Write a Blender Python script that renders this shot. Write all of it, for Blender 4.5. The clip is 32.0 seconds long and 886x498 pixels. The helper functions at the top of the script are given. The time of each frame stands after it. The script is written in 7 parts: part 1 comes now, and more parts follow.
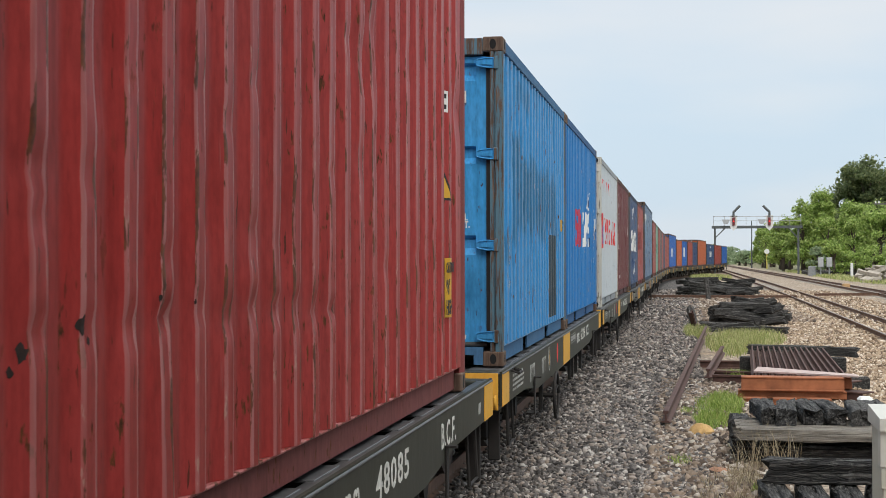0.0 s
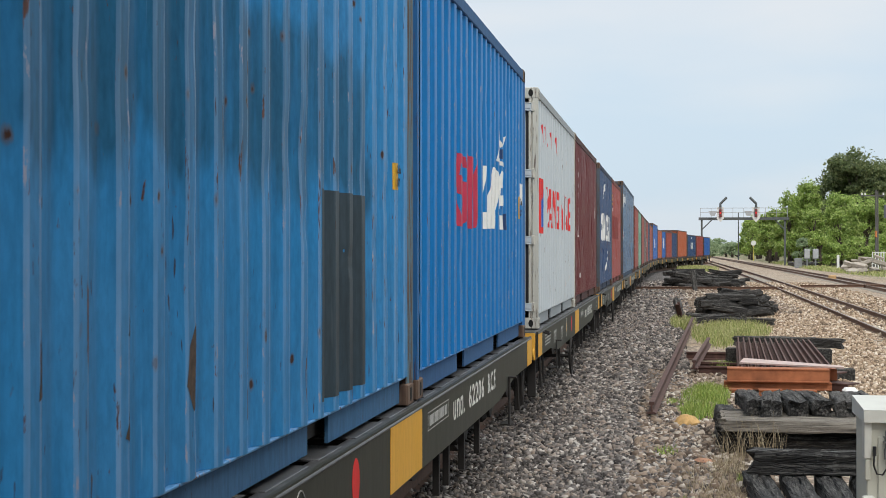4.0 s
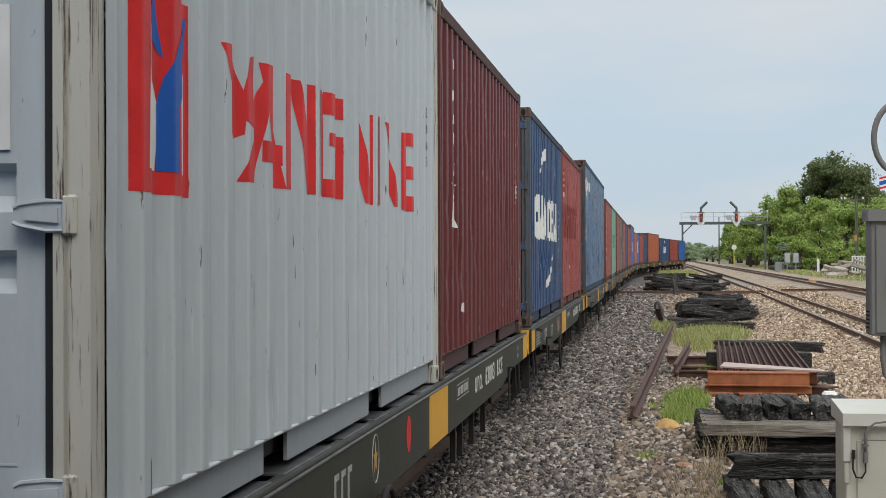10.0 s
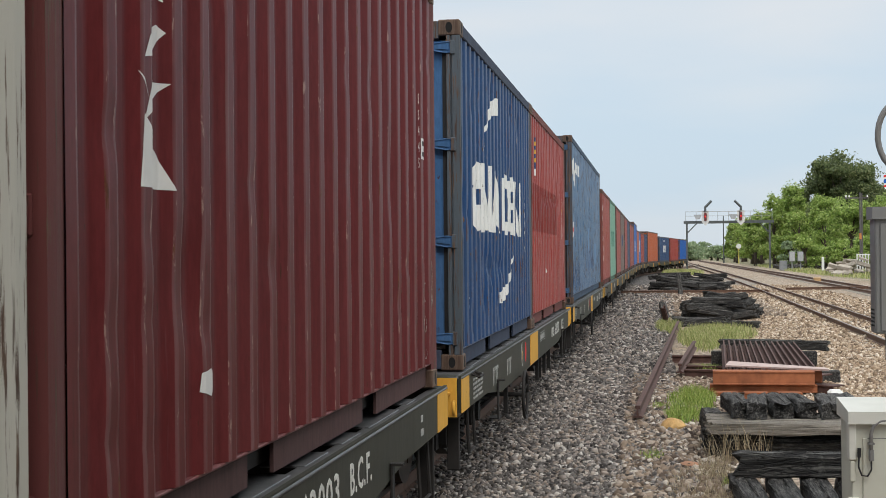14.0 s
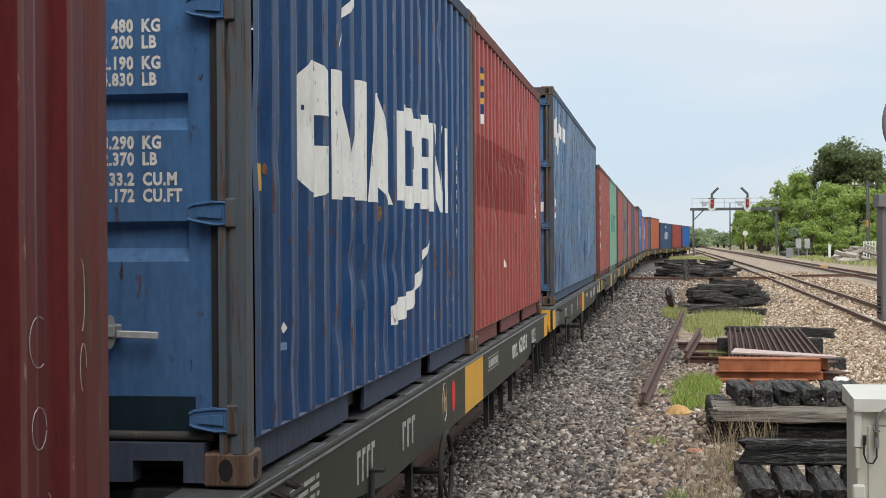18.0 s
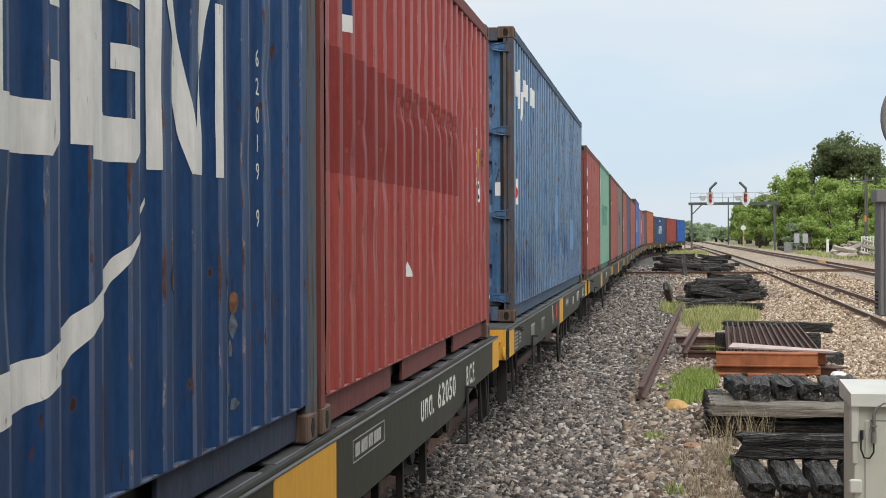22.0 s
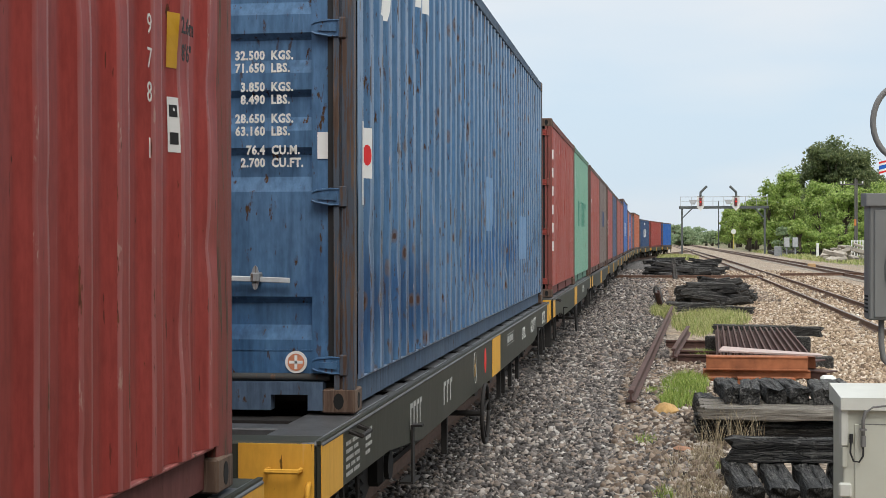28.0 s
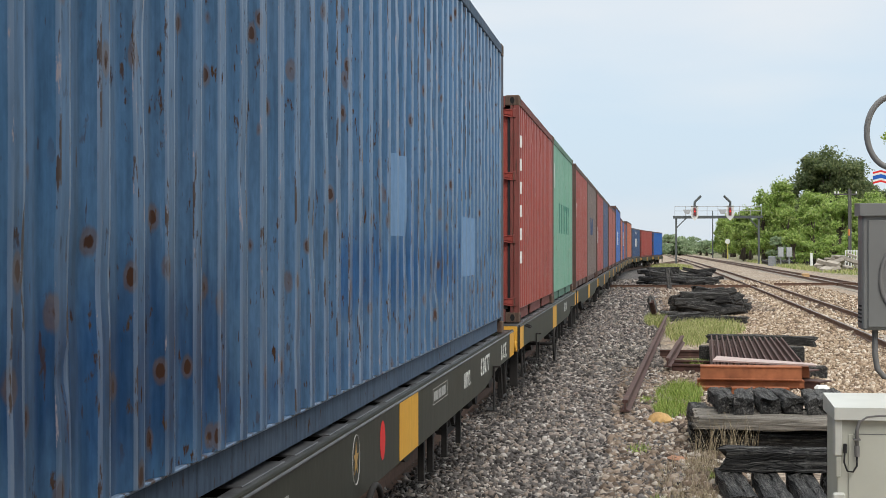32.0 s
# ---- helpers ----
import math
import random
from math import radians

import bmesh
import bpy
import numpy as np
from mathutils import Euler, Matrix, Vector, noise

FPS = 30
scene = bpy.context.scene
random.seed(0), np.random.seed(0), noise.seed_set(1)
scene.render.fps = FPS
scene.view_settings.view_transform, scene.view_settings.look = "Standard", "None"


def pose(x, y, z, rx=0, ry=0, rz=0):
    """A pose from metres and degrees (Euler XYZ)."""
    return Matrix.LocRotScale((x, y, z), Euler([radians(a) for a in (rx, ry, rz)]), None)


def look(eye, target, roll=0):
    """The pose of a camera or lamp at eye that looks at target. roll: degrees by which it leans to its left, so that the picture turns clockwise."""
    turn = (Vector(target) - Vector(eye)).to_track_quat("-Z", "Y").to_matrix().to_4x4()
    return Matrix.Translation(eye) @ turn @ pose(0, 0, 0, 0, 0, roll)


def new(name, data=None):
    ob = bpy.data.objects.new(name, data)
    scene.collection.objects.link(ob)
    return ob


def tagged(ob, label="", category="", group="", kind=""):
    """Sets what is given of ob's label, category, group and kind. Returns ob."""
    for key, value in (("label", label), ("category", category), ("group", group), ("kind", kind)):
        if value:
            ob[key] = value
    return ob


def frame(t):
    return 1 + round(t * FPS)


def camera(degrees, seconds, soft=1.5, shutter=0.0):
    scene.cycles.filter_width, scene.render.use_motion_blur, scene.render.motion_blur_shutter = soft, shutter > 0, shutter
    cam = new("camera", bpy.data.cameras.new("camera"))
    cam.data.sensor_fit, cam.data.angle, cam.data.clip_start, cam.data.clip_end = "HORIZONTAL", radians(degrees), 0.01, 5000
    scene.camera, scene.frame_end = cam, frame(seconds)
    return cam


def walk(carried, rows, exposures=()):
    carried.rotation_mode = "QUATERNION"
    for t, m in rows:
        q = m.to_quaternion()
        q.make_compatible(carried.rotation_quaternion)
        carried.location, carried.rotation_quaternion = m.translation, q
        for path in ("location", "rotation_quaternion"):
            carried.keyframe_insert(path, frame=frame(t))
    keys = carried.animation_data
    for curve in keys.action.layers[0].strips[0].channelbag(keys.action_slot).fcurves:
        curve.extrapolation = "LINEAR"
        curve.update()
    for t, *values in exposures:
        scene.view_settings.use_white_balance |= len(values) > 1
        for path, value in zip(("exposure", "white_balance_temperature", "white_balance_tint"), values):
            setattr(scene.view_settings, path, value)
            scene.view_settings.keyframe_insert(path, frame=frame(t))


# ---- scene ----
EYE = Vector((0, 0, 2.0))


def aim(yaw, pitch, roll, drift=0.0):
    """The hand-held camera: degrees right of the siding's direction, up, and leaning left."""
    y, p = radians(yaw), radians(pitch)
    eye = EYE + Vector((drift, 0, 0))
    return look(eye, eye + Vector((math.sin(y) * math.cos(p), math.cos(y) * math.cos(p), math.sin(p))), roll)


cam = camera(34.05, 32.0, soft=0.55, shutter=0.1)
walk(cam, [
    (0, aim(-9.469, 0.385, -0.068, 0)), (0.5, aim(-9.459, 0.336, -0.056, 0.0013)), (1, aim(-9.35, 0.284, -0.039, 0.0027)), (1.5, aim(-9.251, 0.213, -0.036, 0.004)),
    (2, aim(-9.154, 0.151, -0.039, 0.0053)), (2.5, aim(-9.087, 0.122, -0.035, 0.0067)), (3, aim(-9.046, 0.077, -0.012, 0.008)), (3.5, aim(-9.023, 0.035, 0.011, 0.009)),
    (5.5, aim(-8.655, 0.081, -0.22, 0.013)), (6, aim(-8.606, 0.076, -0.189, 0.014)), (6.5, aim(-8.586, 0.132, -0.158, 0.015)), (7, aim(-8.548, 0.183, -0.15, 0.016)),
    (7.5, aim(-8.515, 0.262, -0.19, 0.017)), (8, aim(-8.459, 0.318, -0.248, 0.018)), (8.5, aim(-8.426, 0.324, -0.257, 0.019)), (9, aim(-8.39, 0.289, -0.219, 0.02)),
    (9.5, aim(-8.316, 0.235, -0.188, 0.0202)), (10, aim(-8.232, 0.247, -0.194, 0.0205)), (10.5, aim(-8.195, 0.192, -0.209, 0.0207)), (11, aim(-8.159, 0.161, -0.198, 0.0209)),
    (11.5, aim(-8.172, 0.253, -0.18, 0.0211)), (12, aim(-8.246, 0.312, -0.201, 0.0214)), (12.5, aim(-8.291, 0.355, -0.279, 0.0216)), (13, aim(-8.33, 0.377, -0.391, 0.0218)),
    (13.5, aim(-8.362, 0.336, -0.493, 0.022)), (14, aim(-8.406, 0.271, -0.54, 0.0223)), (14.5, aim(-8.429, 0.135, -0.54, 0.0225)), (16.5, aim(-8.499, -0.073, -0.408, 0.0234)),
    (17, aim(-8.531, -0.063, -0.409, 0.0236)), (17.5, aim(-8.591, -0.148, -0.389, 0.0239)), (18, aim(-8.656, -0.273, -0.378, 0.0241)), (18.5, aim(-8.687, -0.382, -0.375, 0.0243)),
    (19, aim(-8.717, -0.442, -0.368, 0.0245)), (19.5, aim(-8.7, -0.519, -0.331, 0.0248)), (20, aim(-8.688, -0.568, -0.29, 0.025)), (20.5, aim(-8.667, -0.594, -0.264, 0.0251)),
    (21, aim(-8.625, -0.571, -0.245, 0.0252)), (21.5, aim(-8.594, -0.54, -0.215, 0.0253)), (22, aim(-8.586, -0.521, -0.206, 0.0253)), (22.5, aim(-8.58, -0.486, -0.235, 0.0254)),
    (23, aim(-8.557, -0.417, -0.311, 0.0255)), (23.5, aim(-8.519, -0.426, -0.387, 0.0256)), (24, aim(-8.498, -0.397, -0.433, 0.0257)), (24.5, aim(-8.475, -0.421, -0.432, 0.0258)),
    (25, aim(-8.43, -0.409, -0.421, 0.0258)), (25.5, aim(-8.384, -0.377, -0.407, 0.0259)), (27.5, aim(-8.164, -0.412, -0.083, 0.0262)), (28, aim(-8.213, -0.389, -0.127, 0.0263)),
    (28.5, aim(-8.223, -0.328, -0.177, 0.0264)), (29, aim(-8.225, -0.238, -0.207, 0.0265)), (29.5, aim(-8.197, -0.201, -0.187, 0.0266)), (30, aim(-8.125, -0.16, -0.13, 0.0267)),
    (30.5, aim(-8.086, -0.122, -0.068, 0.0267)), (31, aim(-8.04, -0.062, -0.031, 0.0268)), (31.5, aim(-7.99, -0.018, -0.024, 0.0269)), (32, aim(-7.988, -0.023, -0.034, 0.027)),
], [(0, 0.0), (6, 0.0), (7.5, -0.1), (9, -0.23), (13, -0.23), (14.2, -0.04), (16.5, 0.04), (32, 0.05)])

# ---- light: an overcast, bright sky ----
world = bpy.data.worlds.new("overcast_sky")
scene.world = world
world.use_nodes = True
wn, wl = world.node_tree.nodes, world.node_tree.links
wn.clear()
w_out, w_bg = wn.new("ShaderNodeOutputWorld"), wn.new("ShaderNodeBackground")
w_sky = wn.new("ShaderNodeTexSky")
w_sky.sky_type, w_sky.sun_disc = "NISHITA", False
w_sky.sun_elevation, w_sky.sun_rotation = radians(49), radians(157)
w_sky.air_density, w_sky.dust_density = 1.0, 2.0
w_gain = wn.new("ShaderNodeVectorMath")
w_gain.operation = "SCALE"
w_gain.inputs["Scale"].default_value = 0.10
w_co, w_map = wn.new("ShaderNodeTexCoord"), wn.new("ShaderNodeMapping")
w_map.inputs["Scale"].default_value = (1.2, 1.2, 4.5)
w_noise = wn.new("ShaderNodeTexNoise")
w_noise.inputs["Scale"].default_value, w_noise.inputs["Detail"].default_value = 2.2, 5.0
w_noise.inputs["Roughness"].default_value = 0.45
w_ramp = wn.new("ShaderNodeValToRGB")
w_ramp.color_ramp.elements[0].position, w_ramp.color_ramp.elements[0].color = 0.40, (0.62, 0.75, 0.87, 1)
w_ramp.color_ramp.elements[1].position, w_ramp.color_ramp.elements[1].color = 0.66, (0.80, 0.83, 0.86, 1)
w_mix = wn.new("ShaderNodeMix")
w_mix.data_type = "RGBA"
w_mix.inputs["Factor"].default_value = 0.86
wl.new(w_co.outputs["Generated"], w_map.inputs["Vector"])
wl.new(w_map.outputs["Vector"], w_noise.inputs["Vector"])
wl.new(w_noise.outputs["Fac"], w_ramp.inputs["Fac"])
wl.new(w_sky.outputs["Color"], w_gain.inputs[0])
wl.new(w_gain.outputs["Vector"], w_mix.inputs["A"])
wl.new(w_ramp.outputs["Color"], w_mix.inputs["B"])
w_sep, w_high = wn.new("ShaderNodeSeparateXYZ"), wn.new("ShaderNodeMapRange")
w_high.inputs["From Min"].default_value, w_high.inputs["From Max"].default_value = 0.24, 1.0
w_tint, w_over = wn.new("ShaderNodeMix"), wn.new("ShaderNodeVectorMath")
w_tint.data_type = "RGBA"
w_tint.inputs["A"].default_value, w_tint.inputs["B"].default_value = (1, 1, 1, 1), (2.72, 2.42, 2.12, 1)
w_over.operation = "MULTIPLY"
wl.new(w_co.outputs["Generated"], w_sep.inputs["Vector"])
wl.new(w_sep.outputs["Z"], w_high.inputs["Value"])
wl.new(w_high.outputs["Result"], w_tint.inputs["Factor"])
wl.new(w_mix.outputs["Result"], w_over.inputs[0])
wl.new(w_tint.outputs["Result"], w_over.inputs[1])
wl.new(w_over.outputs["Vector"], w_bg.inputs["Color"])
wl.new(w_bg.outputs["Background"], w_out.inputs["Surface"])
w_bg.inputs["Strength"].default_value = 1.06

sun_data = bpy.data.lights.new("sun", "SUN")
sun_data.energy, sun_data.angle, sun_data.color = 1.4, radians(30), (1.0, 0.96, 0.9)
sun = new("sun", sun_data)
sun.matrix_world = look((25, -59, 74), (0, 0, 0))

# ---- the train's travel along its track ----
TRAVEL = [(0, 17.35), (1, 14.91), (2, 12.50), (3, 10.17), (3.5, 9.03), (5.5, 4.60), (6, 3.55), (7, 1.51), (8, -0.44), (9, -2.27), (10, -4.03), (11, -5.78), (12, -7.44), (13, -9.00), (14, -10.49), (14.5, -11.22), (16.5, -14.16), (17, -14.86), (18, -16.21), (19, -17.48), (20, -18.72), (21, -19.96), (22, -21.21), (23, -22.50), (24, -23.70), (25, -24.85), (25.5, -25.43), (27.5, -27.89), (28, -28.44), (29, -29.53), (30, -30.67), (31, -31.81), (32, -32.93)]


def travelled(t):
    """Metres along the track of the train's origin at t seconds, smoothly between the rows."""
    ts, vs = [r[0] for r in TRAVEL], [r[1] for r in TRAVEL]
    i = max(0, min(len(ts) - 2, int(np.searchsorted(ts, t, side="right")) - 1))

    def slope(k):
        a, b = max(0, k - 1), min(len(ts) - 1, k + 1)
        return (vs[b] - vs[a]) / (ts[b] - ts[a])
    h = ts[i + 1] - ts[i]
    u = (t - ts[i]) / h
    return ((2 * u**3 - 3 * u**2 + 1) * vs[i] + (u**3 - 2 * u**2 + u) * h * slope(i)
            + (-2 * u**3 + 3 * u**2) * vs[i + 1] + (u**3 - u**2) * h * slope(i + 1))


SIDING_X = -2.62
RAIL_Z = 0.17
ARC = np.arange(-80.0, 330.0, 0.5)


def siding_heading(s):
    """The siding runs straight, then swings right to join the main line far away."""
    out = 0.0850 * np.clip((s - 94.7) / (141.3 - 94.7), 0, 1) ** 2.06
    return out * (1 - np.clip((s - 212.0) / 45.0, 0, 1))


_h = siding_heading(ARC)
_m = (_h[1:] + _h[:-1]) / 2
ARC_X = SIDING_X + np.concatenate([[0], np.cumsum(np.sin(_m) * 0.5)])
ARC_Y = ARC[0] + np.concatenate([[0], np.cumsum(np.cos(_m) * 0.5)])


def on_siding(s):
    return float(np.interp(s, ARC, ARC_X)), float(np.interp(s, ARC, ARC_Y))


# ---- mesh building ----
class Geo:
    """Collects vertices and faces of one mesh."""

    def __init__(self):
        self.v, self.f, self.smooth = [], [], False

    def add(self, vs, fs):
        n = len(self.v)
        self.v += [tuple(p) for p in vs]
        self.f += [tuple(n + i for i in f) for f in fs]
        return self

    def box(self, x0, x1, y0, y1, z0, z1, c=0.0):
        if c <= 0:
            vs = [(x, y, z) for z in (z0, z1) for y in (y0, y1) for x in (x0, x1)]
            return self.add(vs, [(0, 2, 3, 1), (4, 5, 7, 6), (0, 1, 5, 4), (2, 6, 7, 3), (0, 4, 6, 2), (1, 3, 7, 5)])
        b = bmesh.new()
        bmesh.ops.create_cube(b, size=1.0, matrix=Matrix.Translation(((x0 + x1) / 2, (y0 + y1) / 2, (z0 + z1) / 2))
                              @ Matrix.Diagonal((x1 - x0, y1 - y0, z1 - z0, 1)))
        bmesh.ops.bevel(b, geom=b.edges[:], offset=c, segments=1, affect="EDGES")
        b.verts.index_update()
        self.add([v.co[:] for v in b.verts], [[v.index for v in f.verts] for f in b.faces])
        b.free()
        return self

    def beam(self, p, q, w, h, up=(0, 0, 1), c=0.0):
        """A bar of width w and height h from p to q."""
        p, q = Vector(p), Vector(q)
        d = q - p
        sub = Geo().box(-w / 2, w / 2, 0, d.length, -h / 2, h / 2, c)
        y = d.normalized()
        x = y.cross(Vector(up)).normalized()
        z = x.cross(y)
        m = Matrix.Translation(p) @ Matrix((x, y, z)).transposed().to_4x4()
        return self.add([m @ Vector(v) for v in sub.v], sub.f)

    def cyl(self, p, q, r, n=12, r2=None):
        p, q = Vector(p), Vector(q)
        r2 = r if r2 is None else r2
        d = (q - p).normalized()
        a = d.orthogonal().normalized()
        b = d.cross(a)
        vs = []
        for o, rr in ((p, r), (q, r2)):
            vs += [o + (a * math.cos(2 * math.pi * i / n) + b * math.sin(2 * math.pi * i / n)) * rr for i in range(n)]
        fs = [(i, (i + 1) % n, n + (i + 1) % n, n + i) for i in range(n)]
        fs += [tuple(range(n - 1, -1, -1)), tuple(range(n, 2 * n))]
        return self.add(vs, fs)

    def tube(self, pts, r, n=8):
        pts = [Vector(p) for p in pts]
        rings, ref = [], None
        for i, p in enumerate(pts):
            d = (pts[min(i + 1, len(pts) - 1)] - pts[max(i - 1, 0)]).normalized()
            a = (ref - d * ref.dot(d)).normalized() if ref is not None else d.orthogonal().normalized()
            ref = a
            b = d.cross(a)
            rr = r[i] if isinstance(r, (list, tuple)) else r
            rings.append([p + (a * math.cos(2 * math.pi * k / n) + b * math.sin(2 * math.pi * k / n)) * rr for k in range(n)])
        vs = [v for ring in rings for v in ring]
        fs = [(j * n + k, j * n + (k + 1) % n, (j + 1) * n + (k + 1) % n, (j + 1) * n + k)
              for j in range(len(pts) - 1) for k in range(n)]
        fs += [tuple(range(n - 1, -1, -1)), tuple(range((len(pts) - 1) * n, len(pts) * n))]
        return self.add(vs, fs)

    def prism(self, poly, axis, a, b):
        """A polygon in the plane across an axis, drawn out from a to b along it."""
        def at(u, w, t):
            return {"x": (t, u, w), "y": (u, t, w), "z": (u, w, t)}[axis]
        n = len(poly)
        vs = [at(u, w, a) for u, w in poly] + [at(u, w, b) for u, w in poly]
        fs = [(i, (i + 1) % n, n + (i + 1) % n, n + i) for i in range(n)]
        return self.add(vs, fs + [tuple(range(n - 1, -1, -1)), tuple(range(n, 2 * n))])

    def moved(self, m):
        self.v = [tuple(m @ Vector(v)) for v in self.v]
        return self

    def mesh(self, name, material, smooth=False, fix=True):
        me = bpy.data.meshes.new(name)
        me.from_pydata(self.v, [], self.f)
        if fix:
            b = bmesh.new()
            b.from_mesh(me)
            bmesh.ops.recalc_face_normals(b, faces=b.faces[:])
            b.to_mesh(me)
            b.free()
        if smooth:
            me.polygons.foreach_set("use_smooth", [True] * len(me.polygons))
        me.materials.append(material)
        me.update()
        return me


def part(name, geo, material, parent, label="", smooth=False, m=None):
    """Links a mesh as one part under a thing or a part."""
    ob = new(name, geo if isinstance(geo, bpy.types.Mesh) else geo.mesh(name, material, smooth))
    ob.parent = parent
    if m is not None:
        ob.matrix_basis = m
    if label:
        tagged(ob, label)
    return ob


def thing(name, label, category, group="", kind="", geo=None, material=None, smooth=False, m=None):
    ob = new(name, geo.mesh(name, material, smooth) if geo else None)
    if m is not None:
        ob.matrix_basis = m
    return tagged(ob, label, category, group, kind)


def lettering(words, size, material, parent, m, name="lettering", label="", spacing=1.0, bold=0.0, squeeze=1.0):
    """Painted characters in the built-in font, as a thin mesh."""
    cu = bpy.data.curves.new("text", "FONT")
    cu.body, cu.size, cu.extrude, cu.space_character = words, size, 0.0006, spacing
    cu.resolution_u = 2
    cu.offset = bold
    cu.align_y = "CENTER"
    tmp = bpy.data.objects.new("text", cu)
    me = bpy.data.meshes.new_from_object(tmp)
    bpy.data.objects.remove(tmp)
    me.transform(Matrix.Diagonal((squeeze, 1, 1, 1)))
    me.materials.clear()
    me.materials.append(material)
    ob = part(name, me, material, parent, label, m=m)
    return tagged(ob, kind="stuff") if len(words) > 1 else ob


# ---- materials ----
class Nodes:
    def __init__(self, name):
        self.mat = bpy.data.materials.new(name)
        self.mat.use_nodes = True
        self.n, self.l = self.mat.node_tree.nodes, self.mat.node_tree.links
        self.bsdf = self.n["Principled BSDF"]
        self.co = self.n.new("ShaderNodeTexCoord")

    def put(self, kind):
        return self.n.new(kind)

    def noise(self, scale, detail=4, rough=0.55, stretch=(1, 1, 1), source="Object", distort=0.0):
        mp = self.put("ShaderNodeMapping")
        mp.inputs["Scale"].default_value = stretch
        self.l.new(self.co.outputs[source], mp.inputs["Vector"])
        nd = self.put("ShaderNodeTexNoise")
        nd.inputs["Scale"].default_value, nd.inputs["Detail"].default_value = scale, detail
        nd.inputs["Roughness"].default_value, nd.inputs["Distortion"].default_value = rough, distort
        self.l.new(mp.outputs["Vector"], nd.inputs["Vector"])
        return nd.outputs["Fac"]

    def ramp(self, fac, stops):
        nd = self.put("ShaderNodeValToRGB")
        el = nd.color_ramp.elements
        el[1].position, el[0].position = stops[-1][0], stops[0][0]
        for p, c in stops[1:-1]:
            el.new(p)
        for e, (p, c) in zip(el, stops):
            e.color = (*c, 1) if isinstance(c, tuple) else (c, c, c, 1)
        self.l.new(fac, nd.inputs["Fac"])
        return nd.outputs["Color"]

    def mix(self, fac, a, b, mode="MIX"):
        nd = self.put("ShaderNodeMix")
        nd.data_type, nd.blend_type = "RGBA", mode
        for sock, v in (("Factor", fac), ("A", a), ("B", b)):
            if isinstance(v, (int, float)) and sock == "Factor":
                nd.inputs[sock].default_value = v
            elif isinstance(v, tuple):
                nd.inputs[sock].default_value = (*v, 1)
            else:
                self.l.new(v, nd.inputs[sock])
        return nd.outputs["Result"]

    def math(self, op, a, b):
        nd = self.put("ShaderNodeMath")
        nd.operation = op
        for i, v in enumerate((a, b)):
            if isinstance(v, (int, float)):
                nd.inputs[i].default_value = v
            else:
                self.l.new(v, nd.inputs[i])
        return nd.outputs["Value"]

    def done(self, color, rough=0.6, metal=0.0, bump=None, strength=0.3, dist=0.01):
        for sock, v in (("Base Color", color), ("Roughness", rough), ("Metallic", metal)):
            if isinstance(v, tuple):
                self.bsdf.inputs[sock].default_value = (*v, 1)
            elif isinstance(v, (int, float)):
                self.bsdf.inputs[sock].default_value = v
            else:
                self.l.new(v, self.bsdf.inputs[sock])
        if bump is not None:
            bp = self.put("ShaderNodeBump")
            bp.inputs["Strength"].default_value, bp.inputs["Distance"].default_value = strength, dist
            self.l.new(bump, bp.inputs["Height"])
            self.l.new(bp.outputs["Normal"], self.bsdf.inputs["Normal"])
        return self.mat


def tone(c, k):
    return tuple(min(1.0, x * k) for x in c)


RUST = (0.16, 0.06, 0.025)
RUST_DARK = (0.055, 0.025, 0.014)


PAINTS = {}


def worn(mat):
    """The same paint on the proud ridges, rubbed and chalked, bend highlights painted in."""
    key = mat.name + "_worn_glint"
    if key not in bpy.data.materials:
        paint(key, *PAINTS[mat.name][:7], wear_glint=1.0, specks=PAINTS[mat.name][8])
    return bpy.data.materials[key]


def grimy(mat):
    """The same paint under a coat of brake dust and mud, low down on the frame."""
    key = mat.name + "_grimy"
    if key not in bpy.data.materials:
        rgb, rust, dirt, fade, gloss, rust_rgb, stains = PAINTS[mat.name][:7]
        paint(key, tuple((0.36 + 0.4 * sum(rgb) / 3) * x + (0.64 - 0.4 * sum(rgb) / 3) * g for x, g in zip(rgb, (0.095, 0.09, 0.085))), rust, dirt, fade, 0.7, rust_rgb)
    return bpy.data.materials[key]


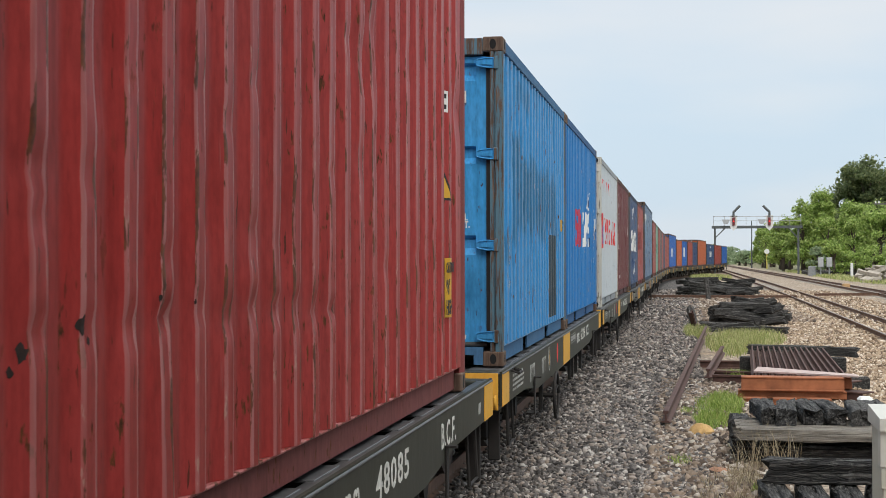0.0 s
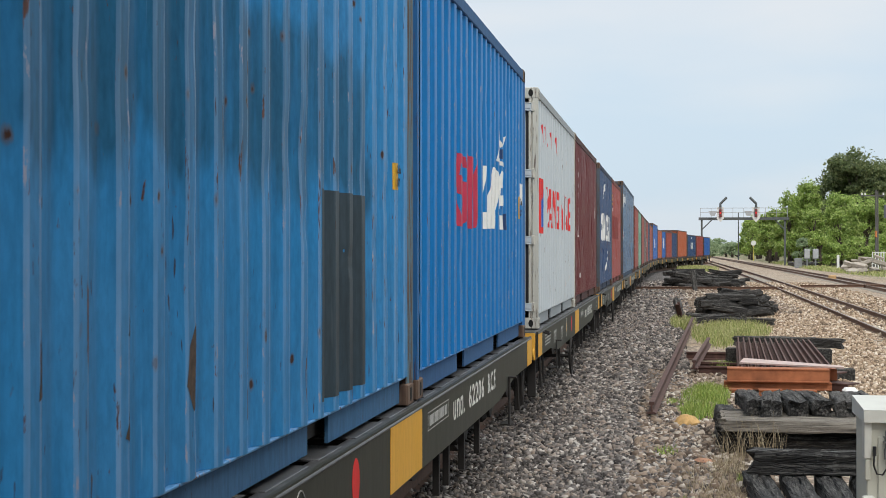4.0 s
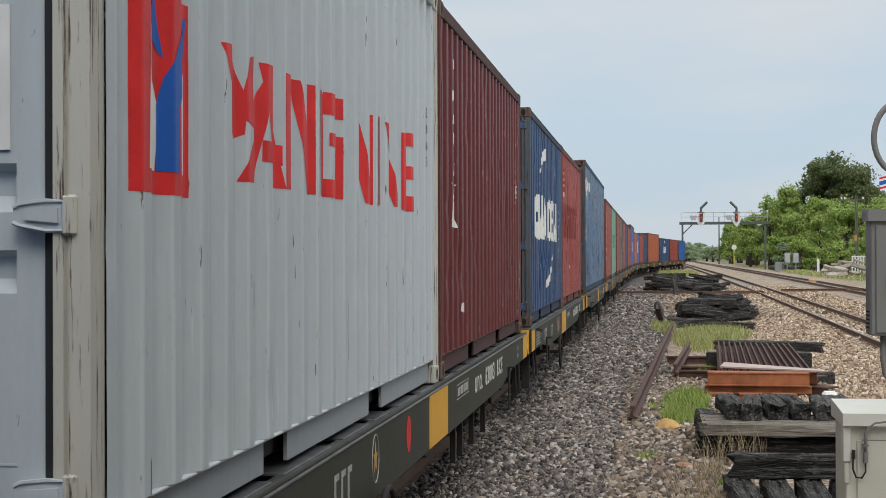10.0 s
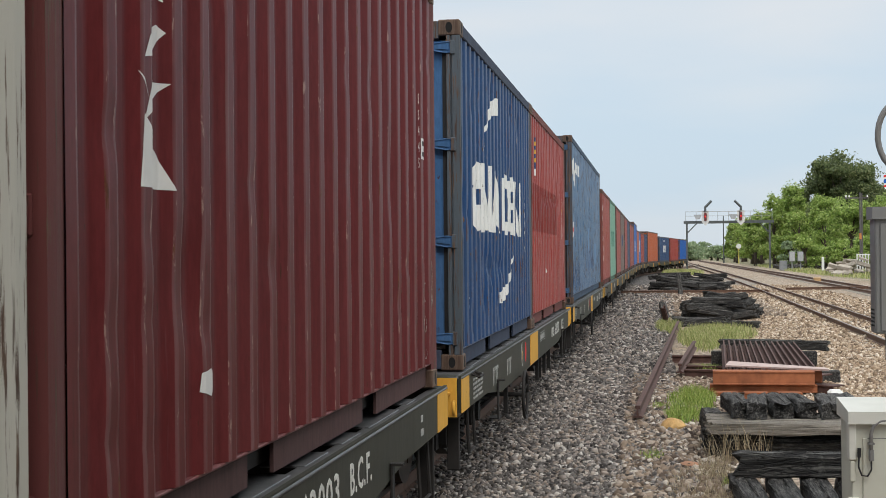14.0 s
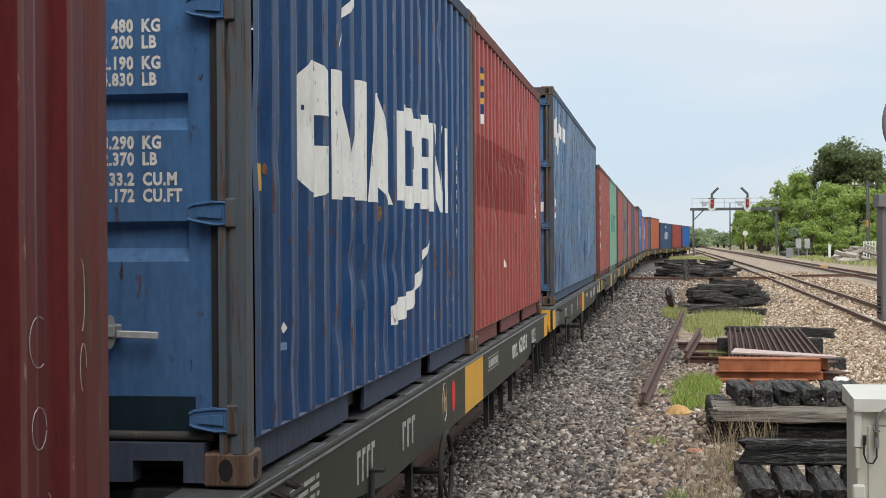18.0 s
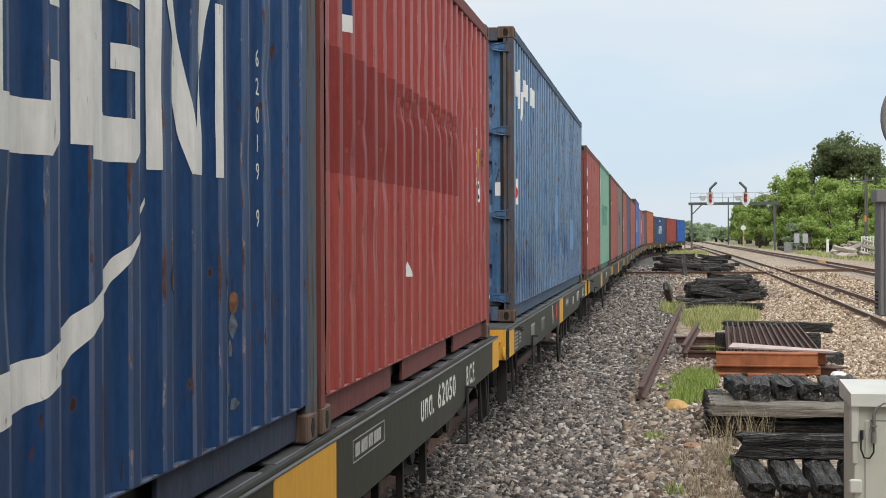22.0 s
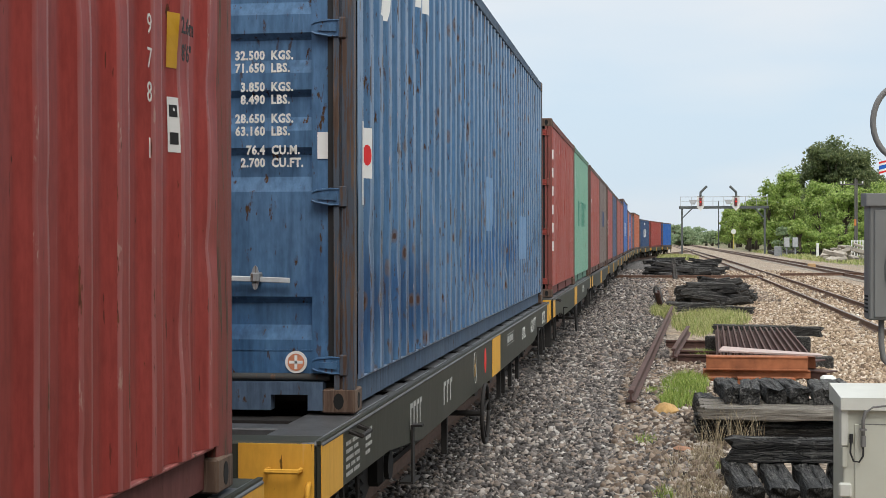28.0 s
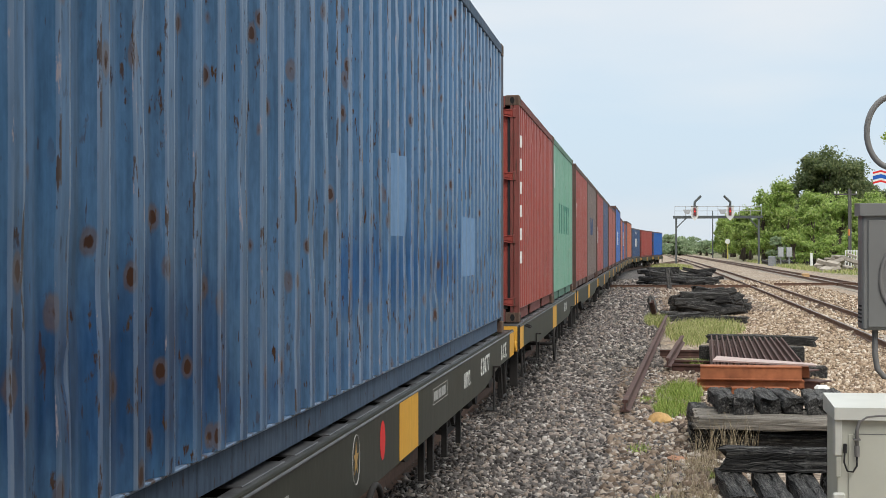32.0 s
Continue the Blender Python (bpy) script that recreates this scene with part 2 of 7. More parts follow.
def paint(name, rgb, rust=0.3, dirt=0.35, fade=0.25, gloss=0.42, rust_rgb=RUST, stains=(), wear_glint=0.0, specks=0.0):
    """Weathered container or wagon paint: faded patches, vertical dirt streaks, rust blots, brushed-over patches and scratches."""
    nd = Nodes(name)
    PAINTS[name] = (rgb, rust, dirt, fade, gloss, rust_rgb, stains, 0.0, specks)
    rgb = tone(rgb, 0.95)
    grey = sum(rgb) / 3
    pale = tuple(x * 0.6 + (grey * 1.15 + 0.05) * 0.4 for x in rgb)
    big = nd.noise(0.9, 3)
    col = nd.mix(nd.ramp(big, [(0.35, 0.0), (0.75, fade)]), rgb, pale)
    streak = nd.noise(6.0, 5, 0.6, (1.0, 3.5, 0.16))
    for y0, y1, z0, z1, tint, much, soft in stains:
        sep = nd.put("ShaderNodeSeparateXYZ")
        nd.l.new(nd.co.outputs["Object"], sep.inputs["Vector"])
        y, z = sep.outputs["Y"], sep.outputs["Z"]
        ragged = nd.math("MULTIPLY", nd.math("SUBTRACT", nd.noise(2.6, 4, 0.6, (1, 2.2, 0.5)), 0.5), 0.75)
        dy = nd.math("MINIMUM", nd.math("SUBTRACT", y, y0), nd.math("SUBTRACT", y1, y))
        dz = nd.math("MINIMUM", nd.math("SUBTRACT", z, z0), nd.math("SUBTRACT", z1, z))
        edge = nd.math("ADD", nd.math("MINIMUM", dy, dz), ragged)
        mask = nd.ramp(edge, [(0.0, 0.0), (soft, much)])
        cover = nd.ramp(nd.noise(3.2, 4, 0.6, (1, 4.0, 0.35)), [(0.30, 0.45), (0.55, 1.0)])
        col = nd.mix(nd.math("MULTIPLY", mask, cover), col, tone(tint, 0.88))
    col = nd.mix(nd.ramp(streak, [(0.46, 0.0), (0.8, dirt)]), col, tone(rgb, 0.42))
    fine = nd.noise(42.0, 4, 0.6, (1.0, 1.0, 0.35))
    col = nd.mix(min(0.6, dirt * 1.7), col, nd.ramp(fine, [(0.30, 0.62), (0.62, 1.0)]), "MULTIPLY")
    runs = nd.noise(22.0, 4, 0.6, (1.0, 1.0, 0.05))
    col = nd.mix(dirt, col, nd.ramp(runs, [(0.42, 1.0), (0.70, 0.45)]), "MULTIPLY")
    blots = nd.noise(24.0, 6, 0.62, (1.0, 1.0, 0.36))
    where = nd.noise(1.3, 2)
    rustf = nd.math("MULTIPLY", nd.ramp(blots, [(0.70 - 0.14 * rust, 0.0), (0.74 - 0.12 * rust, 1.0)]),
                    nd.ramp(where, [(0.52 - 0.2 * rust, 0.0), (0.66 - 0.2 * rust, 1.0)]))
    rustc = nd.ramp(nd.noise(30, 4), [(0.3, RUST_DARK), (0.7, rust_rgb)])
    col = nd.mix(rustf, col, rustc)
    dash = nd.noise(30.0, 3, 0.5, (1.0, 1.5, 0.22))
    spread = nd.ramp(nd.noise(0.8, 3), [(0.35, 0.35), (0.6, 1.0)])
    col = nd.mix(nd.math("MULTIPLY", nd.ramp(dash, [(0.725 - 0.06 * rust, 0.0), (0.745 - 0.06 * rust, 0.85)]), spread), col, RUST_DARK)
    if specks:
        wob = nd.put("ShaderNodeMapping")
        wob.inputs["Scale"].default_value = (0.2, 1.0, 0.62)
        nd.l.new(nd.co.outputs["Object"], wob.inputs["Vector"])
        cell = nd.put("ShaderNodeTexVoronoi")
        cell.inputs["Scale"].default_value = 7.5
        nd.l.new(wob.outputs["Vector"], cell.inputs["Vector"])
        pick = nd.put("ShaderNodeSeparateColor")
        nd.l.new(cell.outputs["Color"], pick.inputs["Color"])
        size = nd.math("MULTIPLY", nd.math("POWER", pick.outputs["Red"], 2.0), 0.15 * specks)
        rag = nd.math("ADD", cell.outputs["Distance"], nd.math("MULTIPLY", nd.math("SUBTRACT", nd.noise(26.0, 4, 0.6, (1, 1, 0.5)), 0.5), 0.16))
        halo = nd.ramp(nd.math("SUBTRACT", nd.math("MULTIPLY", size, 1.7), rag), [(0.0, 0.0), (0.06, 0.55)])
        col = nd.mix(halo, col, nd.ramp(nd.noise(30, 4), [(0.3, (0.10, 0.055, 0.03)), (0.7, (0.16, 0.10, 0.055))]))
        col = nd.mix(nd.ramp(nd.math("SUBTRACT", size, rag), [(0.0, 0.0), (0.02, 0.95)]), col, RUST_DARK)
    scr = nd.noise(38.0, 3, 0.5, (1.0, 1.0, 0.05))
    col = nd.mix(nd.ramp(scr, [(0.70, 0.0), (0.75, 0.35)]), col, tone(pale, 1.25))
    if wear_glint:
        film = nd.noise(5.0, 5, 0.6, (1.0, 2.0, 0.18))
        # Pale edge colour: rubbed paint plus the bend's highlight, painted in.
        chalk_glint = tuple(0.5 * x * 1.4 + 0.5 * (0.26 + 0.7 * grey) for x in rgb)
        col = nd.mix(nd.ramp(film, [(0.36, 0.1 + 0.15 * rust), (0.64, min(0.85, 0.32 + 0.6 * rust))]), col, chalk_glint)
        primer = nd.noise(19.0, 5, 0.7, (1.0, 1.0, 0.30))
        col = nd.mix(nd.ramp(primer, [(0.60, 0.0), (0.64, 0.85)]), col, tuple(0.5 * x + 0.5 * p for x, p in zip(chalk_glint, (0.42, 0.27, 0.20))))
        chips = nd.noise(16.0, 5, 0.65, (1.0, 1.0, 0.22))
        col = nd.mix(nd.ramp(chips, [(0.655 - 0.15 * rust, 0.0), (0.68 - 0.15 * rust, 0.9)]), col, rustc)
    rough = nd.mix(rustf, (gloss, gloss, gloss), (0.9, 0.9, 0.9))
    nd.bsdf.inputs["Specular IOR Level"].default_value = 0.12
    return nd.done(col, rough, 0.0, nd.noise(3.0, 4, 0.5, (1, 1, 0.7)), 0.25, 0.02)


def rusty_edge(name, rgb, amount=0.5):
    """Paint flaked down to rust in long upright streaks, for posts, castings and rails."""
    nd = Nodes(name)
    n1 = nd.noise(32.0, 6, 0.72, (1.4, 1.4, 0.075))
    rust = nd.ramp(nd.noise(11, 6, 0.6, (1.5, 1.5, 0.25)), [(0.28, RUST_DARK), (0.48, (0.078, 0.045, 0.030)), (0.62, (0.135, 0.080, 0.050)), (0.80, (0.21, 0.155, 0.11))])
    col = nd.mix(nd.ramp(nd.noise(3.0, 3, 0.5, (1, 1, 0.4)), [(0.4, 0.0), (0.7, 0.4)]), rgb, tone(rgb, 0.62))
    col = nd.mix(nd.ramp(n1, [(0.66 - 0.26 * amount, 0.0), (0.71 - 0.25 * amount, 1.0)]), col, rust)
    crack = nd.noise(26.0, 4, 0.6, (1.2, 1.2, 0.07))
    col = nd.mix(nd.ramp(crack, [(0.64, 0.0), (0.70, 0.8)]), col, RUST_DARK)
    return nd.done(col, 0.75, 0.0, n1, 0.4, 0.008)


def plain(name, rgb, rough=0.6, metal=0.0, spread=0.18, scale=6.0, bump=0.2, gloss=0.5):
    nd = Nodes(name)
    nd.bsdf.inputs["Specular IOR Level"].default_value = gloss
    n1 = nd.noise(scale, 5)
    return nd.done(nd.ramp(n1, [(0.25, tone(rgb, 1 - spread)), (0.75, tone(rgb, 1 + spread))]), rough, metal, nd.noise(scale * 5, 4), bump, 0.006)


def varied(name, stops, rough=0.9, grain=25.0, island=True, bump=0.5, dist=0.01, back=0.35):
    """Colour drawn per piece (joined pieces) or per object, with grain over it."""
    nd = Nodes(name)
    if island:
        rnd = nd.put("ShaderNodeNewGeometry").outputs["Random Per Island"]
    else:
        rnd = nd.put("ShaderNodeObjectInfo").outputs["Random"]
    col = nd.ramp(rnd, stops)
    g = nd.noise(grain, 5)
    col = nd.mix(back, col, nd.ramp(g, [(0.25, 0.25), (0.75, 1.0)]), "MULTIPLY")
    return nd.done(col, rough, 0.0, g, bump, dist)


M_WHITE = plain("white_paint", (0.72, 0.72, 0.70), 0.55, spread=0.1)
M_LETTER = plain("stencil_white", (0.62, 0.62, 0.58), 0.7, spread=0.25, scale=20)
M_STENCIL = plain("faded_stencil_white", (0.34, 0.34, 0.32), 0.7, spread=0.4, scale=30)
M_CHALK = plain("faint_chalk", (0.40, 0.40, 0.38), 0.9, spread=0.4, scale=60)
M_STAR = plain("dull_gold_star", (0.45, 0.27, 0.08), 0.6)
M_RED_LOGO = plain("red_emblem", (0.66, 0.032, 0.032), 0.5, gloss=0.2)
M_PINK_LOGO = plain("faded_red_emblem", (0.46, 0.035, 0.075), 0.5, gloss=0.2)
M_BLUE_LOGO = plain("blue_emblem", (0.02, 0.11, 0.46), 0.5, gloss=0.2)
M_BLACK = plain("black_rubber", (0.012, 0.012, 0.013), 0.7)
M_GASKET = rusty_edge("grimy_gasket", (0.05, 0.05, 0.048), 0.35)
# Near-black that stands in for the shade inside openings.
M_VOID_SHADE = plain("opening_shade", (0.008, 0.008, 0.008), 0.95)
M_LABEL_Y = plain("yellow_label", (0.62, 0.34, 0.015), 0.5, spread=0.08)
M_YELLOW = paint("yellow_paint", (0.80, 0.42, 0.05), 0.25, 0.14, 0.2)
M_SILL = paint("olive_wagon_paint", (0.050, 0.053, 0.042), 0.12, 0.22, 0.3, 0.45)
M_DECK = plain("worn_deck_steel", (0.070, 0.071, 0.074), 0.42, spread=0.45, scale=9)
M_UNDER = plain("grimy_undergear", (0.015, 0.0125, 0.011), 0.8, spread=0.4)
M_WHEEL = plain("wheel_steel", (0.06, 0.045, 0.035), 0.6, 0.5)
M_ROD = plain("galvanised_rod", (0.50, 0.53, 0.55), 0.5, 0.2, spread=0.35, scale=9)
M_FITTING = rusty_edge("weathered_fitting_steel", (0.26, 0.27, 0.28), 0.30)
M_RAIL = plain("rusty_rail", (0.125, 0.068, 0.044), 0.75, spread=0.35, scale=12)
M_RAILTOP = plain("polished_railhead", (0.22, 0.19, 0.17), 0.4, 0.8, spread=0.3)
M_RAIL_OLD = plain("old_brown_rail", (0.08, 0.04, 0.032), 0.8, spread=0.4, scale=9)
M_RUSTBEAM = plain("orange_rust_steel", (0.30, 0.105, 0.045), 0.85, spread=0.45, scale=5)
M_PALE = plain("pale_faded_plate", (0.46, 0.36, 0.33), 0.7, spread=0.2, scale=8)
M_CABINET = plain("cream_grey_cabinet", (0.50, 0.50, 0.43), 0.5, spread=0.07, scale=2.5, bump=0.05)
M_CABTOP = plain("pale_cabinet_lid", (0.58, 0.58, 0.53), 0.45, spread=0.06, bump=0.05)
M_GREYBOX = plain("grey_painted_box", (0.17, 0.17, 0.165), 0.45, spread=0.08, scale=3, bump=0.05)
M_CONDUIT = plain("grey_conduit", (0.17, 0.165, 0.16), 0.55, spread=0.1)
M_GALV = plain("galvanised_steel", (0.30, 0.31, 0.32), 0.45, 0.6, spread=0.2)
M_CONC = plain("weathered_concrete", (0.36, 0.32, 0.27), 0.9, spread=0.3, scale=4, bump=0.5)
M_CONCSLEEPER = plain("concrete_sleeper", (0.25, 0.225, 0.19), 0.9, spread=0.3, scale=4, bump=0.5)
M_GANTRY = plain("dark_gantry_steel", (0.10, 0.11, 0.11), 0.6, 0.3, spread=0.25)
M_GANTRY_L = plain("pale_gantry_rail", (0.42, 0.43, 0.44), 0.5, 0.3)
M_POLE = plain("dark_pole", (0.10, 0.095, 0.09), 0.8)


def wood_material():
    nd = Nodes("charred_sleeper_wood")
    rnd = nd.put("ShaderNodeObjectInfo").outputs["Random"]
    base = nd.ramp(rnd, [(0.0, (0.012, 0.011, 0.0105)), (0.6, (0.020, 0.019, 0.018)), (1.0, (0.05, 0.047, 0.043))])
    grain = nd.noise(7.0, 6, 0.7, (5.0, 0.35, 5.0))
    col = nd.mix(nd.ramp(grain, [(0.48, 0.0), (0.66, 0.75)]), base, (0.20, 0.19, 0.175))
    char = nd.put("ShaderNodeTexVoronoi")
    char.feature = "DISTANCE_TO_EDGE"
    char.inputs["Scale"].default_value = 26.0
    mp = nd.put("ShaderNodeMapping")
    mp.inputs["Scale"].default_value = (1.6, 0.20, 1.6)
    nd.l.new(nd.co.outputs["Object"], mp.inputs["Vector"])
    nd.l.new(mp.outputs["Vector"], char.inputs["Vector"])
    cracks = nd.ramp(char.outputs["Distance"], [(0.0, 0.0), (0.12, 1.0)])
    ash = nd.ramp(nd.noise(4.0, 5, 0.7), [(0.58, 0.0), (0.72, 0.5)])
    col = nd.mix(ash, col, (0.30, 0.285, 0.265))
    col = nd.mix(nd.ramp(char.outputs["Distance"], [(0.0, 0.8), (0.08, 0.0)]), col, (0.006, 0.006, 0.006))
    return nd.done(col, 0.8, 0.0, nd.mix(0.45, grain, cracks), 1.0, 0.03)


M_WOOD = wood_material()


def grey_timber():
    nd = Nodes("weathered_grey_timber")
    grain = nd.noise(9.0, 6, 0.7, (7.0, 0.22, 7.0))
    col = nd.ramp(grain, [(0.34, (0.03, 0.027, 0.024)), (0.46, (0.15, 0.135, 0.115)), (0.66, (0.30, 0.275, 0.235))])
    return nd.done(col, 0.9, 0.0, grain, 1.0, 0.02)


M_WOODPALE = grey_timber()


def ground_material():
    nd = Nodes("ballast_and_earth")
    cell = nd.put("ShaderNodeTexVoronoi")
    cell.inputs["Scale"].default_value = 16.0
    nd.l.new(nd.co.outputs["Object"], cell.inputs["Vector"])
    sep = nd.put("ShaderNodeSeparateColor")
    nd.l.new(cell.outputs["Color"], sep.inputs["Color"])
    stone = nd.ramp(sep.outputs["Red"], [(0.0, (0.20, 0.16, 0.125)), (0.5, (0.42, 0.345, 0.27)), (1.0, (0.68, 0.58, 0.47))])
    warm = nd.mix(nd.ramp(nd.noise(0.35, 5, 0.65), [(0.40, 0.0), (0.62, 0.75)]), stone, nd.ramp(nd.noise(2.2, 5), [(0.3, (0.22, 0.15, 0.095)), (0.7, (0.46, 0.34, 0.22))]))
    # Shade in the gaps between stones, multiplied into the colour.
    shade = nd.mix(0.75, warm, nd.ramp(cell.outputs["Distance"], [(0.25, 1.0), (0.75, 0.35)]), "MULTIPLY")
    far = nd.put("ShaderNodeSeparateXYZ")
    nd.l.new(nd.co.outputs["Object"], far.inputs["Vector"])
    bed = nd.ramp(nd.math("ADD", nd.math("DIVIDE", far.outputs["X"], 10.0), nd.math("MULTIPLY", nd.noise(1.4, 4), 0.08)), [(0.02, 1.0), (0.09, 0.0)])
    grey = nd.ramp(sep.outputs["Red"], [(0.0, (0.05, 0.046, 0.045)), (0.5, (0.125, 0.115, 0.11)), (1.0, (0.27, 0.25, 0.235))])
    # The grey bed gets the same gap shade in its colour.
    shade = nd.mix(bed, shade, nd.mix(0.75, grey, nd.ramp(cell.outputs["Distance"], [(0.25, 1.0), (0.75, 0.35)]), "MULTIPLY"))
    wild = nd.math("MULTIPLY", nd.ramp(nd.math("DIVIDE", far.outputs["X"], 100.0), [(0.135, 0.0), (0.16, 1.0)]),
                   nd.ramp(nd.noise(0.5, 4), [(0.38, 0.2), (0.6, 1.0)]))
    green = nd.ramp(nd.noise(3.0, 5), [(0.3, (0.05, 0.075, 0.02)), (0.7, (0.16, 0.17, 0.06))])
    col = nd.mix(wild, shade, green)
    return nd.done(col, 0.95, 0.0, cell.outputs["Distance"], 0.8, 0.03)


def leafy(name, stops):
    """Leaves that let some light through."""
    mat = varied(name, stops, 0.55, 3, back=0.15)
    nt = mat.node_tree
    bsdf, out = nt.nodes["Principled BSDF"], nt.nodes["Material Output"]
    tl, mx = nt.nodes.new("ShaderNodeBsdfTranslucent"), nt.nodes.new("ShaderNodeMixShader")
    mx.inputs["Fac"].default_value = 0.52
    src = bsdf.inputs["Base Color"].links[0].from_socket
    nt.links.new(src, tl.inputs["Color"])
    nt.links.new(bsdf.outputs["BSDF"], mx.inputs[1])
    nt.links.new(tl.outputs["BSDF"], mx.inputs[2])
    nt.links.new(mx.outputs["Shader"], out.inputs["Surface"])
    return mat


M_GROUND = ground_material()
M_STONE = varied("grey_ballast_stone", [(0.0, (0.028, 0.024, 0.023)), (0.3, (0.102, 0.091, 0.085)), (0.62, (0.212, 0.192, 0.180)), (0.82, (0.29, 0.23, 0.185)), (1.0, (0.56, 0.53, 0.49))], grain=30)
M_STONE_TAN = varied("tan_ballast_stone", [(0.0, (0.06, 0.043, 0.034)), (0.35, (0.20, 0.145, 0.105)), (0.75, (0.34, 0.265, 0.20)), (1.0, (0.60, 0.55, 0.48))], grain=30)
M_STONE_MAIN = varied("warm_ballast_stone", [(0.0, (0.12, 0.08, 0.055)), (0.35, (0.33, 0.235, 0.155)), (0.75, (0.52, 0.40, 0.28)), (1.0, (0.78, 0.69, 0.58))], grain=30)
M_GRASS = varied("green_grass", [(0.0, (0.11, 0.19, 0.025)), (0.55, (0.25, 0.36, 0.055)), (1.0, (0.45, 0.47, 0.16))], 0.7, 8, back=0.1)
M_VERGE = varied("verge_grass", [(0.0, (0.15, 0.20, 0.05)), (0.5, (0.34, 0.38, 0.12)), (1.0, (0.54, 0.49, 0.27))], 0.8, 8, back=0.1)
M_DRYGRASS = varied("dry_grass", [(0.0, (0.20, 0.15, 0.09)), (0.6, (0.40, 0.33, 0.21)), (1.0, (0.58, 0.51, 0.37))], 0.8, 8, back=0.15)
M_LEAF = leafy("bright_leaves", [(0.0, (0.14, 0.22, 0.05)), (0.5, (0.32, 0.45, 0.10)), (1.0, (0.56, 0.64, 0.24))])
M_LEAF_DARK = leafy("dark_leaves", [(0.0, (0.085, 0.115, 0.05)), (0.6, (0.165, 0.215, 0.085)), (1.0, (0.28, 0.31, 0.14))])
# Paler leaves: the haze of distance is mixed into their colour.
M_LEAF_FAR = leafy("hazy_leaves", [(0.0, (0.20, 0.28, 0.16)), (0.6, (0.32, 0.41, 0.23)), (1.0, (0.45, 0.52, 0.34))])
M_BARK = plain("grey_brown_bark", (0.09, 0.07, 0.055), 0.95, spread=0.4, scale=9, bump=0.8)

# ---- the ground and the tracks ----
def ground():
    xs = sorted(set([-3000, -600, -120, -40, -15, -8, -5] + [x / 2 for x in range(-8, 30)] + [17, 20, 26, 40, 80, 200, 800, 3000]))
    ys = sorted(set([-400, -60, -10] + [y * 1.0 for y in range(0, 60)] + [64, 70, 78, 88, 100, 120, 150, 190, 240, 320, 500, 900, 2000, 4500]))
    g = Geo()
    for y in ys:
        for x in xs:
            z = 0.0
            if -1 < y < 90 and -1.6 < x < 14:
                z = 0.035 * noise.noise((x * 0.8, y * 0.5, 0))
            if -30 < y < 400 and -4.2 < x < -1.3 and y < 90:
                z = 0.02
            g.v.append((x, y, z))
    n = len(xs)
    for j in range(len(ys) - 1):
        for i in range(n - 1):
            g.f.append((j * n + i, j * n + i + 1, (j + 1) * n + i + 1, (j + 1) * n + i))
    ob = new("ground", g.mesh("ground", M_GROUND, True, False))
    return tagged(ob, "grey and tan railway ballast on flat earth", "ground", kind="structure")


ground()
# Two unseen walls, added to cut the light on the nearest container sides.
M_SHADEWALL = plain("shade_wall", (0.16, 0.145, 0.13), 0.9, spread=0.3, scale=1.2, bump=0.3)
tagged(new("wall_behind", Geo().box(-0.75, 2.7, -5.4, -5.0, -0.05, 3.8, 0.02).mesh("wall_behind", M_SHADEWALL)), "added unseen plain wall behind the camera, blocking skylight", "wall", kind="structure")
tagged(new("wall_side", Geo().box(2.3, 2.7, -4.995, 6.0, -0.05, 5.6, 0.02).mesh("wall_side", M_SHADEWALL)), "added unseen plain side wall, darkening the near containers", "wall", kind="structure")


def rail_profile():
    half = [(0.057, 0.0), (0.057, 0.012), (0.012, 0.028), (0.009, 0.10), (0.032, 0.112), (0.032, 0.138), (0.025, 0.143)]
    return [(u, w) for u, w in half] + [(-u, w) for u, w in reversed(half)]


def swept_rail(name, pts, base, parent, head=True):
    """A flat-bottomed rail along points (x, y)."""
    prof = rail_profile()
    n, g = len(prof), Geo()
    for i, (x, y) in enumerate(pts):
        a, b = pts[max(0, i - 1)], pts[min(len(pts) - 1, i + 1)]
        d = Vector((b[0] - a[0], b[1] - a[1], 0)).normalized()
        side = Vector((d.y, -d.x, 0))
        g.v += [(x + side.x * u, y + side.y * u, base + w) for u, w in prof]
    for j in range(len(pts) - 1):
        g.f += [(j * n + k, j * n + (k + 1) % n, (j + 1) * n + (k + 1) % n, (j + 1) * n + k) for k in range(n)]
    ob = part(name, g, M_RAIL, parent)
    if head:
        h = Geo()
        for i, (x, y) in enumerate(pts):
            h.v += [(x - 0.022, y, base + 0.1445), (x + 0.022, y, base + 0.1445)]
        h.f = [(2 * j, 2 * j + 1, 2 * j + 3, 2 * j + 2) for j in range(len(pts) - 1)]
        part("railhead", h, M_RAILTOP, ob, "polished running surface")
    return ob


def track(name, label, centre, ys, base, sleepers, gauge=1.0):
    tr = thing(name, label, "railway track", kind="structure")
    for off in (-gauge / 2 - 0.033, gauge / 2 + 0.033):
        swept_rail("rail", [(centre(y)[0] + off, centre(y)[1]) for y in ys], base, tr)
    me = Geo().box(-1.0, 1.0, -0.12, 0.12, base - 0.14, base - 0.004, 0.02).mesh("sleeper", M_CONCSLEEPER)
    for y in sleepers:
        x, yy = centre(y)
        part("sleeper", me, M_CONCSLEEPER, tr, m=pose(x, yy, 0))
    return tr


SIDING_BASE = RAIL_Z - 0.1445
track("track_siding", "metre-gauge siding with rusty rails under the freight wagons", on_siding,
      [float(y) for y in range(-20, 96, 6)] + [float(y) for y in range(96, 260, 4)], SIDING_BASE, [2 + 0.62 * i for i in range(90)])


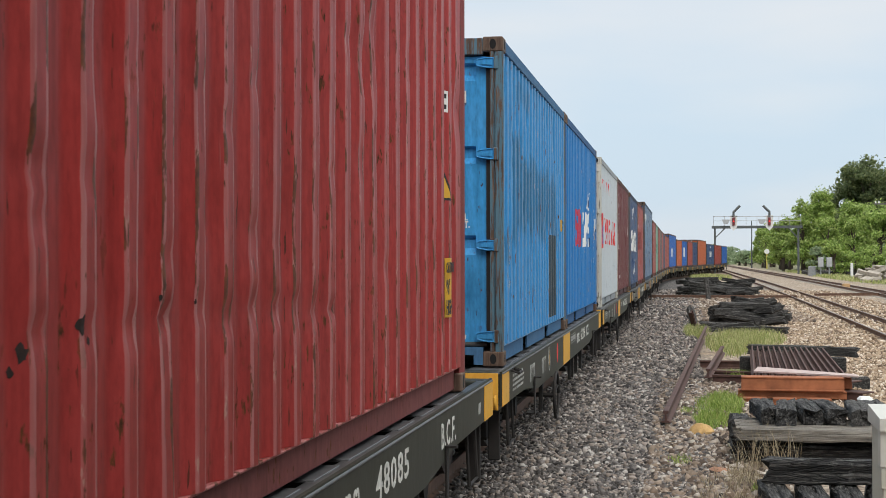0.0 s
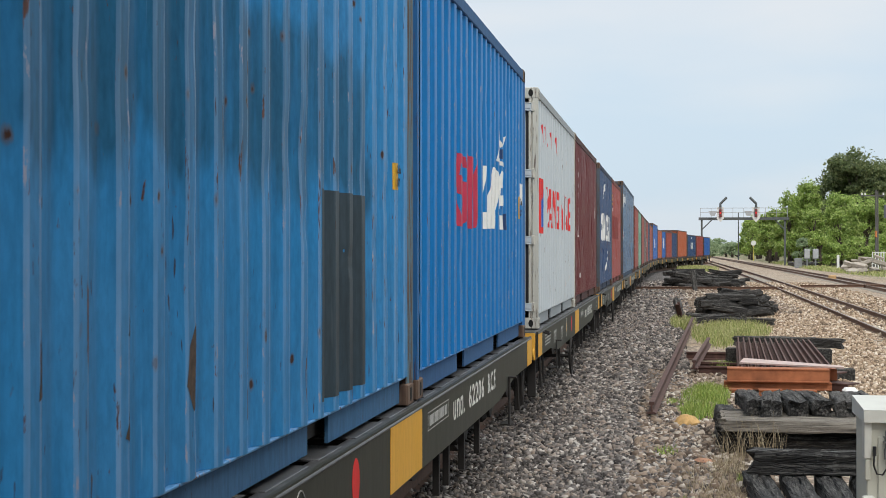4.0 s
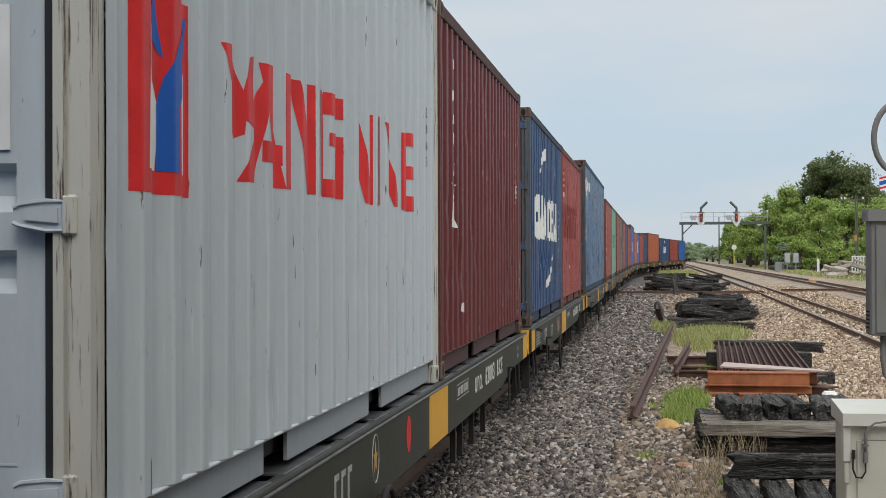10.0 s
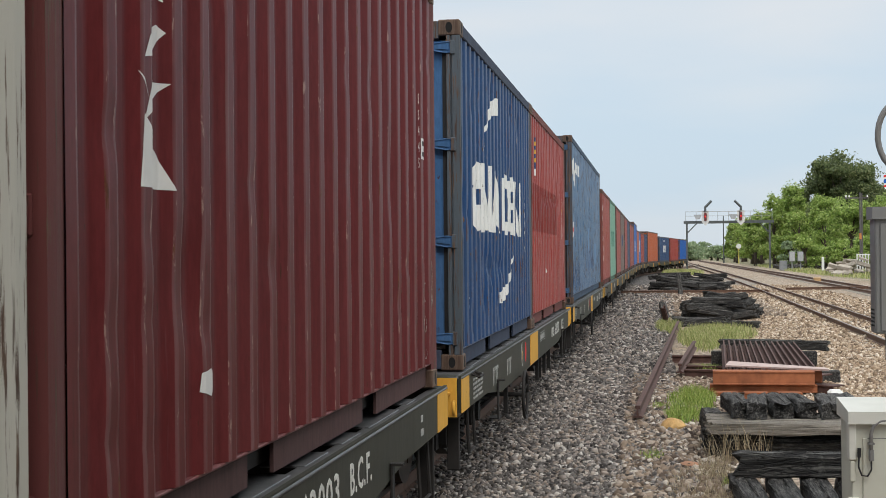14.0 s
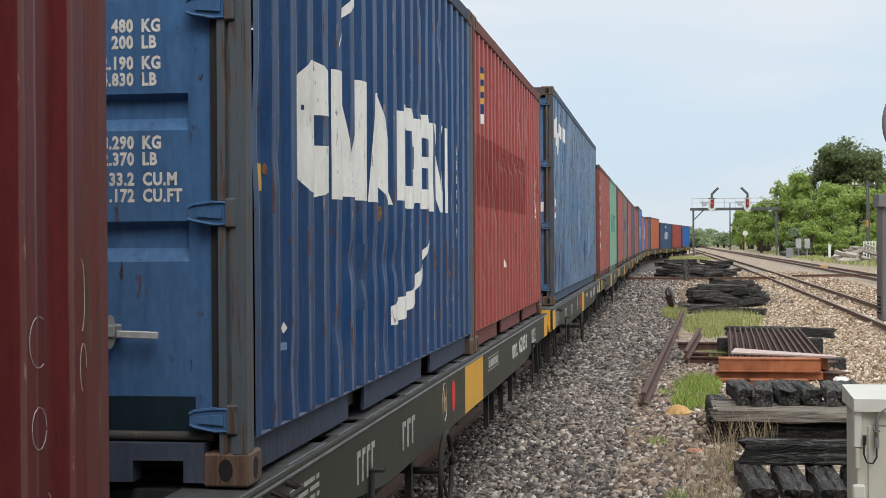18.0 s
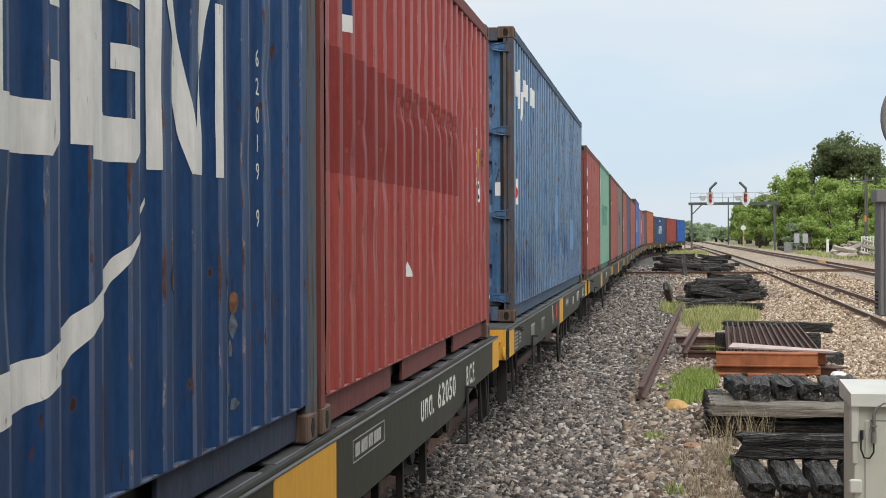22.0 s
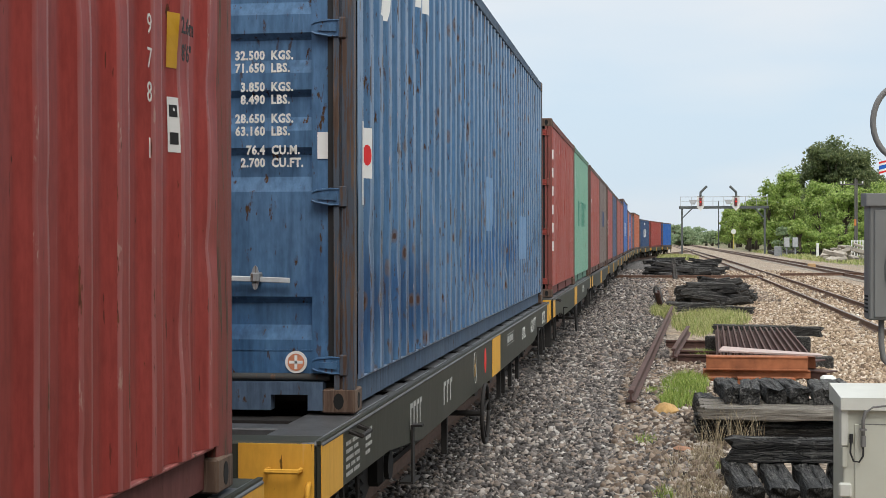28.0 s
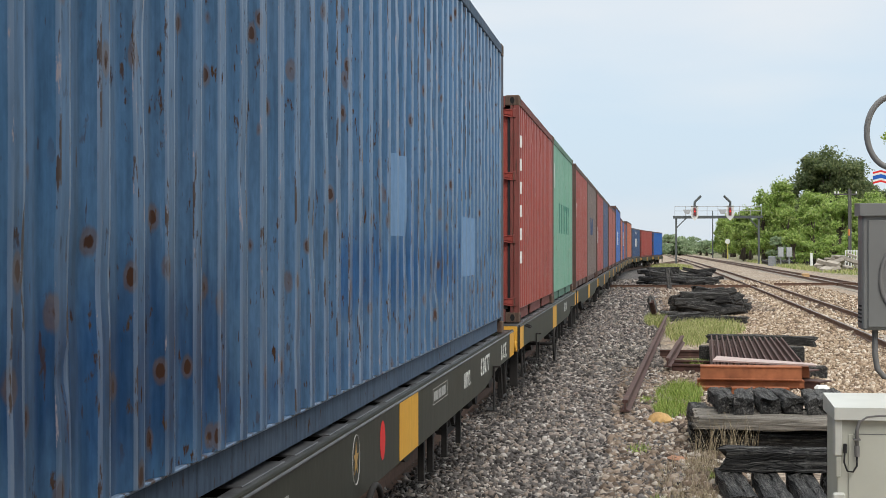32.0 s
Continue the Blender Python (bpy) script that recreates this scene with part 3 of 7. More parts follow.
def main_x(y):
    """The main line bends very slightly to the right on its way."""
    u = min(max((y - 20.0) / 130.0, 0.0), 1.0)
    return (5.10 + 1.5 * (u - 0.5 * u * u) * 1.15, y)


def second_x(y):
    return (main_x(y)[0] + 4.85, y)


FAR_YS = [-10, 0, 10, 20, 30, 40, 50, 60, 70, 80, 95, 110, 130, 150, 180, 220, 300, 450, 700, 1200]
track("track_main", "main line with brown rails and concrete sleepers", main_x, FAR_YS, 0.03, [24 + 0.62 * i for i in range(150)])
track("track_second", "second main line with brown rails in ballast", second_x, FAR_YS, 0.03, [60 + 0.62 * i for i in range(120)])


# ---- containers ----
PITCH, DEPTH = 0.272, 0.034


def corrugation(length):
    """Points (y, depth) of the wall's zigzag section between the corner posts."""
    a, b = -length / 2 + 0.13, length / 2 - 0.13
    n = int((b - a) / PITCH)
    lead = (b - a - n * PITCH) / 2
    pts = [(a, 0.0)]
    for i in range(n):
        y = a + lead + i * PITCH
        pts += [(y + 0.036, 0.0), (y + 0.102, DEPTH), (y + 0.170, DEPTH), (y + 0.236, 0.0)]
    pts.append((b, 0.0))
    out = [pts[0]]
    for p, q, s in zip(pts, pts[1:], pts[2:]):
        if abs((q[1] - p[1]) * (s[0] - q[0]) - (s[1] - q[1]) * (q[0] - p[0])) < 1e-7:
            out.append(q)
            continue
        for e, steps in ((p, (0.012, 0.006)), (s, (0.006, 0.012))):
            n = math.hypot(e[0] - q[0], e[1] - q[1])
            for d in steps:
                k = min(0.4, d / n)
                out.append((q[0] + (e[0] - q[0]) * k, q[1] + (e[1] - q[1]) * k))
    return out + [pts[-1]]


KNOCKS = {}


def knock_walls():
    """Blows that dented single ridges: rows of them where a forklift or another container struck, others by chance."""
    r = random.Random(77)

    def ridge(half, y):
        first = -2.856 if half < 4 else -5.848
        return first + PITCH * round((y - first) / PITCH)

    for seed, half, n, depth in ((3.0, 6.0, 36, 0.013), (5.0, 2.9, 26, 0.012), (8.0, 2.9, 14, 0.008), (11.0, 2.9, 14, 0.007), (14.0, 2.9, 22, 0.010),
                                 (17.0, 2.9, 20, 0.013), (21.0, 2.9, 24, 0.013), (25.0, 6.0, 50, 0.010)):
        KNOCKS[seed] = [(ridge(half, r.uniform(-half, half)) + r.uniform(-0.02, 0.02), r.uniform(0.3, 2.4), r.uniform(0.04, 0.07), r.uniform(0.04, 0.14), depth * r.uniform(0.4, 1.3)) for i in range(n)]
    for i in range(17):
        y = ridge(6.0, -1.8 + i * PITCH)
        KNOCKS[3.0].append((y, 0.67 + r.uniform(-0.05, 0.04), 0.05, r.uniform(0.03, 0.05), r.uniform(0.010, 0.030)))
        KNOCKS[3.0].append((y, 1.12 + r.uniform(-0.30, 0.35), 0.05, r.uniform(0.03, 0.05), r.uniform(0.003, 0.016)))
    for i in range(9):
        KNOCKS[21.0].append((ridge(2.9, -0.9 + i * PITCH), 1.58 + r.uniform(-0.05, 0.05), 0.05, r.uniform(0.035, 0.06), r.uniform(0.016, 0.036)))
    for i in range(6):
        KNOCKS[17.0].append((ridge(2.9, -1.6 + i * PITCH), 0.75 + r.uniform(-0.3, 0.3), 0.06, r.uniform(0.04, 0.10), r.uniform(0.014, 0.03)))


knock_walls()


def dent(y, z, seed, much):
    """How far the wall is knocked in or out at a place: soft waves, some sharp-edged creases, and blows."""
    if much <= 0:
        return 0.0
    crease = noise.noise((y * 2.3, z * 2.0, seed + 2.0))
    blow = 0.0
    for ky, kz, ry, rz, deep in KNOCKS.get(seed, ()):
        dy, dz = (y - ky) / ry, (z - kz) / rz
        if -2 < dy < 2 and -2 < dz < 2:
            blow -= deep * math.exp(-dy * dy - dz * dz)
    return blow + much * (0.0018 * noise.noise((y * 1.7, z * 1.7, seed)) + 0.004 * min(0.0, noise.noise((y * 0.9, z * 1.3, seed + 9.0)) + 0.25)
                   + 0.0016 * noise.noise((y * 7.0, z * 4.0, seed + 4.0)) - 0.035 * max(0.0, crease - 0.40))


def wall_rows(height):
    return 60 if height > 2.7 else 46


def side_wall(length, height, sign, seed, much, rows=46):
    g = Geo()
    prof = corrugation(length)
    zs = [0.158 + (height - 0.10 - 0.158) * k / rows for k in range(rows + 1)]
    for z in zs:
        for y, d in prof:
            edge = min(1.0, (z - zs[0]) * 6, (zs[-1] - z) * 6)
            g.v.append((sign * (1.211 - d + (dent(y, z, seed, much) * edge if rows > 2 else 0)), y, z))
    n = len(prof)
    for j in range(len(zs) - 1):
        for i in range(n - 1):
            q = (j * n + i, j * n + i + 1, (j + 1) * n + i + 1, (j + 1) * n + i)
            g.f.append(q if sign > 0 else q[::-1])
    return g


def clip_strip(poly, y0, y1):
    for lim, keep in ((y0, 1), (y1, -1)):
        out = []
        for i, p in enumerate(poly):
            q = poly[(i + 1) % len(poly)]
            a, b = keep * (p[0] - lim), keep * (q[0] - lim)
            if a >= 0:
                out.append(p)
            if a * b < 0:
                u = a / (a - b)
                out.append((lim, p[1] + (q[1] - p[1]) * u))
        poly = out
        if len(poly) < 3:
            return []
    return poly


def painted(name, cont, polys, material, label="", gap=0.004):
    """Paint on the +x wall: convex shapes (y, z) laid over the corrugation, facet by facet, one part a shape."""
    prof = corrugation(cont["length"])
    seed, much, height = cont["seed"], cont["much"], cont["height"]
    polys = [[(y + cont["shift"], z) for y, z in poly] for poly in polys]
    for layer, poly in enumerate(polys):
        g = Geo()
        lo, hi = min(p[1] for p in poly), max(p[1] for p in poly)
        rows = 2 if much <= 0 else wall_rows(height)
        step = (height - 0.10 - 0.158) / rows
        cuts = [lo] + [z for z in (0.158 + step * k for k in range(rows + 1)) if lo + 1e-4 < z < hi - 1e-4] + [hi]
        for (ya, da), (yb, db) in zip(prof, prof[1:]):
            strip_poly = clip_strip(poly, ya, yb) if yb - ya > 1e-4 else []
            if not strip_poly:
                continue
            for za, zb in zip(cuts, cuts[1:]):
                piece = [(y, z) for z, y in clip_strip([(z, y) for y, z in strip_poly], za, zb)]
                if len(piece) < 3:
                    continue
                vs = []
                for y, z in piece:
                    d = da + (db - da) * (y - ya) / (yb - ya)
                    k = (z - 0.158) / step
                    zl = 0.158 + step * math.floor(k + 1e-6)
                    u = min(1.0, max(0.0, (z - zl) / step))
                    w = (y - ya) / (yb - ya)
                    low, high = [sum(f * dent(yy, zz, seed, much) * max(0.0, min(1.0, (zz - 0.158) * 6, (height - 0.10 - zz) * 6)) for yy, f in ((ya, 1 - w), (yb, w))) for zz in (zl, zl + step)] if much > 0 else (0.0, 0.0)
                    vs.append((1.211 - d + low * (1 - u) + high * u + gap * 0.22 + 0.00012 * layer, y, z))
                g.add(vs, [tuple(range(len(vs)))])
        if g.v:
            part(name, g.mesh(name, material, False, False), material, cont["ob"], label)
            label = ""


def quad(y0, z0, y1, z1, lean=0.0, y2=None, y3=None):
    """A block from (y0, z0) to (y1, z1), its top pushed by lean."""
    return [(y0, z0), (y1, z0), ((y1 if y3 is None else y3) + lean, z1), ((y0 if y2 is None else y2) + lean, z1)]


CASTING = {}
M_CASTING = rusty_edge("rusty_casting", (0.13, 0.085, 0.06), 0.8)


def casting_mesh(material):
    """A corner casting block; its oval holes are black ovals laid on two faces."""
    if material.name not in CASTING:
        CASTING[material.name] = Geo().box(-0.081, 0.081, -0.089, 0.089, 0, 0.118, 0.008).mesh("corner_casting", material)
    return CASTING[material.name]


def oval(w, h, n=12):
    return [(w * math.cos(2 * math.pi * i / n), h * math.sin(2 * math.pi * i / n)) for i in range(n)]


# Flat ovals that paint the dark of the casting's holes.
HOLE_X = Geo().prism(oval(0.026, 0.040), "x", 0.0, 0.004).mesh("casting_hole", M_VOID_SHADE)
HOLE_Y = Geo().prism(oval(0.026, 0.040), "y", -0.004, 0.0).mesh("casting_hole", M_VOID_SHADE)


def container(label, body, trim, length=6.058, height=2.591, seed=1.0, much=1.0, near=True, door=True, pockets=True, door_paint=None, shift=0.0, bands=None, handle_z=0.53, pale_castings=False):
    """A dry-freight container; its origin is the middle of its underside, doors towards -y."""
    top = thing("shipping_container", label, "container", "containers on the train")
    c = {"ob": top, "length": length, "height": height, "seed": seed, "much": much if near else 0.0, "shift": shift}
    hl = length / 2
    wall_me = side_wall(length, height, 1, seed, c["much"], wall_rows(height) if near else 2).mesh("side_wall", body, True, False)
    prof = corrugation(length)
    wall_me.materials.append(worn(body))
    # Ridge bevels take the pale paint: worn edges with highlights coloured in.
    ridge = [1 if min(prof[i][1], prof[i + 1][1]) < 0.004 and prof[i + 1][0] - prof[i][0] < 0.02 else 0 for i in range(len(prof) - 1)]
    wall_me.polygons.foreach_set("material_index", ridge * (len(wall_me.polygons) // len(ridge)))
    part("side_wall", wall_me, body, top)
    part("side_wall", side_wall(length, height, -1, seed + 3, 0, 2), body, top)
    nr = int(length / 0.21)
    step = (length - 0.2) / nr
    edge = [(-hl + 0.06, height - 0.045)]
    for i in range(nr):
        y = -hl + 0.1 + i * step
        edge += [(y, height - 0.044), (y + 0.02, height - 0.022), (y + step - 0.08, height - 0.022), (y + step - 0.06, height - 0.044)]
    edge += [(hl - 0.06, height - 0.045), (hl - 0.06, height - 0.07), (-hl + 0.06, height - 0.07)]
    part("roof", Geo().prism(edge, "x", -1.16, 1.16), body, top)
    part("underframe", Geo().box(-1.12, 1.12, -hl + 0.1, hl - 0.1, 0.05, 0.14), M_UNDER, top)
    for sx in (-1, 1):
        part("top_rail", Geo().box(sx * 1.19 - 0.029, sx * 1.19 + 0.029, -hl + 0.17, hl - 0.17, height - 0.105, height - 0.012, 0.006), grimy(body) if near else trim, top)
        outline = [(-hl + 0.17, 0.018)]
        if pockets and length < 7:
            for p in (-1.03, 1.03):
                outline += [(p - 0.18, 0.018), (p - 0.18, 0.135), (p + 0.18, 0.135), (p + 0.18, 0.018)]
        outline += [(hl - 0.17, 0.018), (hl - 0.17, 0.150), (-hl + 0.17, 0.150)]
        bg = Geo().prism(outline, "x", sx * 1.166 - 0.008, sx * 1.166 + 0.008)
        rail = part("bottom_rail", bg, trim if not near else grimy(body), top)
        if near:
            # The lip's shine is painted on with the same pale ridge paint.
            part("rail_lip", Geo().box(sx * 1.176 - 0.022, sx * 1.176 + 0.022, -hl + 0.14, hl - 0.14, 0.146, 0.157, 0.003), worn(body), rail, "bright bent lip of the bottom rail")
        if pockets and length < 7:
            for p in (-1.03, 1.03):
                # Black plate behind the notch, painting the pocket's inner shade.
                part("fork_pocket", Geo().box(sx * 1.02 - 0.01, sx * 1.02 + 0.01, p - 0.20, p + 0.20, 0.0, 0.148), M_VOID_SHADE, rail)
        for sy in (-1, 1):
            prof = [(sx * 1.219, sy * hl), (sx * 1.219, sy * (hl - 0.055)), (sx * 1.204, sy * (hl - 0.135)), (sx * 1.17, sy * (hl - 0.135)), (sx * 1.13, sy * (hl - 0.075)),
                    (sx * 1.118, sy * (hl - 0.02)), (sx * 1.118, sy * hl), (sx * 1.146, sy * hl), (sx * 1.150, sy * (hl - 0.014)), (sx * 1.157, sy * (hl - 0.014)), (sx * 1.161, sy * hl)]
            part("corner_post", Geo().prism(prof, "z", 0.116, height - 0.116), trim, top)
            for z in (0.0, height - 0.118):
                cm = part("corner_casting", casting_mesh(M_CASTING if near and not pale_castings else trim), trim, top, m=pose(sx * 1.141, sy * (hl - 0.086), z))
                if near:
                    part("casting_hole", HOLE_X, M_VOID_SHADE, cm, m=pose(0.079 * sx, 0, 0.059))
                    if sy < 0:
                        part("casting_hole", HOLE_Y, M_VOID_SHADE, cm, m=pose(0, -0.087, 0.059))
    # far end: flat corrugated panel
    edge = [(-1.1, hl - 0.09), (-1.1, hl - 0.068)]
    for i in range(8):
        x = -1.08 + i * 0.27
        edge += [(x, hl - 0.068), (x + 0.03, hl - 0.03), (x + 0.15, hl - 0.03), (x + 0.18, hl - 0.068)]
    edge += [(1.1, hl - 0.068), (1.1, hl - 0.09)]
    part("end_wall", Geo().prism(edge, "z", 0.12, height - 0.1), body, top)
    # door end
    dp = door_paint or body
    cut = [(-1.06, 0.012), (-0.985, 0.012), (-0.985, 0.088), (-0.80, 0.088), (-0.80, 0.012), (0.80, 0.012), (0.80, 0.088), (0.985, 0.088), (0.985, 0.012), (1.06, 0.012), (1.06, 0.15), (-1.06, 0.15)]
    part("door_sill", Geo().prism(cut, "y", -hl + 0.006, -hl + 0.09), grimy(body) if near else body, top)
    part("door_header", Geo().box(-1.06, 1.06, -hl + 0.004, -hl + 0.10, height - 0.14, height - 0.008, 0.006), trim, top)
    z0, z1 = 0.19, height - 0.15
    bands = bands or [(0.784, 0.926), (1.246, 1.376), (1.708, 1.845), (2.17, 2.31)]
    for sx in (-1, 1):
        x0, x1 = (0.008, 1.086) if sx > 0 else (-1.086, -0.008)
        front = -hl + 0.045
        prof = [(front, z0)]
        for a, b in bands:
            prof += [(front, a), (front + 0.036, a + 0.34 * (b - a)), (front + 0.036, b - 0.16 * (b - a)), (front, b)]
        prof += [(front, z1), (-hl + 0.11, z1), (-hl + 0.11, z0)]
        xi0, xi1 = (x0 + 0.05, x1 - 0.085) if sx > 0 else (x0 + 0.085, x1 - 0.05)
        dg = Geo().prism(prof, "x", xi0, xi1)
        dg.box(x0, xi0, -hl + 0.042, -hl + 0.11, z0, z1).box(xi1, x1, -hl + 0.042, -hl + 0.11, z0, z1)
        leaf = part("door", dg, dp, top)
        if sx < 0 and not near:
            continue
        ox = x1 if sx > 0 else x0
        part("seal", Geo().box(min(ox - 0.002 * sx, ox + 0.031 * sx), max(ox - 0.002 * sx, ox + 0.031 * sx), -hl + 0.03, -hl + 0.06, z0, z1), M_BLACK, leaf, "black rubber seal")
        if near:
            part("weld_line", Geo().box(xi0, xi1, front - 0.003, front + 0.004, 0.300, 0.306), dp, leaf)
            part("bottom_seal", Geo().tube([(x0, -hl + 0.045, 0.170), (x1, -hl + 0.045, 0.172)], 0.018, 8), M_GASKET, leaf, "grimy bottom rubber seal", True)
        for rx in ((0.14, 0.53) if sx > 0 else (-0.14, -0.53)):
            rod = part("lock_rod", Geo().cyl((rx, -hl + 0.012, 0.07), (rx, -hl + 0.012, height - 0.06), 0.0195, 10), M_ROD, leaf, "galvanised lock rod", True)
            if near:
                sgn = 1 if rx > 0 else -1
                part("rod_keeper", Geo().box(rx - 0.042, rx + 0.042, -hl - 0.010, -hl + 0.03, 0.215, 0.345, 0.008), M_FITTING, rod)
                part("rod_cam", Geo().box(rx - 0.03, rx + 0.03, -hl - 0.020, -hl + 0.03, 0.075, 0.125, 0.012).box(rx - 0.055, rx - 0.03, -hl - 0.008, -hl + 0.012, 0.06, 0.10, 0.004).box(rx + 0.03, rx + 0.055, -hl - 0.008, -hl + 0.012, 0.06, 0.10, 0.004), M_FITTING, rod)
                for rz in (1.042, height - 0.75):
                    part("rod_bracket", Geo().box(rx - 0.052, rx + 0.052, -hl - 0.006, -hl + 0.043, rz - 0.022, rz + 0.022, 0.008), M_FITTING, rod)
                for bz in (0.235, 0.325):
                    for bx in (-0.03, 0.03):
                        part("bolt", Geo().cyl((rx + bx, -hl - 0.016, bz), (rx + bx, -hl - 0.008, bz), 0.008, 6), M_UNDER, rod)
                if handle_z:
                    hz = handle_z
                    part("handle_clamp", Geo().box(rx - 0.012 * sgn - 0.03, rx - 0.012 * sgn + 0.05, -hl - 0.012, -hl + 0.025, hz - 0.035, hz + 0.035, 0.006), M_FITTING, rod)
                    part("handle", Geo().beam((rx + sgn * 0.03, -hl - 0.004, hz + 0.008), (rx + sgn * 0.37, -hl - 0.002, hz - 0.004), 0.012, 0.026, (0, 0, 1), 0.003), M_ROD, rod)
                    hasp = Geo().prism([(rx + sgn * 0.2 + u, hz + 0.01 + w) for u, w in oval(0.019, 0.060, 12)], "y", -hl - 0.018, -hl - 0.010)
                    hasp.box(rx + sgn * 0.2 - 0.022, rx + sgn * 0.2 + 0.022, -hl - 0.03, -hl + 0.043, hz - 0.012, hz + 0.035, 0.006)
                    part("hasp", hasp, M_FITTING, rod)
        for k in range(4):
            hz = 0.235 + k * (height - 0.44) / 3
            pts = [(1.012, hz - 0.018), (1.03, hz - 0.026), (1.105, hz - 0.040), (1.15, hz - 0.040), (1.15, hz + 0.036), (1.10, hz + 0.038), (1.03, hz + 0.030), (1.012, hz + 0.020)]
            hg = Geo().prism([(sx * u, w) for u, w in pts], "y", -hl - 0.004, -hl + 0.045)
            if near:
                slot = [(1.045, hz - 0.012), (1.135, hz - 0.020), (1.135, hz + 0.018), (1.045, hz + 0.012)]
                hg.prism([(sx * u, w) for u, w in slot], "y", -hl - 0.012, -hl - 0.003)
                hg.tube([(sx * u, -hl - 0.005, w) for u, w in pts], 0.006, 5)
            hinge = part("hinge", hg, dp, leaf)
            part("hinge_pin", Geo().box(sx * 1.165 - 0.020, sx * 1.165 + 0.020, -hl - 0.012, -hl + 0.02, hz - 0.052, hz + 0.052, 0.006), trim, hinge)
    return c


def on_wall(y, z, lift=0.001):
    """A pose for lettering that reads along the +x wall, towards +y."""
    return Matrix.Translation((1.213 + lift, y, z)) @ Euler((radians(90), 0, radians(90))).to_matrix().to_4x4()


def on_door(x, y, z):
    return Matrix.Translation((x, y, z)) @ Euler((radians(90), 0, 0)).to_matrix().to_4x4()


# ---- flat wagons ----
WHEEL_R = 0.42
DECK_Z = 1.154


def wagon(length, near=True, mid=-0.3, hand_y=-1.35, wide=0.42):
    """A skeletal container flat wagon: its origin is on the rail head below its middle."""
    top = thing("flat_wagon", "dark olive container flat wagon with yellow end markings", "freight wagon", "wagons of the train")
    hl = length / 2
    zt = DECK_Z - RAIL_Z - 0.006
    for sx in (-1, 1):
        prof = [(-hl, zt), (-hl, zt - 0.26), (-hl + 1.6, zt - 0.27), (-hl + 2.7, zt - 0.36), (hl - 2.7, zt - 0.36), (hl - 1.6, zt - 0.27), (hl, zt - 0.26), (hl, zt)]
        web = part("side_sill", Geo().prism(prof, "x", sx * 1.255 - 0.01, sx * 1.255 + 0.01), M_SILL, top)
        part("sill_flange", Geo().box(min(sx * 1.172, sx * 1.271), max(sx * 1.172, sx * 1.271), -hl, hl, zt - 0.030, zt - 0.006, 0.009), M_DECK, web, "worn top flange", True)
        if near and sx > 0:
            r = random.Random(int(length * 100))
            y = -hl + 1.0
            while y < hl - 1.2:
                n = r.choice((0.42, 0.62, 0.85))
                part("tread_plate", Geo().box(1.02, 1.212, y, min(y + n, hl - 0.9), zt - 0.012, zt - 0.001, 0.003), M_DECK, web, "worn dark deck plate")
                y += n + r.uniform(0.16, 0.28)
        for a, b in ((-hl - 0.004, -hl + 0.42), (mid - wide, mid + wide), (hl - 0.42, hl + 0.004)):
            zl = zt - 0.352 if abs(a + b) < 2.0 else zt - 0.262
            part("yellow_marking", Geo().box(sx * 1.267 - 0.002, sx * 1.267 + 0.002, a, b, zl, zt - 0.018), M_YELLOW, web, "chipped yellow reflective panel")
    part("center_sill", Geo().box(-0.25, 0.25, -hl, hl, zt - 0.38, zt - 0.03), M_UNDER, top)
    for y in [-hl + 0.9, -4.4, -3.0, -1.6, -0.4, 0.4, 1.6, 3.0, 4.4, hl - 0.9]:
        part("cross_member", Geo().box(-1.24, 1.24, y - 0.09, y + 0.09, zt - 0.22, zt - 0.02), M_UNDER, top)
    for sy in (-1, 1):
        hd = part("headstock", Geo().box(-1.24, 1.24, sy * (hl - 0.1) - 0.1, sy * (hl - 0.1) + 0.1, zt - 0.30, zt - 0.004, 0.012), M_SILL, top)
        for sx in (-1, 1):
            part("yellow_marking", Geo().box(sx * 1.07 - 0.165, sx * 1.07 + 0.165, sy * (hl + 0.002) - 0.004, sy * (hl + 0.002) + 0.004, zt - 0.29, zt - 0.012), M_YELLOW, hd, "yellow painted end panel")
            part("grab_iron", Geo().tube([(sx * 1.04, sy * (hl + 0.01), zt - 0.12), (sx * 1.04, sy * (hl + 0.07), zt - 0.12), (sx * 1.18, sy * (hl + 0.07), zt - 0.12), (sx * 1.18, sy * (hl + 0.01), zt - 0.12)], 0.011, 6), M_YELLOW, hd)
        cp = part("coupler", Geo().box(-0.11, 0.11, min(sy * hl, sy * (hl + 0.36)), max(sy * hl, sy * (hl + 0.36)), zt - 0.36, zt - 0.12, 0.02), M_UNDER, top)
        part("knuckle", Geo().cyl((0.06, sy * (hl + 0.34), zt - 0.38), (0.06, sy * (hl + 0.34), zt - 0.10), 0.085, 10), M_UNDER, cp)
        part("air_hose", Geo().tube([(0.35, sy * hl, zt - 0.22), (0.36, sy * (hl + 0.2), zt - 0.32), (0.36, sy * (hl + 0.28), zt - 0.58), (0.33, sy * (hl + 0.34), zt - 0.66)], 0.022, 6), M_BLACK, top, smooth=True)
        for sx in (-1, 1):
            part("corner_step", Geo().box(sx * 1.17 - 0.045, sx * 1.17 + 0.045, sy * (hl - 0.26) - 0.02, sy * (hl - 0.26) + 0.02, zt - 0.70, zt - 0.25, 0.006), M_UNDER, top)
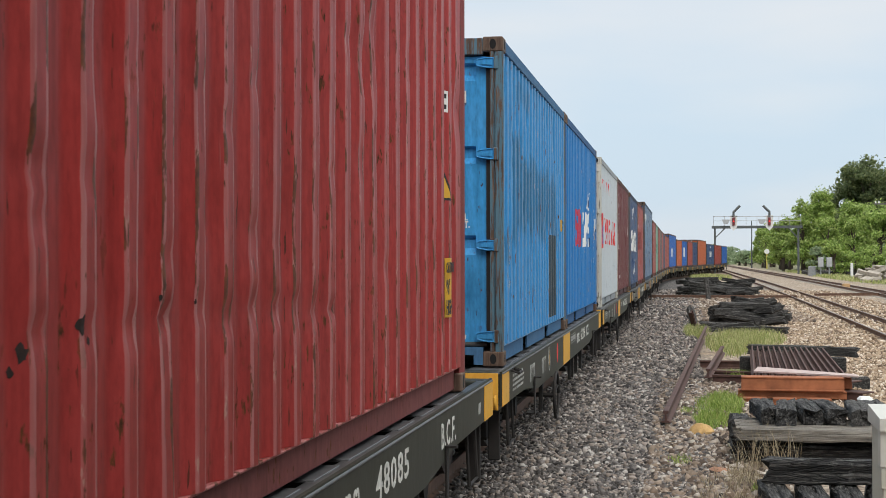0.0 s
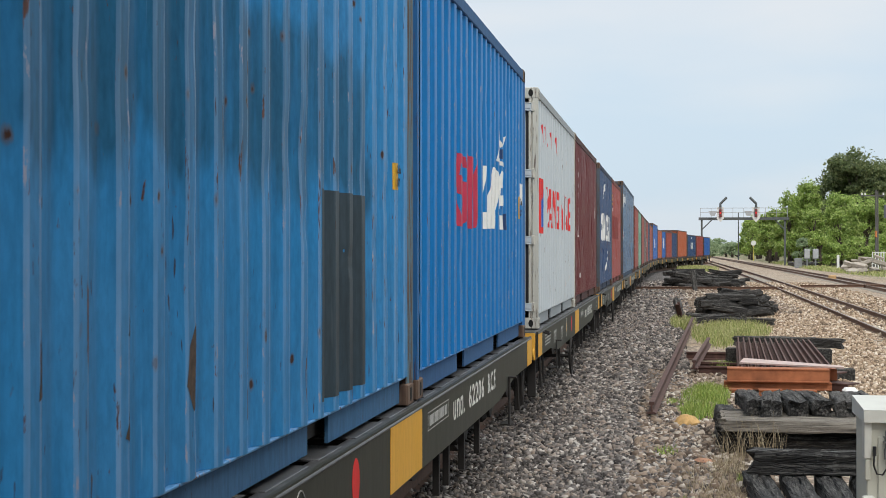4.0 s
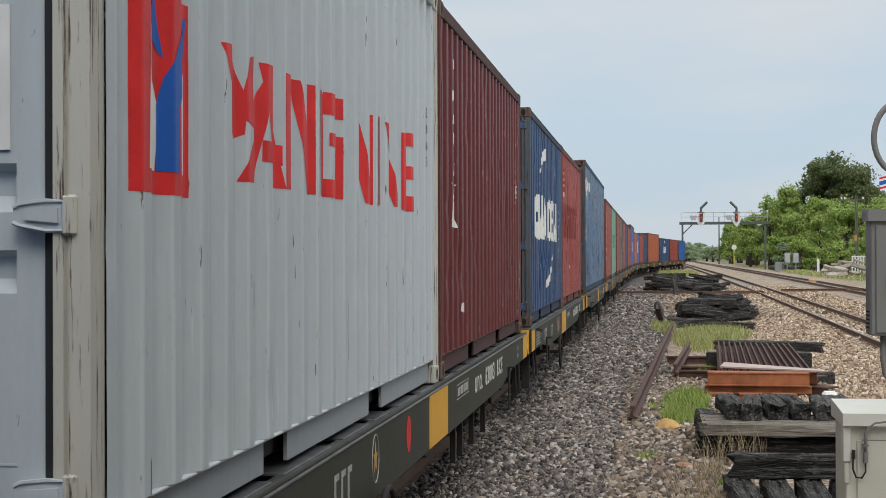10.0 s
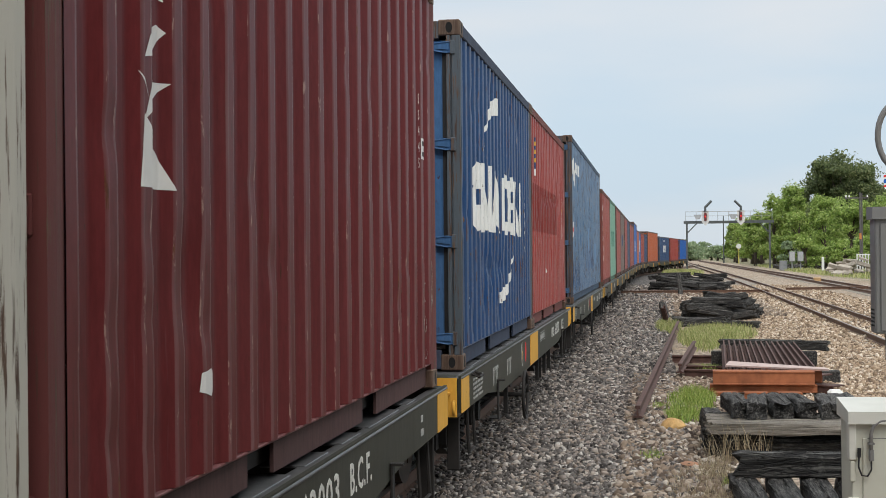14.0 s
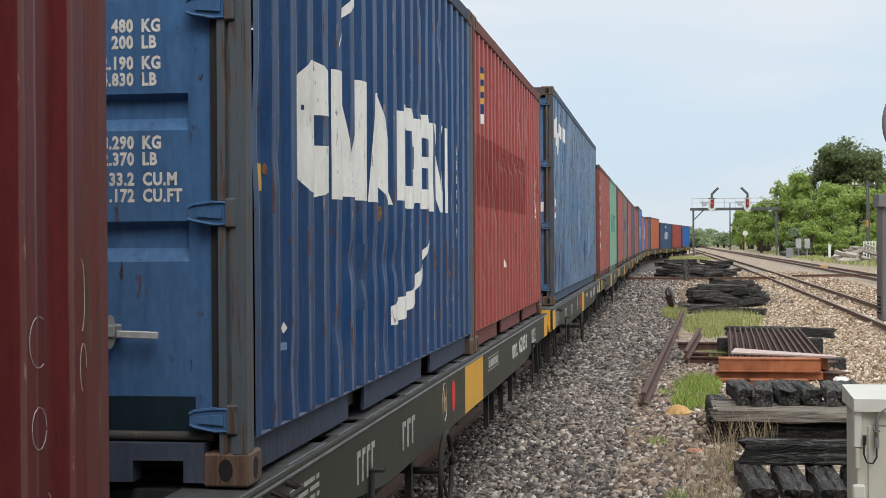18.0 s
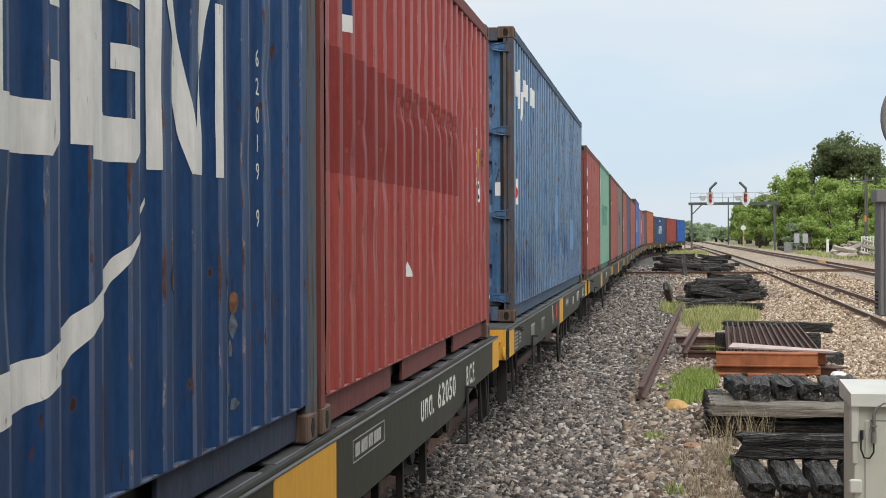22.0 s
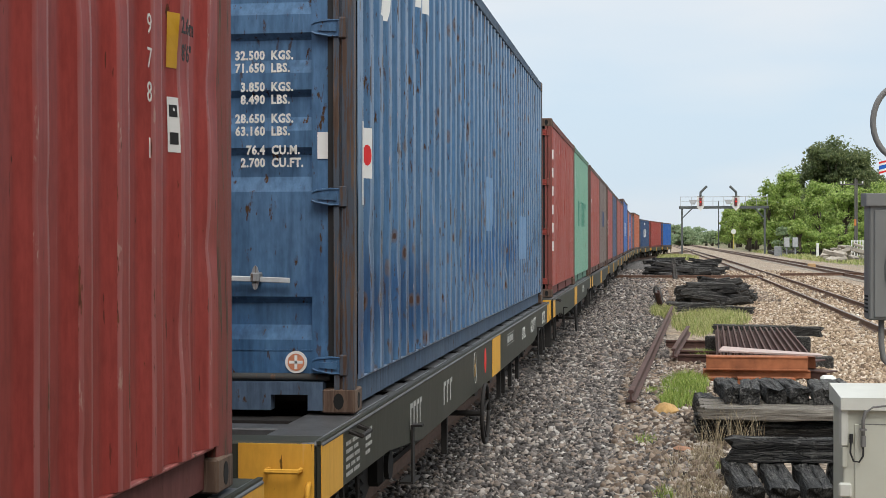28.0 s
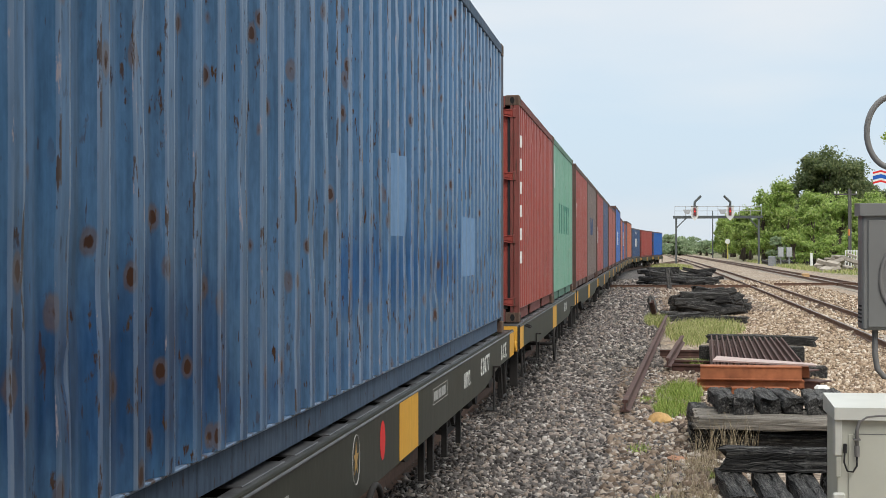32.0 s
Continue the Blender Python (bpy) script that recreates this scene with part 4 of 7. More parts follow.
            part("tow_hook", Geo().tube([(sx * 1.215, sy * (hl + 0.012 + 0.030 * math.sin(k * 0.52)), zt - 0.225 + 0.045 * math.cos(k * 0.52)) for k in range(13)], 0.012, 6), M_YELLOW, hd, smooth=True)
            part("step", Geo().tube([(sx * 1.22, sy * (hl - 0.95), zt - 0.25), (sx * 1.24, sy * (hl - 0.95), zt - 0.62), (sx * 1.24, sy * (hl - 0.60), zt - 0.62), (sx * 1.22, sy * (hl - 0.60), zt - 0.25)], 0.013, 6), M_UNDER, top)
    if near:
        for sx in (-1, 1):
            part("deck_brace", Geo().beam((sx * 0.22, -hl + 0.12, zt - 0.045), (sx * 0.62, -hl + 0.62, zt - 0.045), 0.16, 0.06), M_DECK, top)
            part("deck_plate", Geo().box(sx * 1.10 - 0.13, sx * 1.10 + 0.13, -hl + 0.19, -hl + 1.0, zt - 0.03, zt - 0.004, 0.004), M_DECK, top, "worn dark deck plate")
        part("deck_crossbar", Geo().box(-1.0, 1.0, -hl + 0.52, -hl + 0.70, zt - 0.09, zt - 0.02, 0.006), M_DECK, top)
    # bogies
    for by in (-1, 1):
        yb = by * (hl - 2.15)
        bog = part("bogie", Geo().box(-0.95, 0.95, yb - 0.14, yb + 0.14, 0.36, 0.60, 0.02), M_UNDER, top, "grimy cast bogie")
        for sx in (-1, 1):
            prof = [(yb - 1.05, 0.30), (yb - 1.05, 0.52), (yb - 0.60, 0.56), (yb - 0.28, 0.72), (yb + 0.28, 0.72), (yb + 0.60, 0.56), (yb + 1.05, 0.52), (yb + 1.05, 0.30),
                    (yb + 0.72, 0.30), (yb + 0.34, 0.18), (yb - 0.34, 0.18), (yb - 0.72, 0.30)]
            sf = part("side_frame", Geo().prism(prof, "x", sx * 0.86 - 0.05, sx * 0.86 + 0.05), M_UNDER, bog)
            if near:
                for oy in (-0.14, 0.0, 0.14):
                    pts = [(sx * 0.93 + 0.045 * math.cos(k * 0.9), yb + oy + 0.045 * math.sin(k * 0.9), 0.22 + 0.009 * k) for k in range(36)]
                    part("spring", Geo().tube(pts, 0.011, 5), M_UNDER, sf)
        for oy in (-0.78, 0.78):
            ws = Geo().cyl((-0.66, 0, 0), (0.66, 0, 0), 0.06, 10)
            for sx in (-1, 1):
                ws.cyl((sx * 0.50, 0, 0), (sx * 0.62, 0, 0), WHEEL_R, 28).cyl((sx * 0.47, 0, 0), (sx * 0.50, 0, 0), WHEEL_R + 0.028, 28)
                for k in range(6):
                    a = k * math.pi / 3
                    ws.box(sx * 0.625 - 0.006, sx * 0.625 + 0.006, 0.26 * math.cos(a) - 0.03, 0.26 * math.cos(a) + 0.03, 0.26 * math.sin(a) - 0.03, 0.26 * math.sin(a) + 0.03)
            wset = part("wheelset", ws, M_WHEEL, top, m=pose(0, yb + oy, WHEEL_R))
            wset["turns"] = 1
            if near:
                for sx in (-1, 1):
                    part("axle_box", Geo().box(sx * 0.90 - 0.07, sx * 0.90 + 0.10, yb + oy - 0.13, yb + oy + 0.13, 0.30, 0.56, 0.03).cyl((sx * 0.98, yb + oy, 0.42), (sx * 1.03, yb + oy, 0.42), 0.09, 12), M_UNDER, bog)
    # brake gear hanging below the sill
    if near:
        part("brake_reservoir", Geo().cyl((0.7, -0.2, 0.48), (0.7, 0.9, 0.48), 0.17, 16), M_UNDER, top, smooth=True)
        part("brake_cylinder", Geo().cyl((0.62, -1.7, 0.50), (0.62, -1.0, 0.50), 0.14, 14), M_UNDER, top, smooth=True)
        part("brake_rod", Geo().tube([(0.5, -4.0, 0.45), (0.5, 4.0, 0.45)], 0.02, 6), M_UNDER, top)
        for hy in (1.1, 1.5, 2.2, 3.0, -2.6):
            part("hanger", Geo().box(1.16, 1.20, hy - 0.025, hy + 0.025, 0.30, zt - 0.25), M_UNDER, top)
        hw = part("hand_wheel", Geo().tube([(1.33, hand_y + 0.23 * math.cos(k * math.pi / 12), 0.44 + 0.23 * math.sin(k * math.pi / 12)) for k in range(25)], 0.016, 6), M_UNDER, top, "black ring-shaped brake hand wheel", True)
        for k in range(4):
            a = k * math.pi / 2 + 0.4
            part("spoke", Geo().tube([(1.30, hand_y, 0.44), (1.33, hand_y + 0.23 * math.cos(a), 0.44 + 0.23 * math.sin(a))], 0.010, 5), M_UNDER, hw)
        part("wheel_shaft", Geo().cyl((0.9, hand_y, 0.44), (1.31, hand_y, 0.44), 0.022, 8), M_UNDER, top)
        for by, low in ((hl - 2.05, 0.62), (-hl + 2.3, 0.55)):
            part("step_bracket", Geo().box(1.268, 1.282, by - 0.03, by + 0.03, zt - low, zt - 0.22, 0.003).box(1.268, 1.335, by - 0.03, by + 0.03, zt - 0.232, zt - 0.218).box(1.20, 1.282, by - 0.03, by + 0.22, zt - low - 0.012, zt - low), M_UNDER, top, "black step bracket")
        ld = part("tie_hook", Geo().tube([(1.27, -hl + 0.55, zt - 0.03), (1.33, -hl + 0.55, zt - 0.05), (1.33, -hl + 0.75, zt - 0.05), (1.27, -hl + 0.75, zt - 0.03)], 0.012, 6), M_UNDER, top)
    return top

# ---- the train ----
P_RED = paint("dull_red_paint", (0.40, 0.045, 0.042), 0.72, 0.35, 0.25)
OVER_B = (0.026, 0.14, 0.27)
P_BLUE_DOOR = paint("patched_door_blue_paint", (0.046, 0.345, 0.74), 0.45, 0.4, 0.2, 0.42, RUST,
                    ((-9, 9, 0.25, 0.86, (0.026, 0.17, 0.35), 0.85, 0.3), (-9, 9, 0.12, 0.34, (0.04, 0.20, 0.34), 0.6, 0.3)))
P_BLUE_OVER = paint("brushed_over_blue_paint", (0.030, 0.265, 0.60), 0.34, 0.30, 0.2, 0.42, RUST,
                    ((-2.25, -1.55, 0.98, 1.92, OVER_B, 0.85, 0.10), (-1.75, 2.05, 1.04, 1.76, OVER_B, 0.9, 0.12), (-2.85, -2.4, 0.80, 1.02, OVER_B, 0.8, 0.08),
                     (-2.1, -0.9, 2.16, 2.42, OVER_B, 0.6, 0.08), (1.1, 2.2, 0.2, 0.8, OVER_B, 0.4, 0.2)), specks=0.8)
P_SMBLUE = paint("clean_blue_paint", (0.003, 0.185, 0.52), 0.08, 0.2, 0.03)
P_WHITE = paint("off_white_paint", (0.515, 0.570, 0.605), 0.12, 0.08, 0.1)
P_MAROON = paint("maroon_paint", (0.150, 0.024, 0.026), 0.15, 0.3, 0.2)
P_NAVY = paint("navy_paint", (0.018, 0.068, 0.190), 0.45, 0.35, 0.25)
P_NAVY_PATCHED = paint("patched_navy_paint", (0.018, 0.068, 0.190), 0.5, 0.35, 0.25, 0.42, RUST,
                       ((-1.6, -0.05, 0.30, 1.02, (0.006, 0.062, 0.205), 0.85, 0.10), (-3.0, -2.5, 0.3, 1.1, (0.02, 0.05, 0.10), 0.6, 0.2)), specks=0.7)
P_BRICK = paint("brick_red_paint", (0.37, 0.060, 0.050), 0.25, 0.3, 0.25)
P_STEELBLUE = paint("weathered_blue_paint", (0.082, 0.190, 0.355), 0.68, 0.6, 0.35, 0.30, (0.075, 0.046, 0.024),
                    ((-1.9, 2.9, 0.45, 1.0, (0.022, 0.115, 0.32), 0.75, 0.2), (-6.1, -3.4, 0.15, 0.85, (0.016, 0.07, 0.20), 0.8, 0.25), (-4.4, -1.0, 0.15, 0.45, (0.016, 0.07, 0.20), 0.6, 0.25), (-0.5, 0.7, 0.85, 1.45, (0.10, 0.21, 0.40), 0.5, 0.06)), specks=1.3)
P_GREEN = paint("pale_green_paint", (0.19, 0.42, 0.30), 0.1, 0.25, 0.3)
P_RUSTRED = paint("rust_red_paint", (0.37, 0.070, 0.052), 0.2, 0.3, 0.25)
P_ORANGE = paint("orange_paint", (0.50, 0.12, 0.045), 0.15, 0.3, 0.25)
P_GREY = paint("dark_grey_paint", (0.18, 0.13, 0.115), 0.2, 0.3, 0.3)
P_DKBLUE = paint("dark_blue_paint", (0.034, 0.068, 0.17), 0.2, 0.3, 0.3)
P_COBALT = paint("cobalt_paint", (0.014, 0.12, 0.46), 0.1, 0.2, 0.2)
P_EMBLEM = paint("worn_white_emblem", (0.86, 0.86, 0.83), 0.55, 0.15, 0.05, 0.4)
P_TONE_R = paint("dark_red_overpaint", (0.26, 0.036, 0.030), 0.1, 0.3, 0.2)
P_TONE_L = paint("light_blue_patch", (0.165, 0.30, 0.50), 0.1, 0.2, 0.3)
P_TONE_NAVY = paint("deep_navy_patch", (0.012, 0.045, 0.15), 0.1, 0.2, 0.2)
T_RED = rusty_edge("worn_red_trim", (0.20, 0.030, 0.028), 0.35)
T_BLUE = rusty_edge("worn_blue_trim", (0.075, 0.16, 0.215), 0.68)
T_CLEANBLUE = rusty_edge("worn_clean_blue_trim", (0.012, 0.13, 0.36), 0.35)
T_WHITE = rusty_edge("worn_white_trim", (0.52, 0.51, 0.45), 0.42)
T_MAROON = rusty_edge("worn_maroon_trim", (0.13, 0.030, 0.028), 0.45)
T_NAVY = rusty_edge("worn_navy_trim", (0.075, 0.095, 0.115), 0.55)
T_BRICK = rusty_edge("worn_brick_trim", (0.20, 0.05, 0.04), 0.45)
T_STEEL = rusty_edge("worn_steel_trim", (0.060, 0.075, 0.10), 0.66)
T_DARK = rusty_edge("worn_dark_trim", (0.10, 0.06, 0.05))

TRAIN = []      # (thing, metres from the train's origin, height above the rail, half the distance between bogies)


def place_wagon(k, length, near=True, mid=-0.3, hand_y=-1.35, wide=0.42):
    w = wagon(length, near, mid, hand_y, wide)
    TRAIN.append((w, k, 0.0, length / 2 - 2.15, w, 0.0))
    return w


def place_on(c, w_k, length, k):
    TRAIN.append((c["ob"], w_k, DECK_Z - RAIL_Z, length / 2 - 2.15, None, k - w_k))
    return c


def sill_text(w, words, y0, y1, size=0.205, z=-0.17):
    """Stencilled characters on the sill's web, set to run from y0 to y1."""
    m = Matrix.Translation((1.2665, y0, DECK_Z - RAIL_Z + z)) @ Euler((radians(90), 0, radians(90))).to_matrix().to_4x4()
    ob = lettering(words, size, M_LETTER, w, m, "lettering", "white stencilled letters and figures", 1.12, 0.003)
    xs = [v.co.x for v in ob.data.vertices]
    lo, wide = min(xs), max(xs) - min(xs)
    ob.data.transform(Matrix.Diagonal(((y1 - y0) / wide, 1, 1, 1)) @ Matrix.Translation((-lo, 0, 0)))
    return ob


def sill_bars(w, y, rows, wide, size=0.022, z=-0.08):
    """Small lines of stencilling too small to read, word by word."""
    zt = DECK_Z - RAIL_Z
    r = random.Random(int(y * 100))
    label = "white stencilled line"
    for i in range(rows):
        u = y
        while u < y + wide:
            n = min(r.uniform(0.06, 0.20), y + wide - u)
            if n > 0.03:
                part("stencil_bar", Geo().box(1.2655, 1.2672, u, u + n, zt + z - i * size * 1.6 - size * 0.8, zt + z - i * size * 1.6), M_STENCIL, w, label)
                label = ""
            u += n + 0.03


def sill_box(w, y0, y1, z=-0.13):
    """A thin stencilled frame with a line of writing in it."""
    zt = DECK_Z - RAIL_Z
    g = Geo()
    for a, b, c, d in ((y0, y1, z + 0.048, z + 0.053), (y0, y1, z - 0.053, z - 0.048), (y0, y0 + 0.006, z - 0.048, z + 0.048), (y1 - 0.006, y1, z - 0.048, z + 0.048)):
        g.box(1.2655, 1.2668, a, b, zt + c, zt + d)
    part("stencil_frame", g, M_STENCIL, w, "thin white stencilled frame")
    sill_bars(w, y0 + 0.05, 1, y1 - y0 - 0.1, 0.075, z + 0.03)


def sill_emblems(w, y, disc):
    zt = DECK_Z - RAIL_Z
    pts = [(disc + 0.075 * math.cos(a), zt - 0.17 + 0.105 * math.sin(a)) for a in np.linspace(0, 2 * math.pi, 20)[:-1]]
    part("red_disc", Geo().prism(pts, "x", 1.2655, 1.2668), M_RED_LOGO, w, "red disc painted on the sill")
    ring = Geo()
    ring.tube([(1.266, y + 0.085 * math.cos(a), zt - 0.17 + 0.12 * math.sin(a)) for a in np.linspace(0, 2 * math.pi, 21)], 0.0035, 4)
    star = [(y + (0.06 if i % 2 == 0 else 0.025) * math.sin(i * math.pi / 5), zt - 0.17 + (0.085 if i % 2 == 0 else 0.035) * math.cos(i * math.pi / 5)) for i in range(10)]
    emblem = part("star_emblem", Geo().prism(star, "x", 1.2655, 1.2668), M_STAR, w, "small gold star in a thin ring")
    part("ring", ring, M_STENCIL, emblem)


def sill_blocks(w, y, wide, z=-0.19, h=0.15, n=3):
    """A wordmark drawn as plain slanting bars."""
    zt = DECK_Z - RAIL_Z
    g = Geo()
    step = wide / n
    for i in range(n):
        u = y + i * step
        g.prism([(u, zt + z - h / 2), (u + step * 0.28, zt + z - h / 2), (u + step * 0.28, zt + z + h / 2), (u, zt + z + h / 2)], "x", 1.2655, 1.2668)
        g.prism([(u + step * 0.28, zt + z + h / 2 - 0.03), (u + step * 0.7, zt + z + h / 2 - 0.03), (u + step * 0.7, zt + z + h / 2), (u + step * 0.28, zt + z + h / 2)], "x", 1.2655, 1.2668)
    part("wordmark_bar", g, M_STENCIL, w, "white painted bars")


def small_label(c, y, z, w, h, material, marks=2, mark_mat=None, name="sticker", label="", words=()):
    painted(name, c, [quad(y - w / 2, z - h / 2, y + w / 2, z + h / 2)], material, label, 0.009)
    if words:
        for i, line in enumerate(words):
            lettering(line, h * 0.85 / len(words), mark_mat or M_BLACK, c["ob"], on_wall(y + c["shift"] - w * 0.36, z + h / 2 - (i + 0.5) * h / len(words), 0.010), "label_word", "", 1.0, 0.001, 0.8)
    elif marks:
        polys = []
        for i in range(marks):
            zz = z + h / 2 - (i + 0.5) * h / marks
            polys.append(quad(y - w * 0.34, zz - h / marks * 0.22, y + w * 0.34, zz + h / marks * 0.22))
        painted("print_bar", c, polys, mark_mat or M_BLACK, "", 0.012)


def id_figures(c, y, z, words, size, vertical=True, material=None):
    """Figures stencilled one below another, beside the wall's end."""
    row = 0.0
    for ch in words:
        if ch != " ":
            lettering(ch, size, material or M_LETTER, c["ob"], on_wall(y, z - row * size * 1.15 if vertical else z, 0.004), "figure")
        row += 0.65 if ch == " " else 1.0


def weights(c, lines, x, z, size, step, material=None, plate=None, blank=1.0, squeeze=0.70, gap=0.22):
    """Weight table on a door: figures set flush right at x, their units after them, or words flush left."""
    hl = c["length"] / 2
    if plate:
        x0, x1, z0, z1 = plate
        part("weight_plate", Geo().box(x0, x1, -hl + 0.0375, -hl + 0.0425, z0, z1), M_WHITE, c["ob"], "white plate with black weight figures")
    at = z + step
    for words in lines:
        at -= step if words else step * blank
        for k, word in enumerate(words.split(" ") if words else ()):
            ob = lettering(word, size, material or M_LETTER, c["ob"], on_door(x, -hl + (0.0362 if plate else 0.0436), at), "weight_line", "" if k else "stencilled weights", 1.10, 0.0024, squeeze)
            if " " in words:
                xs = [v.co.x for v in ob.data.vertices]
                ob.data.transform(Matrix.Translation((-max(xs) if k == 0 else size * gap - min(xs), 0, 0)))


# wagon A: red high container, dented, forty feet long
wA = place_wagon(-13.8, 13.4)
c = place_on(container("dented dull red forty-foot steel container with rust scars", P_RED, T_RED, 12.192, 2.896, 3.0, 1.1, shift=0.29), -13.8, 13.4, -14.19)
small_label(c, 5.17, 0.67, 0.26, 0.36, M_LABEL_Y, 0, M_BLACK, "height_label", "yellow height caution label")
for words, zz in (("CAUTION", 0.79), ("9'6\"", 0.67), ("HIGH", 0.55)):
    lettering(words, 0.085 if len(words) > 4 else 0.125, M_BLACK, c["ob"], on_wall(5.34, zz, 0.010), "caution_word", "", 1.0, 0.003, 0.72)
painted("triangle_border", c, [[(5.06, 1.20), (5.30, 1.20), (5.18, 1.40)]], M_BLACK, "", 0.006)
painted("warning_triangle", c, [[(5.09, 1.215), (5.27, 1.215), (5.18, 1.37)]], M_LABEL_Y, "yellow warning triangle", 0.009)
rs = random.Random(8)
scuffs = []
for y, z, rad in ((-0.58, 0.69, 0.030), (-0.49, 0.64, 0.022), (-0.52, 0.60, 0.014), (-0.19, 0.69, 0.026), (-0.16, 0.65, 0.012), (-0.33, 0.86, 0.010), (0.34, 0.74, 0.010), (0.62, 0.72, 0.008)):
    n = 15
    scuffs.append([(y + rad * math.cos(2 * math.pi * k / n) * rs.uniform(.45, 1), z + rad * 1.25 * math.sin(2 * math.pi * k / n) * rs.uniform(.45, 1)) for k in range(n)])
painted("scuff", c, scuffs, plain("bare_dark_rust", (0.022, 0.012, 0.010), 0.9, spread=0.6, scale=40), "dark rusty scraped patch", 0.003)
small_label(c, 5.18, 1.80, 0.10, 0.13, M_WHITE, 2, M_BLACK, "sticker", "black and white sticker")
small_label(c, 5.42, 1.72, 0.06, 0.17, M_LABEL_Y, 3, M_BLACK, "height_label", "yellow height label")
sill_text(wA, "บทต.", 2.02, 2.48)
sill_text(wA, "48085", 2.75, 3.53)
sill_text(wA, "B.C.F.", 4.51, 5.02)
sill_bars(wA, 6.0, 1, 0.10, 0.09, -0.12)

# wagon B: two blue twenties
wB = place_wagon(-0.1, 12.85, mid=-0.38, hand_y=-2.5, wide=0.45)
c = place_on(container("sky blue steel container with dark overpainted bands", P_BLUE_OVER, T_BLUE, seed=5.0, much=0.7, door_paint=P_BLUE_DOOR, bands=[(0.877, 1.03), (1.596, 1.735), (2.25, 2.39)]), -0.1, 12.85, -3.067)
painted("dark_panel", c, [quad(0.95, 0.22, 1.85, 1.10)], paint("slate_overpaint", (0.045, 0.075, 0.10), 0.3, 0.5, 0.4), "dark repainted panel", 0.005)
small_label(c, 2.60, 1.23, 0.15, 0.14, M_LABEL_Y, 2, M_BLACK, "height_label", "yellow height label", ("2.6m", "8'6\""))
weights(c, ["30,480 KG.", "67,200 LB.", "", "2,200 KG.", "4,850 LB.", "", "28,280 KG.", "62,350 LB.", "", "33.2 CU.M.", "1,173 CU.FT."], 0.775, 1.547, 0.072, 0.058, blank=0.155)
painted("rust_scar", c, [[(-0.66, 0.36), (-0.72, 0.44), (-0.70, 0.56), (-0.64, 0.63), (-0.56, 0.58), (-0.55, 0.47), (-0.60, 0.39)], [(-2.17, 0.42), (-2.20, 0.50), (-2.10, 0.54), (-2.13, 0.45)], [(-1.75, 0.50), (-1.72, 0.66), (-1.70, 0.52)], [(-1.2, 0.62), (-1.16, 0.70), (-1.13, 0.61)], [(-1.22, 0.35), (-1.17, 0.42), (-1.16, 0.33)]],
        plain("dark_bare_rust", (0.075, 0.05, 0.035), 0.9, spread=0.6, scale=35), "dark rusty scar", 0.005)
painted("black_patch", c, [quad(-2.59, 1.065, -2.55, 1.11)], M_BLACK, "", 0.006)
for cy, cz, ry, rz, a0, a1 in ((-2.60, 0.99, 0.05, 0.055, 0, 350), (-2.53, 0.86, 0.03, 0.06, 60, 300), (-2.60, 0.66, 0.04, 0.05, 90, 400), (-2.52, 0.62, 0.025, 0.05, 0, 250)):
    part("chalk_mark", Geo().tube([(1.2125, cy + ry * math.cos(radians(a)), cz + rz * math.sin(radians(a))) for a in np.linspace(a0, a1, 12)], 0.0010, 4), M_CHALK, c["ob"])
weights(c, ["GROSS", "", "TARE", "", "PAYLOAD", "", "CUBE"], 0.275, 1.544, 0.062, 0.058, blank=1.155)
part("maker_plate", Geo().box(0.70, 0.92, -3.029 + 0.040, -3.029 + 0.0435, 0.212, 0.246), M_WHITE, c["ob"], "small white plate on the door")
lettering("22G1", 0.125, M_LETTER, c["ob"], on_door(0.66, -3.029 + 0.0410, 1.93), "weight_line", "", 1.1, 0.004, 0.9)
lettering("61314 1", 0.125, M_LETTER, c["ob"], on_door(0.54, -3.029 + 0.0410, 2.12), "weight_line", "", 1.1, 0.004, 0.9)
c = place_on(container("bright blue steel container with red and white emblem", P_SMBLUE, T_CLEANBLUE, seed=8.0, much=0.5, shift=0.2), -0.1, 12.85, 3.127)
painted("emblem_red", c, [[(-1.69, 1.02), (-1.30, 1.00), (-1.18, 1.05), (-1.18, 1.14), (-1.45, 1.08), (-1.52, 1.19), (-1.69, 1.18)], [(-1.69, 1.27), (-1.43, 1.22), (-1.18, 1.14), (-1.18, 1.32), (-1.48, 1.36), (-1.69, 1.42)], [(-1.69, 1.42), (-1.48, 1.36), (-1.46, 1.44), (-1.17, 1.42), (-1.20, 1.50), (-1.66, 1.51)], [(-1.45, 1.08), (-1.18, 1.05), (-1.18, 1.30), (-1.36, 1.22)],
                          quad(-1.16, 1.00, -0.90, 1.52), [(-0.90, 1.52), (-0.90, 1.34), (-0.82, 1.01), (-0.66, 1.01), (-0.72, 1.30), (-0.80, 1.52)], [(-0.62, 1.52), (-0.80, 1.20), (-0.66, 1.01), (-0.60, 1.10)]], M_PINK_LOGO, "faded red block emblem")
